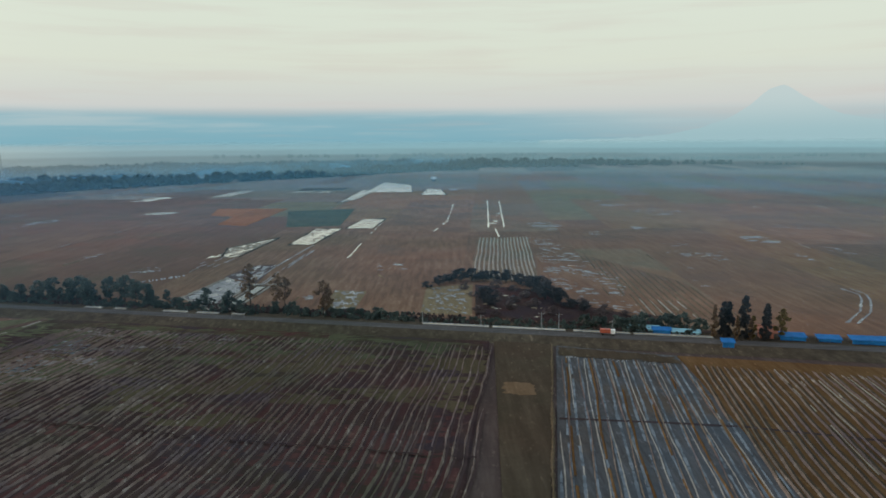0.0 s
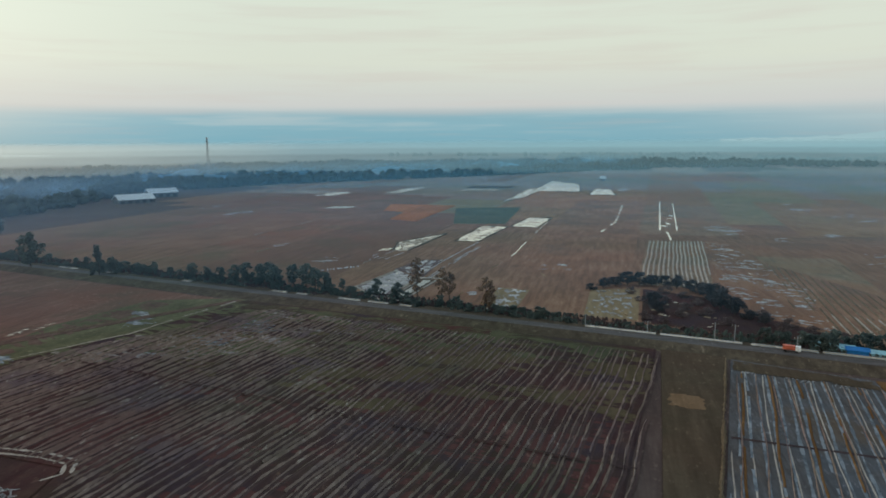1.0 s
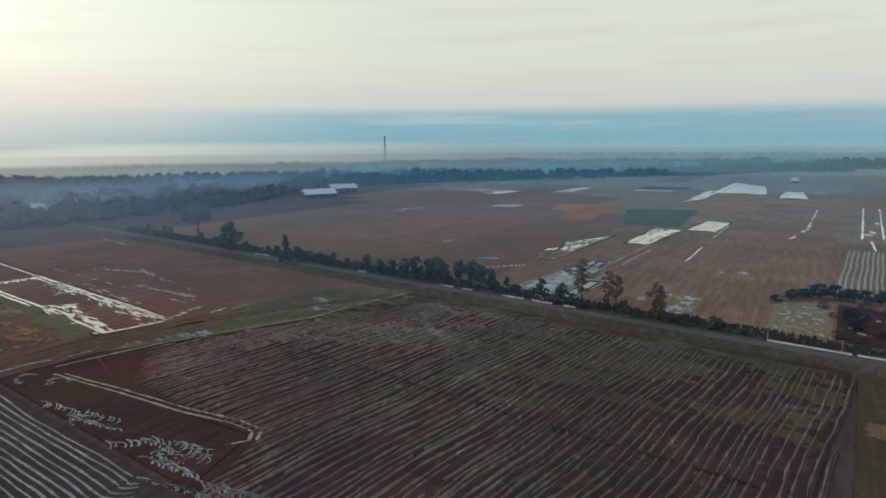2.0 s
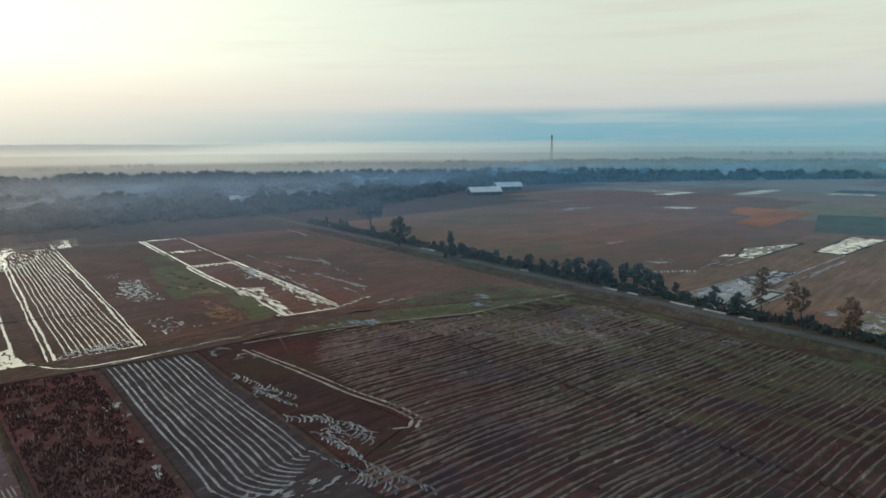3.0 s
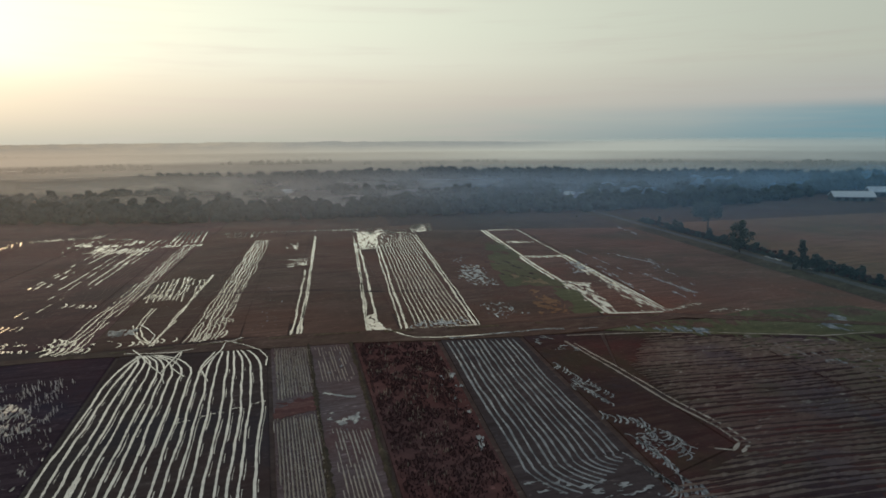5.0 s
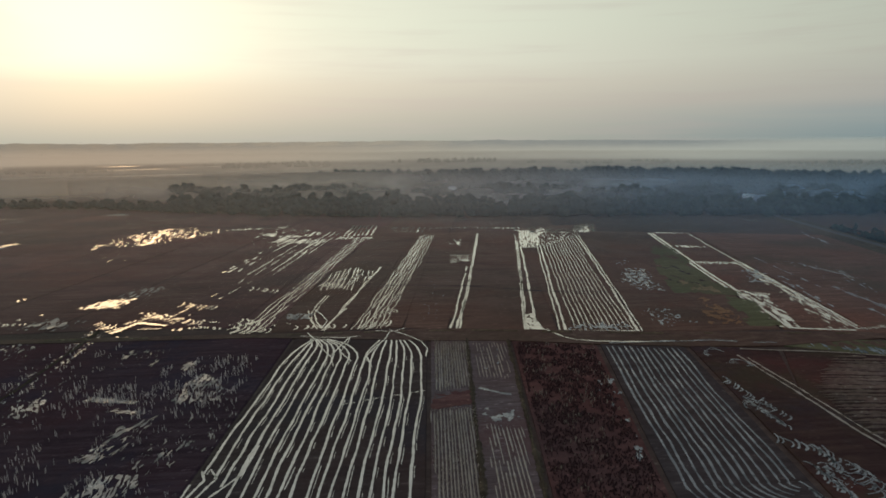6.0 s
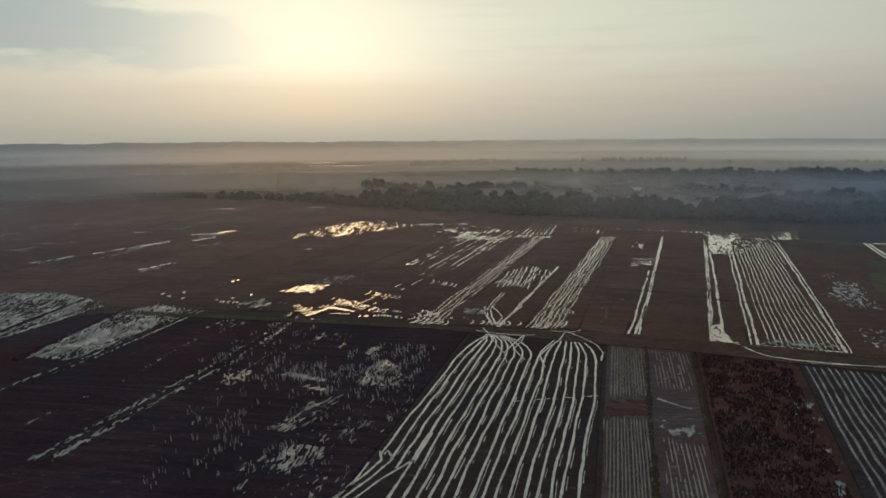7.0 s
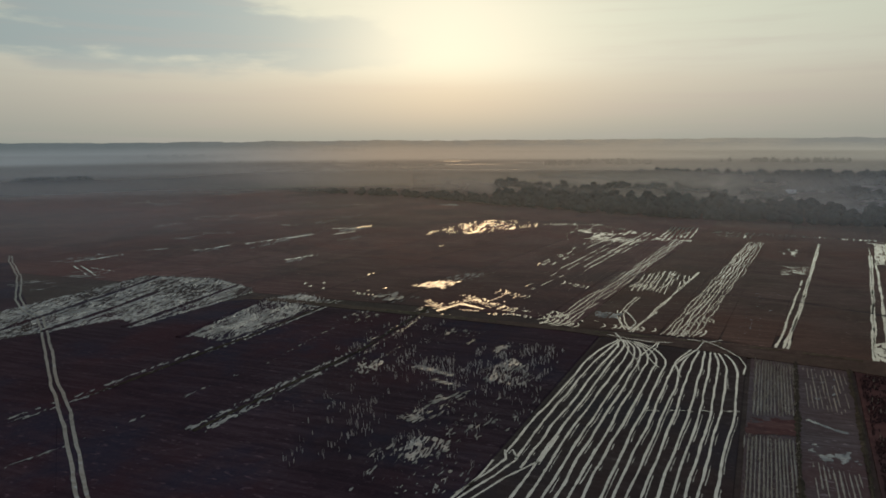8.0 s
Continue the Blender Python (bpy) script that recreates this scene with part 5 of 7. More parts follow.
strands(WESTWET, [(-262, -54), (-360, -38)], (-3, 0, 2), 0.5, WATER, gaps=0.45)
strands(WESTWET, [(-300, -30), (-372, -18)], (-3, 0, 2.6), 0.55, WATER, gaps=0.4)
strands(WESTWET, [(-195, -56), (-250, -44)], (-3, 1), 0.36, WATER, gaps=0.5)
dashes(WESTWET, (-198, -64), (-188, -46), 14, 6, 66, 0.42, WATER, bend=0.9)
dashes(WESTWET, (-212, -58), (-206, -46), 7, 7, 70, 0.36, WATER, bend=0.7)
dashes(WESTWET, (-232, -40), (-226, -30), 6, 6, 70, 0.4, WATER, bend=0.7)
patches(WESTWET, [(-325, -24), (-330, -60), (-392, -62), (-385, -22)], WATER, "puddle", 0.20, 1.3, 79, 5, 0.5, fine=1.0, broad=0.5)
GOLD = field("flooded stubble glittering towards the sun", [(-322, -140), (-335, -100), (-395, -66), (-415, -115)], WEST_DARK, 0.1, "flooded_field")
patches(GOLD, [(-328, -132), (-338, -108), (-372, -84), (-408, -100), (-400, -122), (-362, -132)], WATER, "water_sheet", 0.28, 0.9, 92, 6.0, 0.35, fine=1.0, broad=0.7)
rows(GOLD, [(-334, -124), (-340, -104), (-385, -76), (-402, -90), (-380, -120)], 98, 1.9, 0.34, WATER, "water_furrow", 0, 0.8, 0.55, 1.2, 0.6)
dashes(GOLD, (-392, -78), (-398, -46), 12, 12, 70, 0.8, WATER, bend=0.6)
SHINE = field("flooded corner with one bright pool", [(-206, -92), (-208, -72), (-244, -66), (-238, -84)], WEST_DARK, 0.1, "flooded_field")
patches(SHINE, [(-208, -89), (-209, -76), (-223, -74), (-222, -85)], WATER, "pool", 0.58, 1.1, 80, 3, 0.3, fine=1.0)
patches(SHINE, [(-218, -84), (-218, -74), (-244, -66), (-238, -82)], STRAW_WATER, "puddle", 0.36, 0.9, 80, 5, 0.3, fine=1.0, broad=0.6)
strip(ground, [(-180, -68), (-190, -64), (-186, -55)], 1.3, WATER, "water_line", 0, 0.6, 0.6, 0.8, z=0.4, gaps=0.2)
dashes(WESTWET, (-186, -72), (-196, -63), 5, 6, 70, 0.45, WATER, bend=1.0)
patches(ground, [(-206, -82), (-192, -62), (-180, -30), (-176, -8), (-183, -8), (-190, -40), (-204, -66)], WATER, "puddle", 0.24, 0.8, 95, 2.5, 0.3, z=0.4, fine=1.0, broad=0.5)
patches(ground, [(-184, -84), (-188, -98), (-200, -90), (-194, -78)], STRAW_WATER, "puddle", 0.5, 1.0, 85, 3, 0.3, z=0.4, fine=1.0)
for cx, cy in ((-202, -126), (-199, -122), (-197, -116), (-205, -120), (-196, -104), (-199, -100), (-194, -99), (-204, -96), (-224, -112), (-226, -111)):
    dashes(ground, (cx, cy), (cx, cy + 1.0), 2, 3.4, 100, 0.3, WATER)
for start, end, count, reach, turn in (((-194, -102), (-194, -95), 5, 3.5, 95), ((-193, -76), (-184, -68), 6, 5.0, 60), ((-188, -72), (-184, -66), 4, 6.0, 40), ((-184, -62), (-184, -56), 4, 2.5, 0),
                                       ((-182, -53), (-184, -46), 6, 3.0, 80), ((-184, -46), (-182, -40), 6, 3.0, 85), ((-182, -37), (-188, -31), 5, 5.0, 50), ((-190, -36), (-186, -30), 4, 6.0, 80),
                                       ((-180, -20), (-180, -6), 7, 4.0, 70), ((-177, -66), (-176, -60), 3, 3.0, 20)):
    dashes(ground, start, end, count, reach, turn, 0.42, WATER, bend=1.0)
for pts in ([(-178.1, -13.2), (-184, -16), (-191, -17.6), (-198.6, -18.2)], [(-178.1, -12), (-186, -10.6), (-200, -6.8)]):
    strip(ground, pts, 0.36, WATER, "water_line", 0, 0.2, 0.6, 0.5)
for start, end, count, reach in (((-382, 38), (-376, 66), 11, 7), ((-376, 66), (-372, 86), 9, 7), ((-384, 12), (-380, 36), 8, 10), ((-372, 14), (-368, 32), 6, 9)):
    dashes(PLAIN, start, end, count, reach, 74, 0.85, WATER)
for pts in ([(-232, -4), (-229.5, 9.7), (-225, 33), (-205, 74.5)], [(-272, 22), (-267, 42), (-256, 71)], [(-215, 50.7), (-213, 58.7), (-209, 78.7)]):
    strip(ground, pts, 0.6, DARK, "cross_ditch", 0, 0.6, 1.5, 0.5, z=0.24, gaps=0.1)
# scattered shallow water: centre, half sizes, cover, direction
WSCATTER = [((-292, -192), 34, 6, 0.42, 100), ((-340, -178), 14, 8, 0.5, 80), ((-256, -207), 16, 6, 0.34, 95), ((-246, -154), 12, 4, 0.36, 95), ((-300, -160), 20, 8, 0.14, 80),
            ((-216, -246), 18, 8, 0.34, 60), ((-190, -214), 8, 14, 0.28, 40), ((-440, -410), 26, 34, 0.20, 60), ((-488, -173), 5, 10, 0.62, 20), ((-540, -420), 14, 40, 0.22, 10),
            ((-345, -290), 40, 20, 0.2, 70), ((-455, -250), 20, 34, 0.2, 60), ((-560, -250), 14, 30, 0.22, 10), ((-380, -210), 30, 10, 0.2, 80), ((-300, -240), 30, 10, 0.2, 80),
            ((-300, -110), 14, 10, 0.1, 80), ((-410, 232), 10, 8, 0.6, 60), ((-385, 229), 14, 5, 0.45, 60), ((-420, 60), 8, 20, 0.16, 10), ((-170, -215), 10, 14, 0.2, 50)]
for (px, py), rx, ry, cover, turn in WSCATTER:
    outline = [(px + rx * math.cos(a), py + ry * math.sin(a)) for a in np.linspace(0, 2 * math.pi, 12, endpoint=False)]
    patches(ground, outline, WATER if py > -150 else STRAW_WATER, "puddle", cover - 0.02, 0.9, turn, 6.0, 0.4, z=0.16, fine=1.0, edge=3.0, broad=0.6)
WLINES = [([(-209, -242), (-219, -238), (-230, -236)], 2.2, 0.55), ([(-242, -236), (-250, -229)], 2.0, 0.45), ([(-247, -215), (-257, -209), (-268, -207)], 2.4, 0.55),
          ([(-273, -203), (-289, -197), (-312, -188)], 3.0, 0.66), ([(-240, -159), (-256, -153)], 2.4, 0.55), ([(-337, -191), (-340, -180), (-356, -174)], 4.0, 0.6), ([(-316, -177), (-330, -173)], 3.0, 0.55),
          ([(-366, -266), (-388, -260)], 3.4, 0.5), ([(-397, -303), (-403, -297)], 3.4, 0.4), ([(-516, -414), (-522, -390)], 6.0, 0.5), ([(-202, -234), (-195, -222), (-188, -211)], 1.0, 0.6),
          ([(-203, -231), (-196, -219), (-189, -208)], 0.8, 0.6), ([(-201, -224), (-198, -208)], 1.4, 0.5), ([(-342, -227), (-343, -215)], 3.0, 0.4), ([(-277, -252), (-279, -243)], 2.0, 0.4),
          ([(-452, -432), (-430, -410)], 4.0, 0.5), ([(-420, -394), (-424, -382)], 4.0, 0.5), ([(-462, -404), (-468, -398)], 4.0, 0.5), ([(-462, -292), (-481, -287)], 5.0, 0.4), ([(-470, -246), (-474, -230)], 5.0, 0.55),
          ([(-298, -249), (-303, -239)], 2.4, 0.4), ([(-495, -198), (-493, -168)], 5.0, 0.5), ([(-489, -152), (-484, -133)], 5.0, 0.45)]
for pts, wide, cover in WLINES:
    ragged(ground, pts, wide, WATER, "puddle", cover, 100, 1.0, z=0.2, broad=0.35)
FAR_WATER = [((-1050, -323), 12, 84), ((-1284, -415), 16, 80), ((-1115, -478), 8, 31), ((-1366, -762), 18, 84), ((-1455, -505), 16, 46), ((-1257, -225), 12, 41),
             ((-1204, -655), 12, 28), ((-1005, -538), 7, 14), ((-1400, -300), 14, 70)]
for (px, py), rx, ry in FAR_WATER:
    outline = [tuple(np.array((px, py)) + heading(20) * ry * math.cos(a) + heading(110) * rx * math.sin(a)) for a in np.linspace(0, 2 * math.pi, 14, endpoint=False)]
    pond("distant flooded paddies shining under the sun", outline, 1.35, 30, False, 20, 3.0, 4.0, DARK, WATER_FAR)

# ---------------------------------------------------------------- fields below the camera to the west and south-west
COMB = field("dark field combed with bright water furrows", [(-170, -19), (-163.5, 14), (-89, 7), (-40, 2), (-40, -34), (-88, -27.5)], DARK, 0.14)
COMB_EDGES = ([(-46, -32.2), (-84.5, -28.0), (-113, -25.4), (-147, -21.6), (-163, -19.0)], [(-46, 1.0), (-95.7, 6.2), (-127.7, 10.4), (-150, 12.2), (-163, 12.6)])
random.seed(78)
for k in range(18):
    u = (k + random.uniform(0.38, 0.62)) / 18
    knot = np.array((-171.5, -14.5)) if u < 0.56 else np.array((-172.0, 5.5))
    start = random.uniform(-100, -88) if k < 3 else -50
    chain = []
    for x in np.linspace(start, -163, 30):
        left, right = (np.interp(-x, [-p[0] for p in edge], [p[1] for p in edge]) for edge in COMB_EDGES)
        y = left + (right - left) * u + 0.35 * wave(x / 11, 0.4 * k) + 0.2 * wave(x / 4, k)
        turn_in = max(0.0, (-151 - x) / 22.0) ** 1.9
        chain.append((x, y + (knot[1] - y) * min(1.0, turn_in)))
    chain.append((knot[0] + random.uniform(-1.5, 1.0), knot[1] + random.uniform(-1.6, 1.6)))
    strip(COMB, chain, 0.40, WATER_SKY_TINT, "water_furrow", 0, 0.16, 0.5, 0.3, gaps=0.03, label="water-filled furrow" if k == 0 else "")
    strip(COMB, [(x, y + 0.55) for x, y in chain[:-4]], 0.11, WATER_SKY_TINT, "water_trickle", 0, 0.16, 0.5, 0.7, z=COMB["level"] + 0.04, gaps=0.5)
for pts in ([(-146, -8.6), (-152, -9.2), (-159, -11.5), (-168, -14.5), (-174, -16.5)], [(-149, -4.6), (-156, -7.5), (-164, -5.6), (-169, -5.2)], [(-153, -9.6), (-160, -8.0), (-168, -5.6)],
            [(-144, 0.2), (-152, -1.2), (-158, 0.4), (-165, 3.5), (-172, 5.0)], [(-150, 12.6), (-156, 13.5), (-162, 12.4), (-168, 9), (-174, 4.5)], [(-178, -13), (-185, -12), (-192, -14), (-198, -16.4)],
            [(-171, -18), (-169, -13), (-168, -7), (-169, -2)], [(-173, 1), (-172, 6), (-175, 9.5)]):
    strip(COMB, pts, 0.28, WATER_SKY_TINT, "turning_furrow", 0, 0.35, 0.4, 0.5, z=0.43, gaps=0.12)
for pts in ([(-100, -26.2), (-97, -25.2), (-92, -26.6), (-84, -29.4)], [(-100.5, -25.0), (-97.5, -23.6), (-91, -25.6), (-82, -29)], [(-108, -18.8), (-98, -20.0), (-91, -23.8), (-82, -27.6)], [(-96, -27), (-90, -27.6), (-78, -30.5)]):
    strip(COMB, pts, 0.36, WATER_SKY_TINT, "turning_furrow", 0, 0.2, 0.5, 0.4, gaps=0.06)
ragged(COMB, [(-123, -9), (-125, -2), (-127, 4), (-129, 11)], 1.1, WATER_SKY_TINT, "water_line", 0.30, 10, 0.4)
GREYF = field("dark plot with fine pale stubble rows", [(-163.5, 15), (-160.5, 34), (-97, 25), (-60, 20), (-60, 5), (-89, 8)], GREYISH, 0.13)
rows(GREYF, [(-119, 10.6), (-120.5, 19.2), (-90, 15.3), (-66, 12.8), (-66, 7.2), (-89, 8.7)], 84.5, 0.56, 0.23, STRAW_PALE, "stubble_row", 0.12, 0.12, 0.08, 0.7, 0.5)
rows(GREYF, [(-112, 20), (-110, 26.2), (-85, 22.2), (-66, 19), (-66, 14.5), (-90, 17)], 84.5, 0.66, 0.22, STRAW_PALE, "stubble_row", 0.12, 0.14, 0.3, 0.7, 0.7)
rows(GREYF, [(-162, 15.6), (-160.5, 24), (-129.5, 20), (-127.5, 12.6)], 84.5, 0.6, 0.24, STRAW_PALE, "stubble_row", 0.12, 0.15, 0.16, 0.7, 0.6)
rows(GREYF, [(-161, 25), (-159.5, 33), (-133, 29.5), (-134, 22)], 84.5, 0.75, 0.2, STRAW_PALE, "stubble_row", 0.12, 0.15, 0.42, 0.7, 0.7)
tufts("fine pale standing stubble in rows", [(-119, 10.6), (-120, 19.3), (-90, 15.5), (-66, 13), (-66, 7), (-89, 8.5)], 1500, GRASS_TAN, 0.4, 0.05, 0.60, 0.16, 301, 1.2, 8.0, 84.5, "stubble")
tufts("fine pale standing stubble in rows", [(-162, 15.5), (-160, 24), (-130, 20), (-128, 12.5)], 1200, GRASS_TAN, 0.5, 0.06, 0.60, 0.16, 302, 1.6, 6.0, 84.5, "stubble")
patches(GREYF, [(-127.5, 12), (-128.5, 20.4), (-121, 19.4), (-119, 10.6)], RED_WEST, "dark_earth", 0.9, 5, 0, 1, 0.5, z=GREYF["level"] + 0.02)
strip(GREYF, [(-129, 21.5), (-125.4, 25.6), (-124.5, 28)], 0.8, WET_PALE, "water_line", 0, 0.3)
patches(GREYF, [(-119, 20), (-117, 28), (-110, 27), (-110, 19.5)], WET_PALE, "puddle", 0.52, 1.6, 84, 1.6, 0.25, fine=1.0)
patches(GREYF, [(-162, 24), (-160, 33), (-135, 30), (-136, 22)], WET_PALE, "puddle", 0.16, 0.8, 84, 4, 0.3, fine=1.0)
strip(GREYF, [(-163, 24), (-100, 16.6), (-60, 12)], 0.9, BANK, "field_bank", 0.3, 0.2)
strip(GREYF, [(-160.5, 34), (-97, 25.5), (-60, 20)], 0.9, BANK, "field_bank", 0.35, 0.2)
REDD = field("dark red-brown weedy plot", [(-160, 35), (-153.5, 54.5), (-83, 41), (-50, 34), (-50, 20), (-97, 26.5)], RED_WEST, 0.12)
patches(REDD, [(-135, 46), (-132, 52), (-112, 48), (-90, 42), (-95, 39)], WET_PALE, "puddle", 0.3, 1.2, 76, 3, 0.3, fine=1.0)
tufts("dense reddish-brown dry weeds", [(-159, 35.5), (-153.5, 53.5), (-83, 40.5), (-60, 36), (-60, 22), (-97, 27)], 8000, WEED_RED, 0.4, 0.26, 0.62, 0.12, 311, 3.0, 1.5, 80, "dry_weeds")
tufts("sparse pale dry grass among the weeds", [(-159, 35.5), (-153.5, 53.5), (-83, 40.5), (-60, 36), (-60, 22), (-97, 27)], 400, GRASS_TAN, 0.7, 0.14, 0.42, 0.12, 312, 3.0, 1.5, 80)
COMB2 = field("dark field with grey ploughed furrows", [(-155.5, 56), (-149.5, 75), (-76, 61.5), (-60, 57), (-60, 38), (-83, 42)], GREY_EARTH, 0.13)
rows(COMB2, [(-154, 57), (-149.5, 73.5), (-85, 61.8), (-85, 43.6)], 79.5, 1.4, 0.40, FURROW_GREY, "water_furrow", 0, 0.5, 0.1, 0.8, 0.4, label="water-filled furrow")
for k in range(12):
    r = 2.2 + 1.38 * k
    strip(COMB2, [(-85.5 + r * 0.9 * math.cos(radians(a)), 62.0 + r * math.sin(radians(a))) for a in range(266, 330 - 2 * k, 6)], 0.4, FURROW_GREY, "turning_furrow", 0, 0.25, 0.5, 0.35, gaps=0.08)
patches(COMB2, [(-86, 43), (-76, 62), (-70, 60), (-78, 41)], WET_PALE, "puddle", 0.36, 1.0, 10, 2.5, 0.28, fine=1.0)
strip(COMB2, [(-66, 60), (-70, 50), (-76, 41)], 0.7, BANK, "field_bank", 0.3, 0.3)
SCRIB = field("dark stubble with looping pale wheel marks", [(-150, 76.5), (-145, 96), (-118, 83.5), (-81.5, 80.5), (-76.5, 63)], STUBBLE, 0.135)
random.seed(77)


def fern(ob, cx, cy, r, a0, a1, mat, reach=3.4, wide=0.30):
    """Wet wheel marks where a tractor turned: broken arcs with thin curved strokes branching off them."""
    n = max(6, int(abs(a1 - a0) / 57 * r / 0.55))
    for k in range(n):
        a = radians(a0 + (a1 - a0) * (k + random.uniform(-0.3, 0.3)) / n)
        x, y = cx + r * 1.5 * math.cos(a), cy + r * math.sin(a)
        out = a + random.choice((1.2, 1.45, 1.7, -1.5, 0.5)) + random.uniform(-0.3, 0.3)
        far = reach * random.uniform(0.3, 1.1)
        pts = [(x + far * s * math.cos(out + 0.9 * s), y + far * s * 0.7 * math.sin(out + 0.9 * s)) for s in (0, 0.25, 0.5, 0.75, 1.0)]
        strip(ob, pts, wide * random.uniform(0.5, 1.4), mat, "wheel_mark", 0, 0.2, 0.3, 0.8, gaps=0.12)


for cx, cy, r, a0, a1 in ((-86, 70.5, 3.0, 60, 300), (-85, 71, 1.4, 0, 330), (-112, 71.5, 2.2, 60, 260), (-137, 82, 1.6, 0, 300), (-143, 80, 2.6, 110, 280)):
    fern(SCRIB, cx, cy, r, a0, a1, WET_PALE, 2.8, 0.26)
for start, end, count, reach, turn in (((-128, 73.5), (-116, 73.5), 8, 4.5, 40), ((-116, 71.5), (-104, 72), 12, 5.0, 70), ((-116, 74), (-106, 74.5), 7, 3.5, 30), ((-100, 67), (-93, 73), 9, 4.5, 55),
                                       ((-95, 71.5), (-88, 70.5), 7, 4.0, 45), ((-90, 67), (-78, 66.5), 13, 5.0, 60), ((-89, 73), (-80, 71), 8, 4.5, 20), ((-84, 62), (-73, 63), 13, 5.0, 75),
                                       ((-76, 65), (-62, 66.5), 14, 5.5, 60), ((-74, 61.5), (-66, 63), 8, 4.5, 30)):
    dashes(SCRIB, start, end, count, reach, turn, 0.30, WET_PALE, "wheel_mark", 1.3)
for outline, cover in (([(-116, 70), (-116, 74.5), (-107, 73.5), (-107, 70)], 0.44), ([(-90, 66.5), (-90, 70.5), (-82, 69.5), (-82, 65.5)], 0.46), ([(-80, 60.5), (-79, 65), (-66, 67.5), (-63, 64.5)], 0.34)):
    patches(SCRIB, outline, WET_PALE, "puddle", cover, 0.8, 60, 2, 0.24, fine=1.0)
strip(SCRIB, [(-142, 84), (-120, 83.5), (-100, 82.5), (-88, 83), (-82, 82), (-80, 79), (-82, 76)], 0.42, STRAW_PALE, "wheel_rut", 0, 0.3, z=0.2)
strip(SCRIB, [(-140, 85.5), (-120, 85), (-100, 84.2), (-88, 84.6), (-81, 83.4), (-78.5, 79)], 0.42, STRAW_PALE, "wheel_rut", 0, 0.3, z=0.2)
LOW = field("dark wet stubble field with pale streaks", [(-172, -20), (-88, -28.5), (-40, -35), (-40, -80), (-66, -84), (-92, -114), (-134, -172), (-178, -128), (-175, -60)], PURPLE, 0.12)
for pts, offs, wdt, cover in (([(-81, -114), (-96, -111), (-117, -109), (-139, -105), (-183, -102)], (-1.1, 1.1), 1.5, 0.48), ([(-101, -92), (-126, -88), (-155, -88)], (0.0,), 1.5, 0.40),
                              ([(-89, -79), (-113, -76), (-140, -72), (-164, -71), (-184, -72)], (-1.5, 1.3), 2.2, 0.34), ([(-68, -98), (-78, -95), (-92, -92)], (0.0,), 1.2, 0.34),
                              ([(-105, -62), (-125, -66), (-150, -64)], (0.0,), 1.0, 0.30)):
    for off in offs:
        ragged(LOW, [(px, py + off) for px, py in pts], wdt, WET_PALE, "pale_streak", cover, 96, 0.5)
strip(LOW, [(-96, -110), (-139, -105), (-183, -102)], 0.5, BANK, "field_bank", 0.25, 0.3)
strip(LOW, [(-89, -79), (-140, -72), (-184, -72)], 0.6, BANK, "field_bank", 0.25, 0.3)
for outline, turn, cover in (([(-125, -68), (-136, -70), (-134, -63), (-124, -61)], 100, 0.42), ([(-132, -57), (-135, -54.7), (-131, -44.8), (-129, -45.3)], 20, 0.70),
                             ([(-126, -50.4), (-128, -48.6), (-125, -42), (-123, -42.5)], 20, 0.62), ([(-127, -39), (-138, -39), (-147, -37), (-141, -31.6), (-129, -27)], 84, 0.50),
                             ([(-148, -42), (-155, -42.6), (-155, -39), (-145, -38)], 84, 0.50), ([(-105, -48), (-109, -48), (-108, -43.5), (-104, -43)], 60, 0.55),
                             ([(-109, -47), (-119, -45), (-124, -39), (-110, -40), (-102, -43)], 70, 0.36), ([(-94, -43.6), (-101, -41.6), (-101, -35.4), (-96, -33.7), (-89, -40.8)], 84, 0.36),
                             ([(-78, -44), (-92, -47), (-103, -42), (-126, -32), (-129, -26), (-120, -24), (-84, -28)], 84, 0.05), ([(-150, -60), (-165, -58), (-165, -48), (-150, -48)], 90, 0.16),
                             ([(-160, -92), (-176, -90), (-176, -80), (-160, -80)], 90, 0.2)):
    sodden(LOW, outline, turn, cover, "pale_streak", 1.0, 0.28)
WETB = [(-137, -121), (-153, -123), (-177, -125), (-188, -119), (-183, -104), (-171, -104.5), (-138, -107), (-134, -110)]
sodden(LOW, WETB, 98, 0.66, "water_sheet", 1.5, 0.3, 500)
for k, (outline, count, cover) in enumerate((([(-124, -62), (-156, -44), (-156, -26), (-120, -26)], 500, 0.30), ([(-96, -70), (-128, -64), (-126, -32), (-92, -32)], 450, 0.30),
                                             ([(-138, -80), (-170, -74), (-170, -56), (-136, -60)], 420, 0.32), ([(-128, -62), (-140, -60), (-140, -42), (-129, -44)], 700, 0.6),
                                             ([(-122, -44), (-156, -38), (-156, -26), (-120, -26)], 800, 0.42), ([(-84, -64), (-110, -64), (-110, -40), (-84, -40)], 260, 0.32),
                                             ([(-150, -22), (-88, -30), (-80, -60), (-120, -60)], 200, 0.28))):
    tufts("pale standing straw in a wet dark field", outline, count // 3, GRASS_PALE, 0.95, 0.07, cover, 0.12, 320 + k, 2.2, 2.4, 88, "stubble")
field("dark bare earth beyond the farm track", [(-40, -80), (-66, -84), (-92, -114), (-134, -172), (-200, -268), (-150, -330), (-40, -220)], PURPLE, 0.09)
WET_OUTLINE = [(-116, -165), (-139, -192), (-165, -191), (-196, -191), (-200, -162), (-190, -139), (-184, -135), (-160, -138), (-139, -141), (-143, -150), (-126, -159)]
WETL = field("flooded stubble beside the farm track", WET_OUTLINE, DARK, 0.1, "flooded_field")
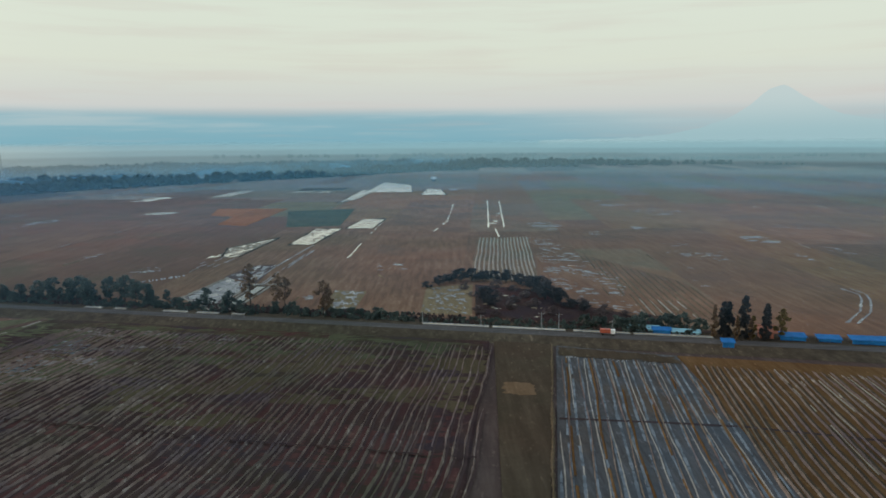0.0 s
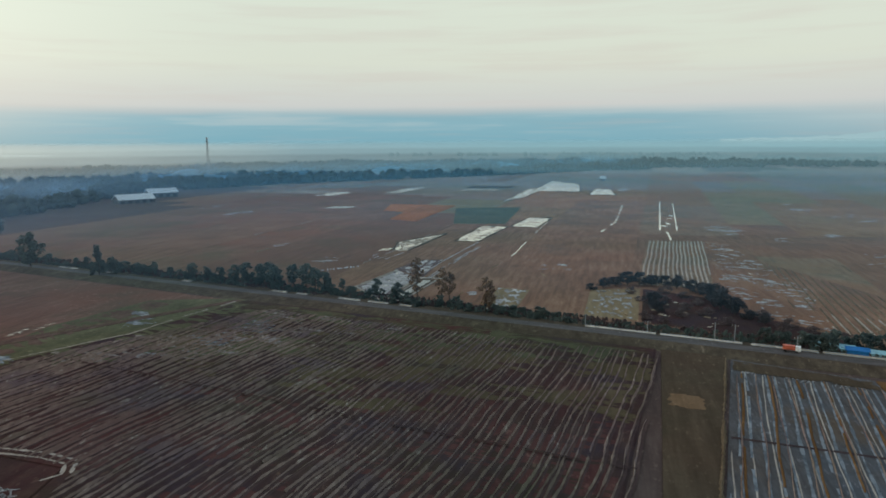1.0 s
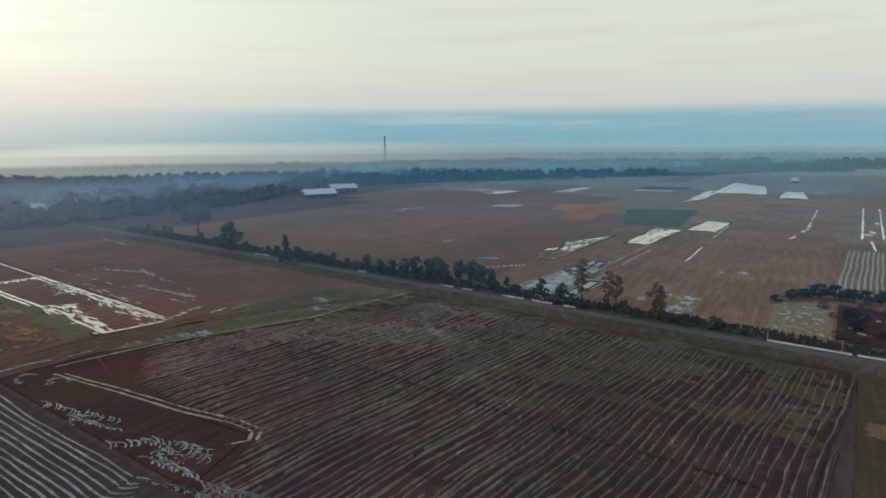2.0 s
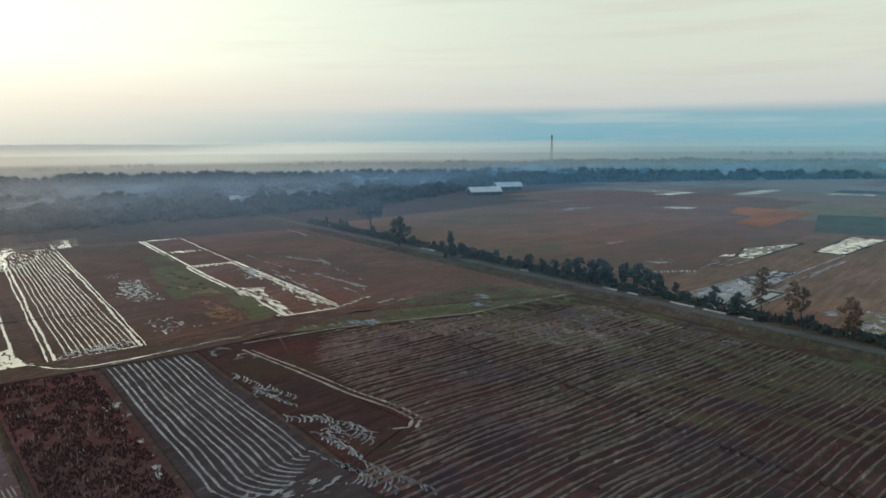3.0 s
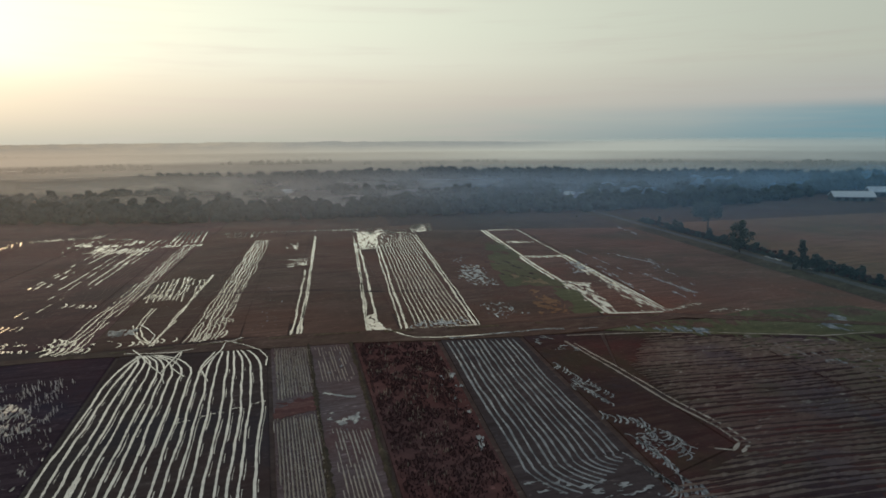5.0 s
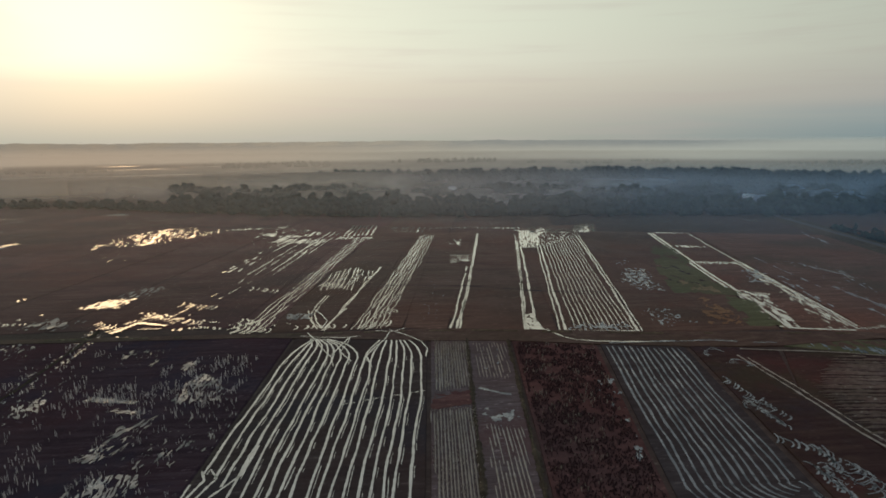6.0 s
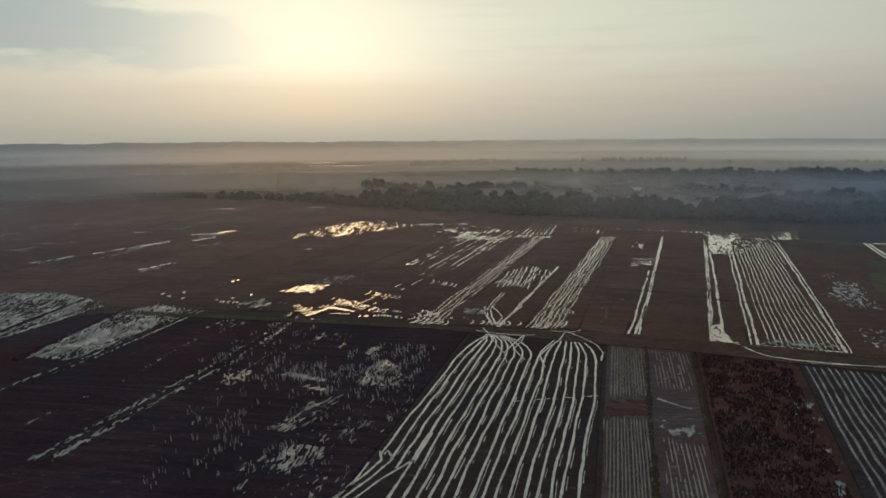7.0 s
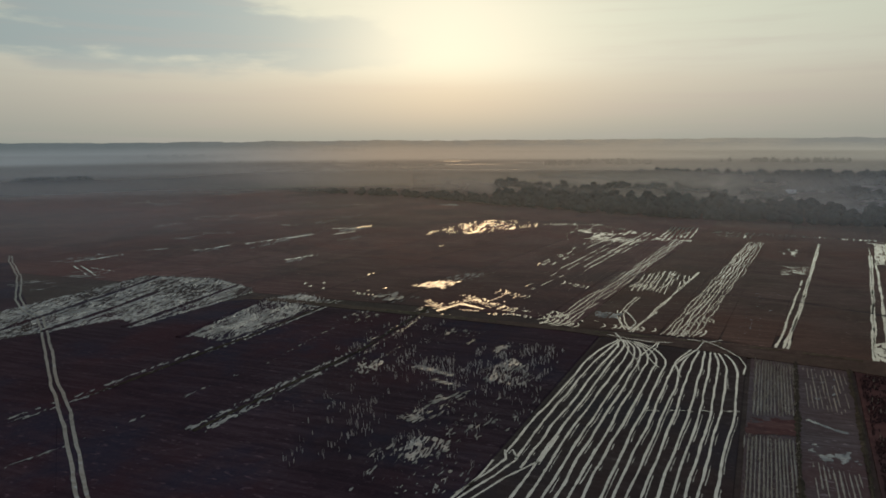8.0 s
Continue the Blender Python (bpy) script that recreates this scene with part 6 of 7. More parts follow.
sodden(WETL, WET_OUTLINE, 100, 0.56, "water_sheet", 1.6, 0.3, 900)
for pts in ([(-122, -172), (-141, -174.8), (-164, -178.4), (-196, -184)], [(-137, -143), (-162, -144.6), (-192, -146.5)], [(-126, -160), (-150, -162), (-176, -166)]):
    strip(WETL, pts, 1.7, PURPLE, "field_bank", 0.4, 0.4, uneven=0.3)
    ragged(WETL, [(px, py + 1.9) for px, py in pts], 1.4, WET_PALE, "pale_streak", 0.62, 100)
ragged(WETL, [(-139, -140.6), (-160, -138), (-185, -134.8)], 1.8, WET_PALE, "pale_streak", 0.66, 96)
strip(LOW, [(-134, -121.8), (-156, -123.6), (-181, -125.2)], 1.3, PURPLE, "field_bank", 0.35, 0.3, uneven=0.3)
ragged(LOW, [(-135, -119.8), (-156, -121.4), (-180, -123)], 1.2, WET_PALE, "pale_streak", 0.6, 98)
for off in (0.0, 1.7):
    strip(ground, [(-212, -283 + off), (-202, -270 + off), (-179 - off, -236), (-152 - off, -202), (-142 - off, -187), (-136 - off, -173), (-122 - off, -154), (-98 - off, -123),
                   (-86 - off, -106), (-76 - off, -93), (-66 - off, -80), (-50 - off, -59)], 0.6, STRAW_PALE, "wheel_rut", 0, 0.4, z=0.24, uneven=0.15)

# ---------------------------------------------------------------- trees
def crown_points(rng, h, r, base, clumps, shape):
    """Centres and radii of the leaf clumps of one crown."""
    got = []
    for k in range(clumps):
        f = (k + rng.random()) / clumps
        z = base + (h - base) * f
        if shape == "column":
            reach = r * (0.55 + 0.45 * math.sin(math.pi * min(1, 0.15 + 0.8 * f))) * (1 - 0.75 * f ** 3)
        elif shape == "cone":
            reach = r * (1.05 - f)
        elif shape == "flat":
            reach = r * math.sin(math.pi * (0.25 + 0.6 * f))
        else:
            reach = r * math.sin(math.pi * (0.12 + 0.80 * f))
        a = rng.random() * 2 * math.pi
        q = reach * math.sqrt(rng.random()) * 0.9
        got.append((q * math.cos(a), q * math.sin(a), z, r * rng.uniform(0.22, 0.42)))
    return got


def leaf_quads(rng, clumps, per, size):
    """Small leaf sprays scattered over the clumps, as vertices (n, 4, 3)."""
    nprng = np.random.default_rng(rng.randrange(10 ** 6))
    c = np.repeat(np.array(clumps), per, axis=0)
    n = len(c)
    d = nprng.normal(size=(n, 3))
    d /= np.linalg.norm(d, axis=1)[:, None]
    at = c[:, :3] + d * c[:, 3:4] * (nprng.random((n, 1)) ** 0.4) * np.array([1, 1, 0.75])
    u = nprng.normal(size=(n, 3))
    u /= np.linalg.norm(u, axis=1)[:, None]
    v = np.cross(u, nprng.normal(size=(n, 3)))
    v /= np.linalg.norm(v, axis=1)[:, None]
    s = size * nprng.uniform(0.6, 1.35, (n, 1))
    u, v = u * s, v * s * 0.7
    return np.stack([at - u, at - v * 0.6, at + u, at + v], axis=1)


def trunk_mesh(rng, h, r, base, girth, clumps):
    bm = bmesh.new()
    top = Vector((rng.uniform(-0.3, 0.3), rng.uniform(-0.3, 0.3), base + (h - base) * 0.55))
    mid = Vector((rng.uniform(-0.2, 0.2), rng.uniform(-0.2, 0.2), base))
    rod(bm, (0, 0, -0.2), mid, girth, girth * 0.7, 7)
    rod(bm, mid, top, girth * 0.7, girth * 0.25, 6)
    for c in rng.sample(clumps, min(7, len(clumps))):
        start = mid.lerp(top, rng.uniform(0.0, 0.8))
        rod(bm, start, (c[0] * 0.85, c[1] * 0.85, c[2]), girth * 0.3, girth * 0.08, 4)
    return bm


KINDS = {}


def lumpy_crown(rng, h, r, base, lumps, detail, per, size):
    """A broad crown of a few leafy masses: their surfaces as triangles, and leaf sprays as quads that fray the outline."""
    bm = bmesh.new()
    bmesh.ops.create_icosphere(bm, subdivisions=detail, radius=1.0)
    ball = np.array([v.co[:] for v in bm.verts])
    sides = np.array([[v.index for v in f.verts] for f in bm.faces])
    bm.free()
    verts, faces, sprays = [], [], []
    for k in range(lumps):
        f = (k + 0.5) / lumps
        rad = r * rng.uniform(0.38, 0.58) * (1.12 - 0.45 * f)
        a = k * 2.4 + rng.uniform(-0.6, 0.6)
        out = r * (0.62 - 0.50 * f) * rng.uniform(0.7, 1.15)
        c = np.array([out * math.cos(a), out * math.sin(a), base + rad * 0.7 + (h - base - rad * 1.6) * f])
        uneven = np.array([1 + 0.55 * noise.noise(Vector(v * 1.7 + k * 3.1 + rng.random())) for v in ball])
        faces.append(sides + sum(len(v) for v in verts))
        verts.append(ball * uneven[:, None] * rad * np.array([1, 1, 0.82]) + c)
        sprays.append((*c, rad * 1.1))
    return (np.concatenate(verts), np.concatenate(faces)), leaf_quads(rng, sprays, per, size)


def fill_mesh(mesh, tri_v, tri_f, quads):
    """Triangles and loose quads put into one mesh."""
    n3, n4 = len(tri_f), len(quads)
    verts = np.concatenate([tri_v, quads.reshape(-1, 3)])
    mesh.vertices.add(len(verts))
    mesh.vertices.foreach_set("co", verts.astype(np.float32).ravel())
    loops = np.concatenate([tri_f.ravel(), len(tri_v) + np.arange(4 * n4)]).astype(np.int32)
    mesh.loops.add(len(loops))
    mesh.loops.foreach_set("vertex_index", loops)
    mesh.polygons.add(n3 + n4)
    mesh.polygons.foreach_set("loop_start", np.concatenate([np.arange(n3) * 3, 3 * n3 + np.arange(n4) * 4]).astype(np.int32))
    mesh.update()
    mesh.validate()


def kind_of_wood_tree(key, seed):
    rng = random.Random(seed)
    (lv, lf), quads = lumpy_crown(rng, 12, 6.8, 0.3, 9, 2, 14, 0.7)
    crown, trunk = bpy.data.meshes.new("crown"), bpy.data.meshes.new("trunk")
    fill_mesh(crown, lv, lf, quads)
    crown.materials.append(LEAF_FAR)
    bm = trunk_mesh(rng, 13, 5.6, 1.0, 0.3, [(*p, 1.0) for p in lv[::60]])
    bm.to_mesh(trunk)
    bm.free()
    trunk.materials.append(BARK)
    KINDS[key] = (trunk, crown)


def kind_of_tree(key, seed, h, r, base, clumps, per, size, shape, mat, girth):
    rng = random.Random(seed)
    cl = crown_points(rng, h, r, base, clumps, shape)
    quads = leaf_quads(rng, cl, per, size)
    crown = bpy.data.meshes.new("crown")
    crown.from_pydata(quads.reshape(-1, 3).tolist(), [], [(4 * k, 4 * k + 1, 4 * k + 2, 4 * k + 3) for k in range(len(quads))])
    crown.materials.append(mat)
    trunk = bpy.data.meshes.new("trunk")
    bm = trunk_mesh(rng, h, r, base, girth, cl)
    bm.to_mesh(trunk)
    bm.free()
    trunk.materials.append(BARK)
    KINDS[key] = (trunk, crown)


def plant(key, x, y, grow, label, name="tree", category="tree", group="", z=0.0, tall=1.0):
    ob = new(name)
    ob.matrix_basis = pose(x, y, z, 0, 0, random.uniform(0, 360)) @ Matrix.Diagonal((grow, grow, grow * tall, 1))
    for part_name, mesh in zip(("trunk", "crown"), KINDS[key]):
        child = new(part_name, mesh)
        child.parent = ob
    return tagged(ob, label, category, group)


for k in range(4):
    kind_of_tree(f"round{k}", 20 + k, 10, 4.2, 2.0, 26, 60, 0.42, "round", LEAF, 0.28)
    kind_of_tree(f"bush{k}", 40 + k, 3.6, 2.3, 0.3, 14, 55, 0.30, "round", LEAF, 0.10)
    kind_of_wood_tree(f"wood{k}", 60 + k)
for k in range(2):
    kind_of_tree(f"poplar{k}", 80 + k, 10, 1.5, 0.6, 44, 60, 0.34, "column", LEAF_BLACK, 0.18)
    kind_of_tree(f"black{k}", 84 + k, 7, 4.0, 1.8, 26, 60, 0.36, "flat", LEAF_BLACK, 0.25)
    kind_of_tree(f"dim{k}", 186 + k, 7, 5.0, 0.6, 24, 50, 0.36, "round", LEAF_DIM, 0.22)
    kind_of_tree(f"brown{k}", 88 + k, 11, 2.5, 2.6, 26, 60, 0.24, "round", LEAF_BROWN, 0.20)
kind_of_tree("cone", 91, 11, 3.0, 1.0, 30, 60, 0.36, "cone", LEAF, 0.22)
kind_of_tree("brown_column", 92, 9.5, 1.15, 0.4, 34, 50, 0.28, "column", LEAF_BROWN, 0.14)
kind_of_tree("yellow", 93, 7.5, 1.8, 1.2, 20, 50, 0.28, "round", LEAF_YELLOW, 0.14)
kind_of_tree("yellow_column", 94, 6.0, 1.1, 0.6, 20, 50, 0.26, "column", LEAF_YELLOW, 0.12)
kind_of_tree("umbrella", 95, 11, 6.5, 6.0, 34, 60, 0.42, "flat", LEAF, 0.35)

# roadside growth, beyond the road
random.seed(21)
for px, h in ((-131, 7), (-126, 8.2), (-121, 7.4), (-117, 8.6), (-112, 8.0), (-107, 8.4), (-102, 8.8), (-97, 8.0), (-93, 7.2), (-136, 6.0), (-143, 5.5), (-150, 6.2)):
    plant(f"round{random.randrange(4)}", px, road_y(px) + random.uniform(10, 16), h / 11.5, "dense dark green roadside tree", group="roadside trees")
px = -345.0
while px < -18:
    dense = 0.42 if px < -88 else 0.5
    if random.random() < dense:
        grow = random.uniform(0.5, 1.25) if px < -60 else random.uniform(0.45, 0.95)
        plant(f"bush{random.randrange(4)}", px, road_y(px) + random.uniform(8, 17), grow, "low dark green bush beside the road", "bush", "bush", "roadside bushes",
              tall=random.uniform(0.55, 0.95))
    px += random.uniform(1.6, 3.6)
px = -345.0
while px < 66:
    if not -8 < px < 36:
        plant(f"bush{random.randrange(4)}", px, road_y(px) + random.uniform(6.5, 14), random.uniform(0.25, 0.75), "low dark green bush beside the road", "bush", "bush", "roadside bushes",
              tall=random.uniform(0.6, 1.0))
    px += random.uniform(1.3, 3.8)
for px in (-330, -312, -268, -252, -240, -205, -172, -160, -88, -80, -74, -66):
    plant(f"round{random.randrange(4)}", px, road_y(px) + random.uniform(9, 18), random.uniform(0.34, 0.54), "small dark green roadside tree", group="roadside trees")
VERGE = [(-345, 174 + 0.205 * 345 + 7), (66, 174 - 0.205 * 66 + 7), (66, 174 - 0.205 * 66 + 12), (-20, 194), (-345, 174 + 0.205 * 345 + 17)]
tufts("tangled dark undergrowth along the road", VERGE, 1800, LEAF, 0.9, 1.3, 0.58, 0.0, 431, 5.0, 3.0, 78, "undergrowth")
tufts("dry brown brush along the road", VERGE, 1800, LEAF_DIM, 0.9, 1.1, 0.55, 0.0, 432, 5.0, 3.0, 78, "brush")
plant("umbrella", -283, 252, 1.45, "wide umbrella-shaped dark tree standing in a field")
plant("round1", -226, 219, 1.25, "slim tall dark roadside tree", tall=1.1)
plant("cone", -187, 211, 1.05, "conical dark roadside tree")
plant("round2", -182, 213, 0.7, "small dark green roadside tree", group="roadside trees")
plant("brown0", -59, 201, 1.15, "thin tree with dry brown leaves", tall=1.05)
plant("brown1", -51, 201, 0.95, "thin tree with dry brown leaves")
plant("brown1", -49, 203, 0.8, "thin tree with dry brown leaves")
plant("brown0", -35, 190, 0.95, "thin tree with yellow-brown leaves")
plant("brown1", -34, 191, 0.75, "thin tree with yellow-brown leaves")
for px, py, grow in ((-6, 226, 0.5), (-2, 231, 0.65), (2, 235, 0.75), (6, 237, 0.8), (10, 238, 0.85), (14, 238, 0.8), (18, 237, 0.7), (22, 235, 0.7), (26, 232, 0.75), (29, 228, 0.8),
                     (30, 221, 0.8), (31, 214, 1.0), (32, 208, 0.95), (35, 202, 0.8), (38, 198, 0.6), (41, 193, 0.55), (13, 207, 0.75), (14, 200, 0.7)):
    plant(f"black{random.randrange(2)}", px, py, grow, "blackish spreading tree around a damp plot", group="trees round the damp plot", tall=random.uniform(0.6, 0.9))
for px, py, grow in ((18, 227, 0.5), (23, 222, 0.5), (7, 224, 0.45), (17, 214, 0.4), (20, 197, 0.45), (22, 206, 0.5), (26, 212, 0.45), (27, 200, 0.5), (9, 214, 0.35),
                     (36, 208, 0.5), (42, 200, 0.5), (47, 192, 0.5), (52, 188, 0.45), (44, 186, 0.5), (10, 192, 0.45), (15, 190, 0.4), (31, 190, 0.5), (58, 184, 0.4)):
    plant(f"dim{random.randrange(2)}", px, py, grow, "low brownish tree over a damp dark plot", group="trees round the damp plot", tall=random.uniform(0.5, 0.8))
for px in np.arange(38, 68, 2.6):
    plant(f"bush{random.randrange(4)}", px, road_y(px) + random.uniform(9, 16), random.uniform(0.6, 1.15), "low dark green bush beside the road", "bush", "bush", "roadside bushes")
for key, px, py, grow, label in (("brown_column", 68.5, 166, 0.9, "columnar tree with dry brown leaves"), ("poplar0", 71.0, 166.5, 0.92, "dark columnar poplar by the road"),
                                 ("poplar1", 72.6, 167, 0.90, "dark columnar poplar by the road"), ("brown_column", 72.2, 161.5, 0.72, "columnar tree with dry brown leaves"),
                                 ("poplar0", 75.2, 164, 1.12, "dark columnar poplar by the road"), ("yellow_column", 77.5, 164.5, 1.0, "small yellow-leaved roadside tree"),
                                 ("brown_column", 76.3, 163, 0.6, "columnar tree with dry brown leaves"), ("poplar1", 80.0, 162.5, 0.95, "dark columnar poplar by the road"),
                                 ("yellow", 84.2, 163.5, 1.05, "small yellow-leaved roadside tree"), ("bush1", 50, 171, 1.1, "dark green bush beside the road")):
    plant(key, px, py, grow, label, group="roadside trees")


# ---------------------------------------------------------------- woods
WOOD_FRONT = [(-508, -142), (-496, -128), (-470, -82), (-445, -10), (-432, 65), (-425, 130), (-415, 200), (-402, 268), (-398, 372), (-412, 440), (-442, 510), (-458, 600), (-395, 700),
              (-300, 810), (-160, 960), (-20, 1120), (60, 1190)]
FOREST = WOOD_FRONT + [(90, 1330), (-200, 1400), (-600, 1250), (-880, 900), (-950, 500), (-930, 150), (-880, -130), (-760, -200), (-600, -168)]
HOUSES = [(-705, 250, 20, 9, 60), (-690, 268, 9, 7, 60), (-12, 850, 8, 6, 10), (-322, 905, 10, 8, 20), (-496, 845, 12, 8, 40), (-316, 890, 9, 7, 20), (-505, 300, 10, 7, 70),
          (-640, 80, 12, 8, 80)]
random.seed(33)
front = np.array(WOOD_FRONT, float)
run = 0.0
for a, b in zip(front, front[1:]):
    length = np.hypot(*(b - a))
    while run < length:
        q = a + (b - a) * run / length + np.array([random.uniform(-9, 3), random.uniform(-3, 3)])
        plant(f"wood{random.randrange(4)}", q[0], q[1], random.uniform(0.55, 1.12), "dense dark tree at the edge of the woods", group="trees at the wood edge")
        run += random.uniform(5.5, 10.5)
    run -= length


def woodland(name, spots, label, seed, fine=True, mat=LEAF_FAR):
    """Many trees of a far wood in one mesh: lumpy crowns with leaf sprays breaking their outlines, over short trunks."""
    rng = random.Random(seed)
    forms = [lumpy_crown(rng, 12.5, 7.6, 0.4, 8 if fine else 7, 2 if fine else 1, 11 if fine else 5, 0.8 if fine else 1.4) for _ in range(9)]
    tri_v, tri_f, quad_v, count = [], [], [], 0
    for x, y, grow in spots:
        (lv, lf), q = rng.choice(forms)
        a = rng.uniform(0, 2 * math.pi)
        wide = grow * rng.uniform(0.85, 1.2)
        m = np.array([[math.cos(a), -math.sin(a), 0], [math.sin(a), math.cos(a), 0], [0, 0, 1]]) * np.array([[wide], [wide], [grow]])
        at = np.array([x, y, 0])
        tri_v.append(lv @ m.T + at)
        tri_f.append(lf + count)
        count += len(lv)
        quad_v.append(q @ m.T + at)
        s = 0.3 * grow
        quad_v.append(np.array([[[-s, 0, -0.2], [s, 0, -0.2], [s * 0.6, 0, 6 * grow], [-s * 0.6, 0, 6 * grow]], [[0, -s, -0.2], [0, s, -0.2], [0, s * 0.6, 6 * grow], [0, -s * 0.6, 6 * grow]]]) + at)
    mesh = bpy.data.meshes.new(name)
    fill_mesh(mesh, np.concatenate(tri_v), np.concatenate(tri_f), np.concatenate(quad_v))
    mesh.materials.append(mat)
    return tagged(new(name, mesh), label, "woods", "", "stuff")


rng = random.Random(5)
near_spots, far_spots = [], []
y = -260.0
while y < 1420:
    x = -960.0
    while x < 110:
        px, py = x + rng.uniform(-5, 5), y + rng.uniform(-5, 5)
        x += 13
        if not inside(FOREST, px, py):
            continue
        clear = noise.noise(Vector((px / 90, py / 90, 2.2)))
        if clear > 0.55 or any(math.hypot(px - hx, py - hy) < 16 or (0 < (hx - px) * hx / 700 + (hy - py) * hy / 700 < 60 and abs(px * hy - py * hx) / math.hypot(hx, hy) < 9)
                               for hx, hy, *_ in HOUSES):
            continue
        grow = 0.82 + 0.45 * noise.noise(Vector((px / 60, py / 60, 9.1))) + rng.uniform(-0.22, 0.30)
        d = math.hypot(px, py)
        front_row = d < 720 and not inside(FOREST, px * (1 - 34 / d), py * (1 - 34 / d))
        (near_spots if front_row else far_spots).append((px, py, grow))
    y += 13
woodland("woodland", near_spots, "wide belt of dense dark trees beyond the fields", 71)
woodland("woodland", far_spots, "hazy depth of the tree belt", 72, False)
def front_at(s, back):
    """A point along the edge of the woods (0 to 1), moved away from the eye."""
    front = np.array([(-640, -500), (-575, -320), (-545, -215)] + WOOD_FRONT, float)
    lengths = np.hypot(*np.diff(front, axis=0).T)
    run = np.concatenate([[0], np.cumsum(lengths)]) / lengths.sum()
    c = np.array([np.interp(s, run, front[:, 0]), np.interp(s, run, front[:, 1])])
    return tuple(c * (1 + back / np.hypot(*c)))


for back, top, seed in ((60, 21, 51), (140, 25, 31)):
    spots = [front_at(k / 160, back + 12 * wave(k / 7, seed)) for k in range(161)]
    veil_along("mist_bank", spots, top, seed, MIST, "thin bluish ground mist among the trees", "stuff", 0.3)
hedge = []
for a, b, tall in (((-490, -125), (-535, -200), 0.62), ((-535, -200), (-560, -300), 0.55), ((-560, -300), (-620, -480), 0.42), ((-620, -480), (-700, -640), 0.25)):
    count = int(math.hypot(b[0] - a[0], b[1] - a[1]) / 3)
    for k in range(count):
        if noise.noise(Vector((k / 9, a[0], 0))) > -0.32:
            hedge.append((a[0] + (b[0] - a[0]) * k / count + rng.uniform(-5, 5), a[1] + (b[1] - a[1]) * k / count, tall * rng.uniform(0.6, 1.25)))
for k in range(70):
    hedge.append((rng.uniform(-640, -585), rng.uniform(-770, -690), rng.uniform(0.45, 0.75)))
woodland("hedge_trees", hedge, "low dark line of field trees", 73, False)
line = []
for a, b, tall, step in (((60, 1260), (330, 1430), 1.05, 3), ((90, 1290), (340, 1440), 1.0, 3), ((330, 1425), (560, 1340), 0.95, 3), ((560, 1340), (680, 1290), 0.5, 4), ((420, 1650), (900, 1700), 0.9, 5), ((980, 1900), (1300, 1950), 0.9, 7), ((1080, 1750), (1150, 1740), 0.7, 6),
                         ((-700, 2100), (300, 2150), 1.2, 8), ((-1130, 830), (-1090, 900), 0.9, 5), ((-1190, 740), (-1140, 810), 0.6, 6), ((-1400, 560), (-1350, 640), 0.7, 6),
                         ((-1900, -300), (-1700, 300), 1.1, 6), ((-2300, -900), (-2100, -100), 1.2, 7), ((-2500, -1600), (-2400, -900), 1.3, 9), ((-1500, -340), (-1480, -120), 0.8, 6),
                         ((-1500, -1500), (-1750, -900), 1.2, 6), ((-1250, -1000), (-1380, -760), 0.9, 5), ((-1700, -800), (-1850, -420), 1.1, 6), ((-1150, -560), (-1200, -420), 0.6, 6),
                         ((-1280, -260), (-1330, -60), 1.0, 5), ((-1500, 60), (-1460, 300), 1.0, 5), ((-1350, 330), (-1290, 480), 0.8, 6)):
    count = int(math.hypot(b[0] - a[0], b[1] - a[1]) / step)
    for k in range(count):
        if noise.noise(Vector((k / 14, a[0] * 0.1, 4))) > -0.12:
            line.append((a[0] + (b[0] - a[0]) * k / count + rng.uniform(-9, 9), a[1] + (b[1] - a[1]) * k / count + rng.uniform(-9, 9), tall * rng.uniform(0.5, 0.95)))
for deep in (0, 70, 150, 240, 340, 460):
    for k in range(70):
        az = 4.5 - (23 - deep * 0.012) * (k + rng.random()) / 70
        if noise.noise(Vector((az / 2.2, deep / 120, 7))) > -0.15:
            q = heading(az) * (1320 + deep + 60 * math.sin(az / 4) + rng.uniform(-25, 25))
            line.append((q[0], q[1], rng.uniform(0.75, 1.35) * (1 - 0.5 * max(0, -az - 12) / 8)))
woodland("far_treeline", line, "distant tree lines fading in the haze", 74, False)


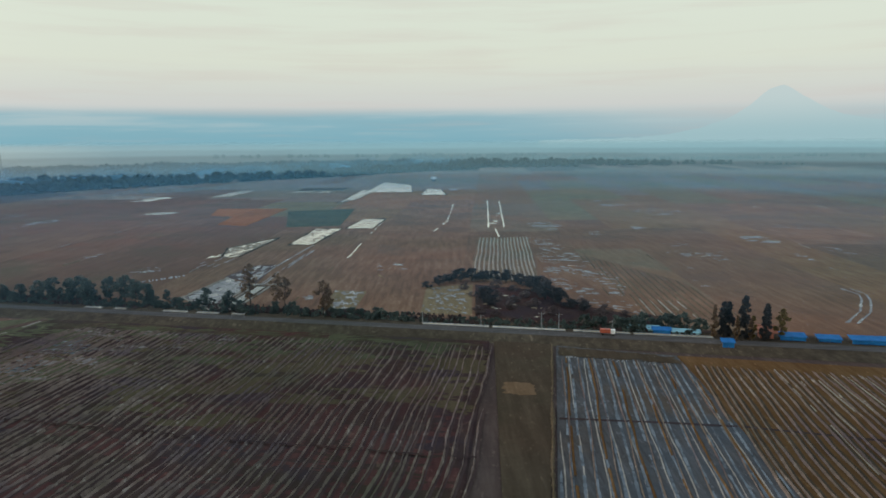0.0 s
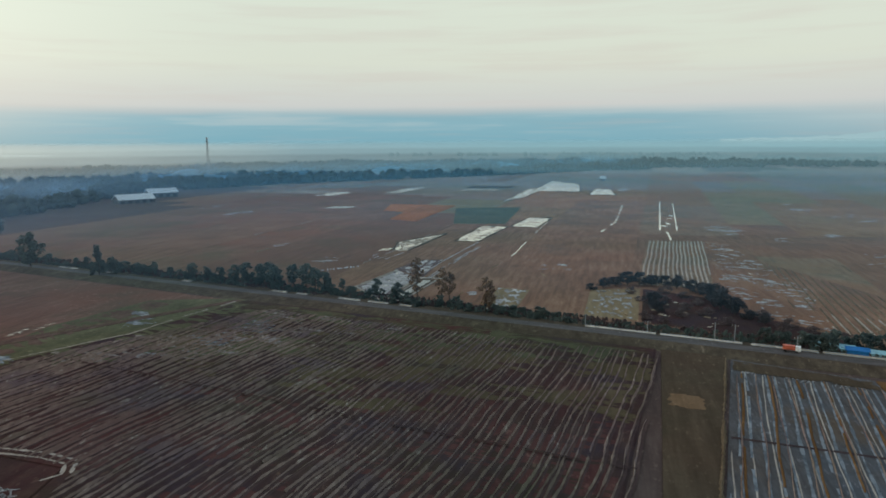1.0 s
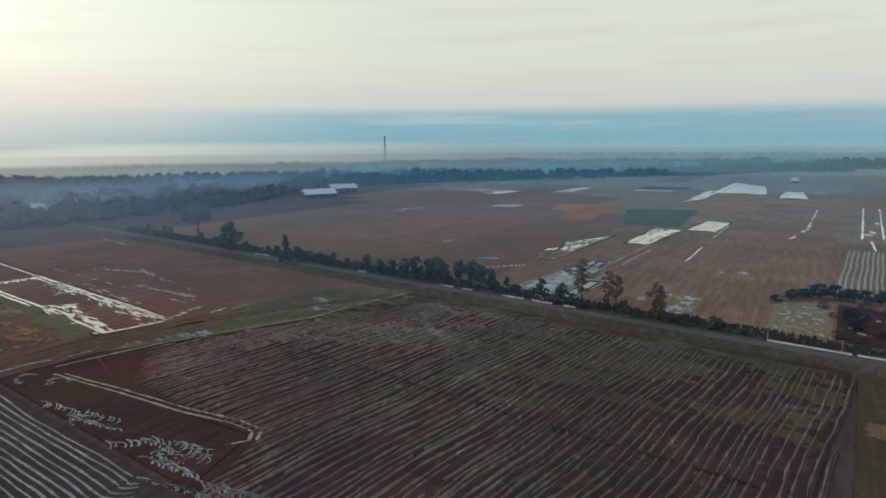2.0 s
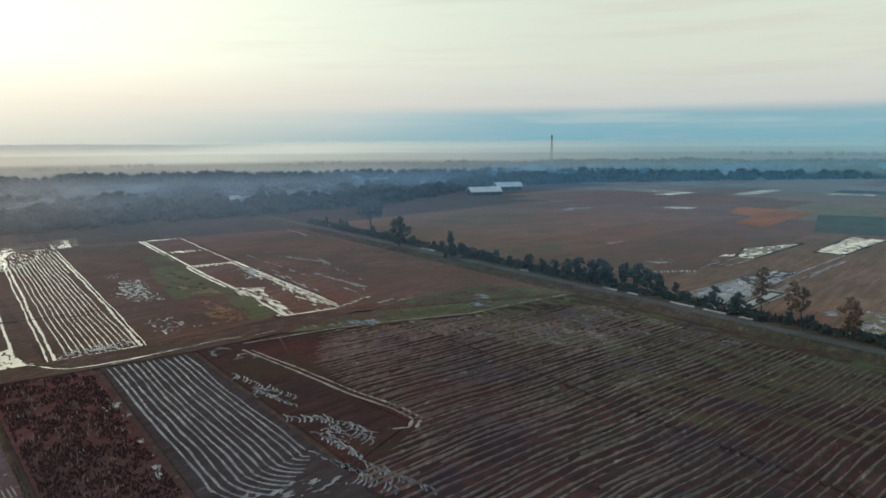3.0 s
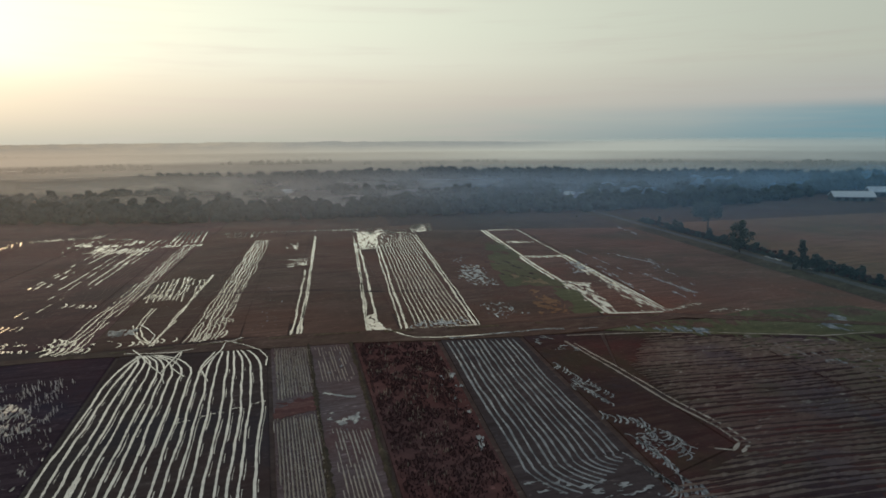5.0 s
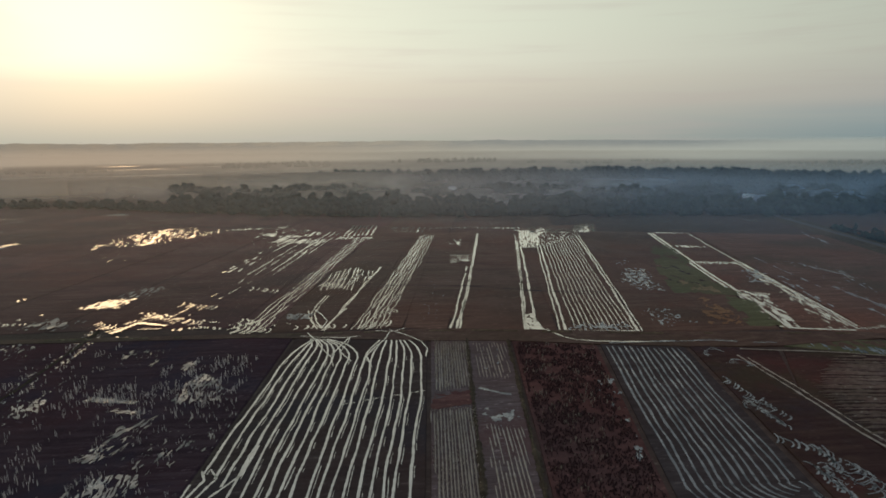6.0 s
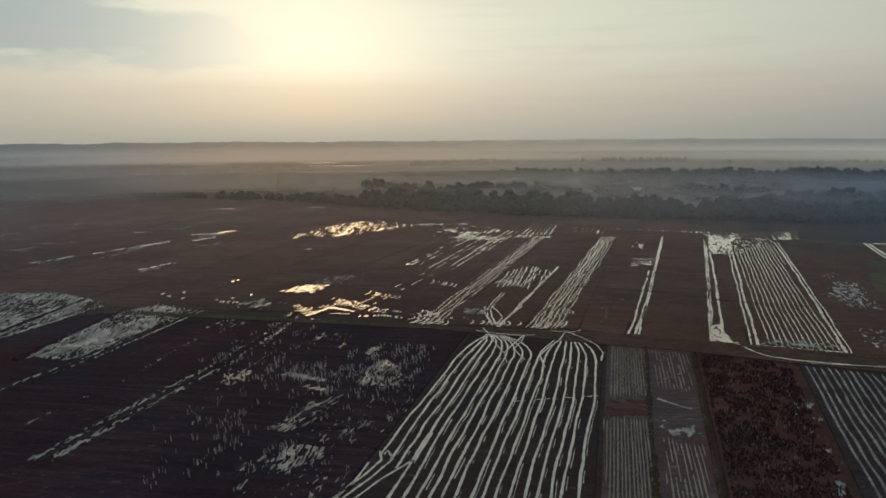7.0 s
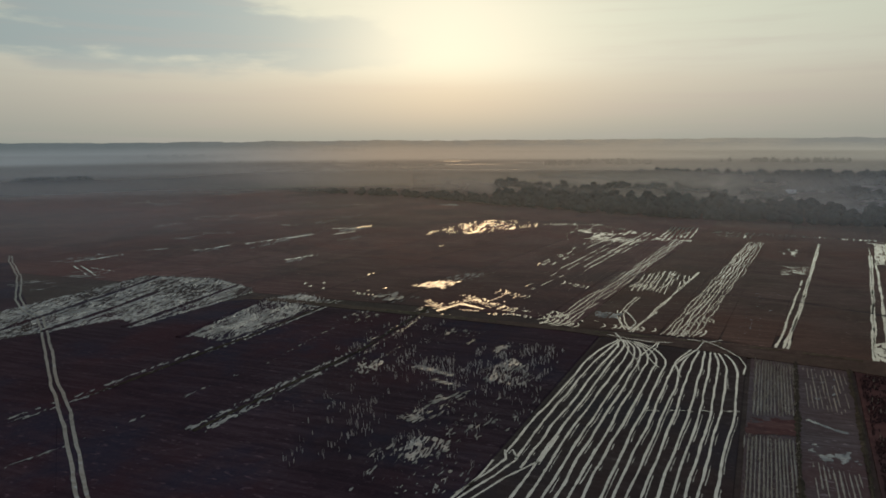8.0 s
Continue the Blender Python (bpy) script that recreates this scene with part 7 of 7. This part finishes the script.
# ---------------------------------------------------------------- buildings, mast
def gable_house(name, x, y, long, deep, turn, eaves, rise, wall_mat, roof_mat, label, bays=3):
    ob = holder(name, x, y, 0, turn)
    tagged(ob, label, "shed" if name == "shed" else "house")
    bm = bmesh.new()
    box(bm, -long / 2, -deep / 2, -0.1, long / 2, deep / 2, eaves)
    for s in (-1, 1):
        a = [bm.verts.new((s * long / 2, -deep / 2, eaves)), bm.verts.new((s * long / 2, deep / 2, eaves)), bm.verts.new((s * long / 2, 0, eaves + rise))]
        bm.faces.new(a)
    part("wall", bm, wall_mat, ob)
    for s in (-1, 1):
        bm = bmesh.new()
        o = 0.8
        prof = [(s * (deep / 2 + o), eaves - rise * o / (deep / 2)), (0, eaves + rise), (0, eaves + rise + 0.18), (s * (deep / 2 + o), eaves - rise * o / (deep / 2) + 0.18)]
        n = 10
        rings = []
        for k in range(n + 1):
            xx = -long / 2 - o + (long + 2 * o) * k / n
            sag = 0.06 * wave(xx, s + long)
            rings.append([bm.verts.new((xx, py, pz + sag)) for py, pz in prof])
        for k in range(n):
            for j in range(4):
                bm.faces.new((rings[k][j], rings[k][(j + 1) % 4], rings[k + 1][(j + 1) % 4], rings[k + 1][j]))
        bm.faces.new(rings[0])
        bm.faces.new(rings[-1])
        part("roof", bm, roof_mat, ob, "pale weathered tin sheets" if s < 0 else "")
    bm = bmesh.new()
    rod(bm, (-long / 2 - 0.8, 0, eaves + rise + 0.2), (long / 2 + 0.8, 0, eaves + rise + 0.2), 0.18, 0.18)
    part("ridge_cap", bm, roof_mat, ob)
    for k in range(bays):
        xx = -long / 2 + long * (k + 0.5) / bays
        bm = bmesh.new()
        box(bm, xx - long / bays * 0.28, -deep / 2 - 0.06, 0.3 if name == "shed" else 0.9, xx + long / bays * 0.28, -deep / 2 - 0.01, eaves * 0.75)
        part("door" if name == "shed" else "window", bm, GLASS, ob, "dark opening")
    return ob


gable_house("shed", -389, 486, 29, 15, 58, 3.4, 3.6, BRICKWALL, TIN, "long warehouse with a pale tin gable roof", 5)
gable_house("shed", -404, 542, 26, 13, 58, 4.4, 3.4, BRICKWALL, TIN, "second warehouse with a pale tin gable roof", 4)
for hx, hy, long, deep, turn in HOUSES:
    gable_house("house", hx, hy, long * 0.7, deep * 0.7, turn, 3.0, 2.2, BRICKWALL, TIN, "small pale farmhouse among the trees", 3)


def mast(x, y, top):
    ob = holder("radio_mast", x, y)
    tagged(ob, "tall slender lattice radio mast above the woods", "mast")
    half = lambda z: 1.9 - 1.3 * z / top
    levels = [top * k / 14 for k in range(15)]
    for sx, sy in ((-1, -1), (1, -1), (1, 1), (-1, 1)):
        bm = bmesh.new()
        rod(bm, (sx * half(0), sy * half(0), -0.2), (sx * half(top), sy * half(top), top), 0.28, 0.2, 5)
        part("leg", bm, STEEL, ob)
    for z0, z1 in zip(levels, levels[1:]):
        bm = bmesh.new()
        for (ax, ay), (bx, by) in (((-1, -1), (1, -1)), ((1, -1), (1, 1)), ((1, 1), (-1, 1)), ((-1, 1), (-1, -1))):
            rod(bm, (ax * half(z0), ay * half(z0), z0), (bx * half(z1), by * half(z1), z1), 0.12, 0.12, 4)
            rod(bm, (bx * half(z0), by * half(z0), z0), (ax * half(z1), ay * half(z1), z1), 0.12, 0.12, 4)
        part("bracing", bm, STEEL, ob)
    for k, z in enumerate((top - 2, top - 6, top - 10)):
        bm = bmesh.new()
        for a in range(3):
            t = a * 2.1
            box(bm, 1.3 * math.cos(t) - 0.25, 1.3 * math.sin(t) - 0.25, z - 1.1, 1.3 * math.cos(t) + 0.25, 1.3 * math.sin(t) + 0.25, z + 1.1, 0.05)
        part("antenna", bm, WHITE, ob)
    bm = bmesh.new()
    rod(bm, (0, 0, top), (0, 0, top + 3), 0.12, 0.05)
    part("lightning_rod", bm, STEEL, ob)


mast(-546, 838, 56)


# ---------------------------------------------------------------- things along the road
def flume(x0, x1, off):
    """A raised concrete irrigation trough beside the road, with water in it."""
    ob = holder("irrigation_flume", 0, 0)
    tagged(ob, "pale concrete irrigation trough running beside the road", "flume", "irrigation troughs")
    n = max(1, int((x1 - x0) / 4))
    turn = math.atan(-0.205)
    for k in range(n):
        a, b = x0 + (x1 - x0) * k / n + 0.06, x0 + (x1 - x0) * (k + 1) / n - 0.06
        bm = bmesh.new()
        ya, yb = road_y(a) + off, road_y(b) + off
        prof = [(-0.75, 0.0), (-0.75, 0.6), (-0.6, 0.6), (-0.5, 0.3), (0.5, 0.3), (0.6, 0.6), (0.75, 0.6), (0.75, 0.0)]
        lift = 0.03 * wave(a, 2)
        r0 = [bm.verts.new((a, ya + py, pz + lift)) for py, pz in prof]
        r1 = [bm.verts.new((b, yb + py, pz - lift)) for py, pz in prof]
        for j in range(8):
            bm.faces.new((r0[j], r0[(j + 1) % 8], r1[(j + 1) % 8], r1[j]))
        bm.faces.new(r0)
        bm.faces.new(r1)
        part("trough", bm, CONCRETE, ob)
    link("water", [(x0, road_y(x0) + off - 0.5, 0.5), (x1, road_y(x1) + off - 0.5, 0.5), (x1, road_y(x1) + off + 0.5, 0.5), (x0, road_y(x0) + off + 0.5, 0.5)], [(0, 1, 2, 3)], WATER, ob)
    return ob


for x0, x1 in ((-6, 12), (13, 32), (34, 48), (49, 68), (-84, -76), (-73, -66), (-62, -58), (-110, -104), (-216, -206), (-190, -186), (-150, -146), (-100, -96)):
    flume(x0, x1, 4.9)


def tarp_shelter(x, y, long, deep, turn, high, label, cloth_mat=TARP):
    ob = holder("tarp_shelter", x, y, 0, turn)
    tagged(ob, label, "shelter", "roadside shelters")
    for sx in (-1, 0, 1):
        for sy in (-1, 1):
            bm = bmesh.new()
            rod(bm, (sx * long / 2, sy * deep / 2, -0.1), (sx * long / 2, sy * deep / 2, high + (0.5 if sy > 0 else 0)), 0.06, 0.05)
            part("pole", bm, WOOD, ob)
    n, m = 12, 6
    for side in ("roof", "curtain"):
        verts = []
        for j in range(m + 1):
            for k in range(n + 1):
                u, v = k / n, j / m
                sag = -0.12 * math.sin(math.pi * u * 2) ** 2 * math.sin(math.pi * v) + 0.05 * wave(u * 6 + x, v * 4)
                if side == "roof":
                    verts.append(((u - 0.5) * (long + 0.6), (v - 0.5) * (deep + 0.5), high + 0.5 * v + sag + 0.06))
                else:
                    verts.append(((u - 0.5) * long, -deep / 2 - 0.05 + 0.08 * wave(u * 9, v * 2 + x), 0.25 + (high - 0.25) * v))
        faces = [(j * (n + 1) + k, j * (n + 1) + k + 1, (j + 1) * (n + 1) + k + 1, (j + 1) * (n + 1) + k) for j in range(m) for k in range(n)]
        cloth = link("tarpaulin", verts, faces, cloth_mat, ob, "sagging blue tarpaulin" if cloth_mat is TARP else "sagging faded sheet", True)
        mod = cloth.modifiers.new("thick", "SOLIDIFY")
        mod.thickness = 0.03
    return ob


ROADTURN = math.degrees(math.atan(-0.205))
tarp_shelter(68.3, 157.2, 2.7, 2.0, ROADTURN, 1.75, "small bright blue tarpaulin shelter on the verge")
tarp_shelter(87.0, 163.6, 6.0, 2.6, ROADTURN, 1.2, "blue tarpaulin shelter behind the road")
tarp_shelter(95.3, 162.0, 5.2, 2.4, ROADTURN, 1.0, "blue tarpaulin shelter behind the road")
tarp_shelter(104.0, 159.6, 8.6, 2.6, ROADTURN, 1.3, "long blue tarpaulin shelter behind the road")
tarp_shelter(118.0, 157.5, 9.5, 3.6, ROADTURN, 1.4, "long blue tarpaulin shelter behind the road")
tarp_shelter(52.5, 172.6, 8.0, 2.2, ROADTURN, 0.9, "low faded teal sheet over a row behind the road", TARP_PALE)
tarp_shelter(62.0, 169.6, 8.0, 1.6, ROADTURN, 0.7, "low faded teal sheet over a row behind the road", TARP_PALE)
tarp_shelter(56.5, 170.2, 4.5, 1.6, ROADTURN, 1.1, "low blue tarpaulin cover behind the road")
gable_house("hut", 81.6, 166.0, 3.2, 2.6, ROADTURN, 2.2, 0.8, SALMON, SALMON, "small salmon-red roadside hut", 1)


def lorry(x, y, turn):
    ob = holder("lorry", x, y, 0.78, turn)
    ob.scale = (0.68, 0.68, 0.68)
    tagged(ob, "small red lorry with a white cab parked on the road", "lorry")
    bm = box(bmesh.new(), -2.6, -0.95, 0.9, 1.2, 0.95, 2.3, 0.06)
    part("cargo_bed", bm, RUST, ob)
    bm = box(bmesh.new(), 1.35, -0.95, 0.6, 3.0, 0.95, 2.2, 0.18)
    cab = part("cab", bm, WHITE, ob)
    bm = box(bmesh.new(), 2.6, -0.8, 1.45, 3.02, 0.8, 2.0, 0.03)
    part("windscreen", bm, GLASS, cab)
    bm = box(bmesh.new(), -2.6, -0.45, 0.55, 2.9, 0.45, 0.85, 0.03)
    part("chassis", bm, STEEL, ob)
    for sx in (-1.7, 2.1):
        for sy in (-0.85, 0.85):
            bm = bmesh.new()
            rod(bm, (sx, sy - 0.14, 0.42), (sx, sy + 0.14, 0.42), 0.42, 0.42, 14)
            wheel = part("wheel", bm, RUBBER, ob)
            bm = bmesh.new()
            rod(bm, (sx, sy - 0.16, 0.42), (sx, sy + 0.16, 0.42), 0.2, 0.2, 10)
            part("hub", bm, STEEL, wheel)


lorry(41.5, road_y(41.5) + 1.2, ROADTURN)


def pole(x, y, high):
    ob = holder("utility_pole", x, y)
    tagged(ob, "thin grey utility pole beside the road", "pole", "utility poles")
    bm = bmesh.new()
    rod(bm, (0, 0, -0.2), (0, 0, high), 0.13, 0.09, 8)
    part("post", bm, CONCRETE, ob)
    bm = box(bmesh.new(), -0.8, -0.05, high - 0.5, 0.8, 0.05, high - 0.38)
    arm = part("crossarm", bm, WOOD, ob)
    for s in (-0.7, 0, 0.7):
        bm = bmesh.new()
        rod(bm, (s, 0, high - 0.38), (s, 0, high - 0.2), 0.05, 0.03, 6)
        part("insulator", bm, WHITE, arm)


for px in (26, 30.5, 10, -6, 44):
    pole(px, road_y(px) + 6.6, 4.6 if px in (26, 30.5) else 3.2)
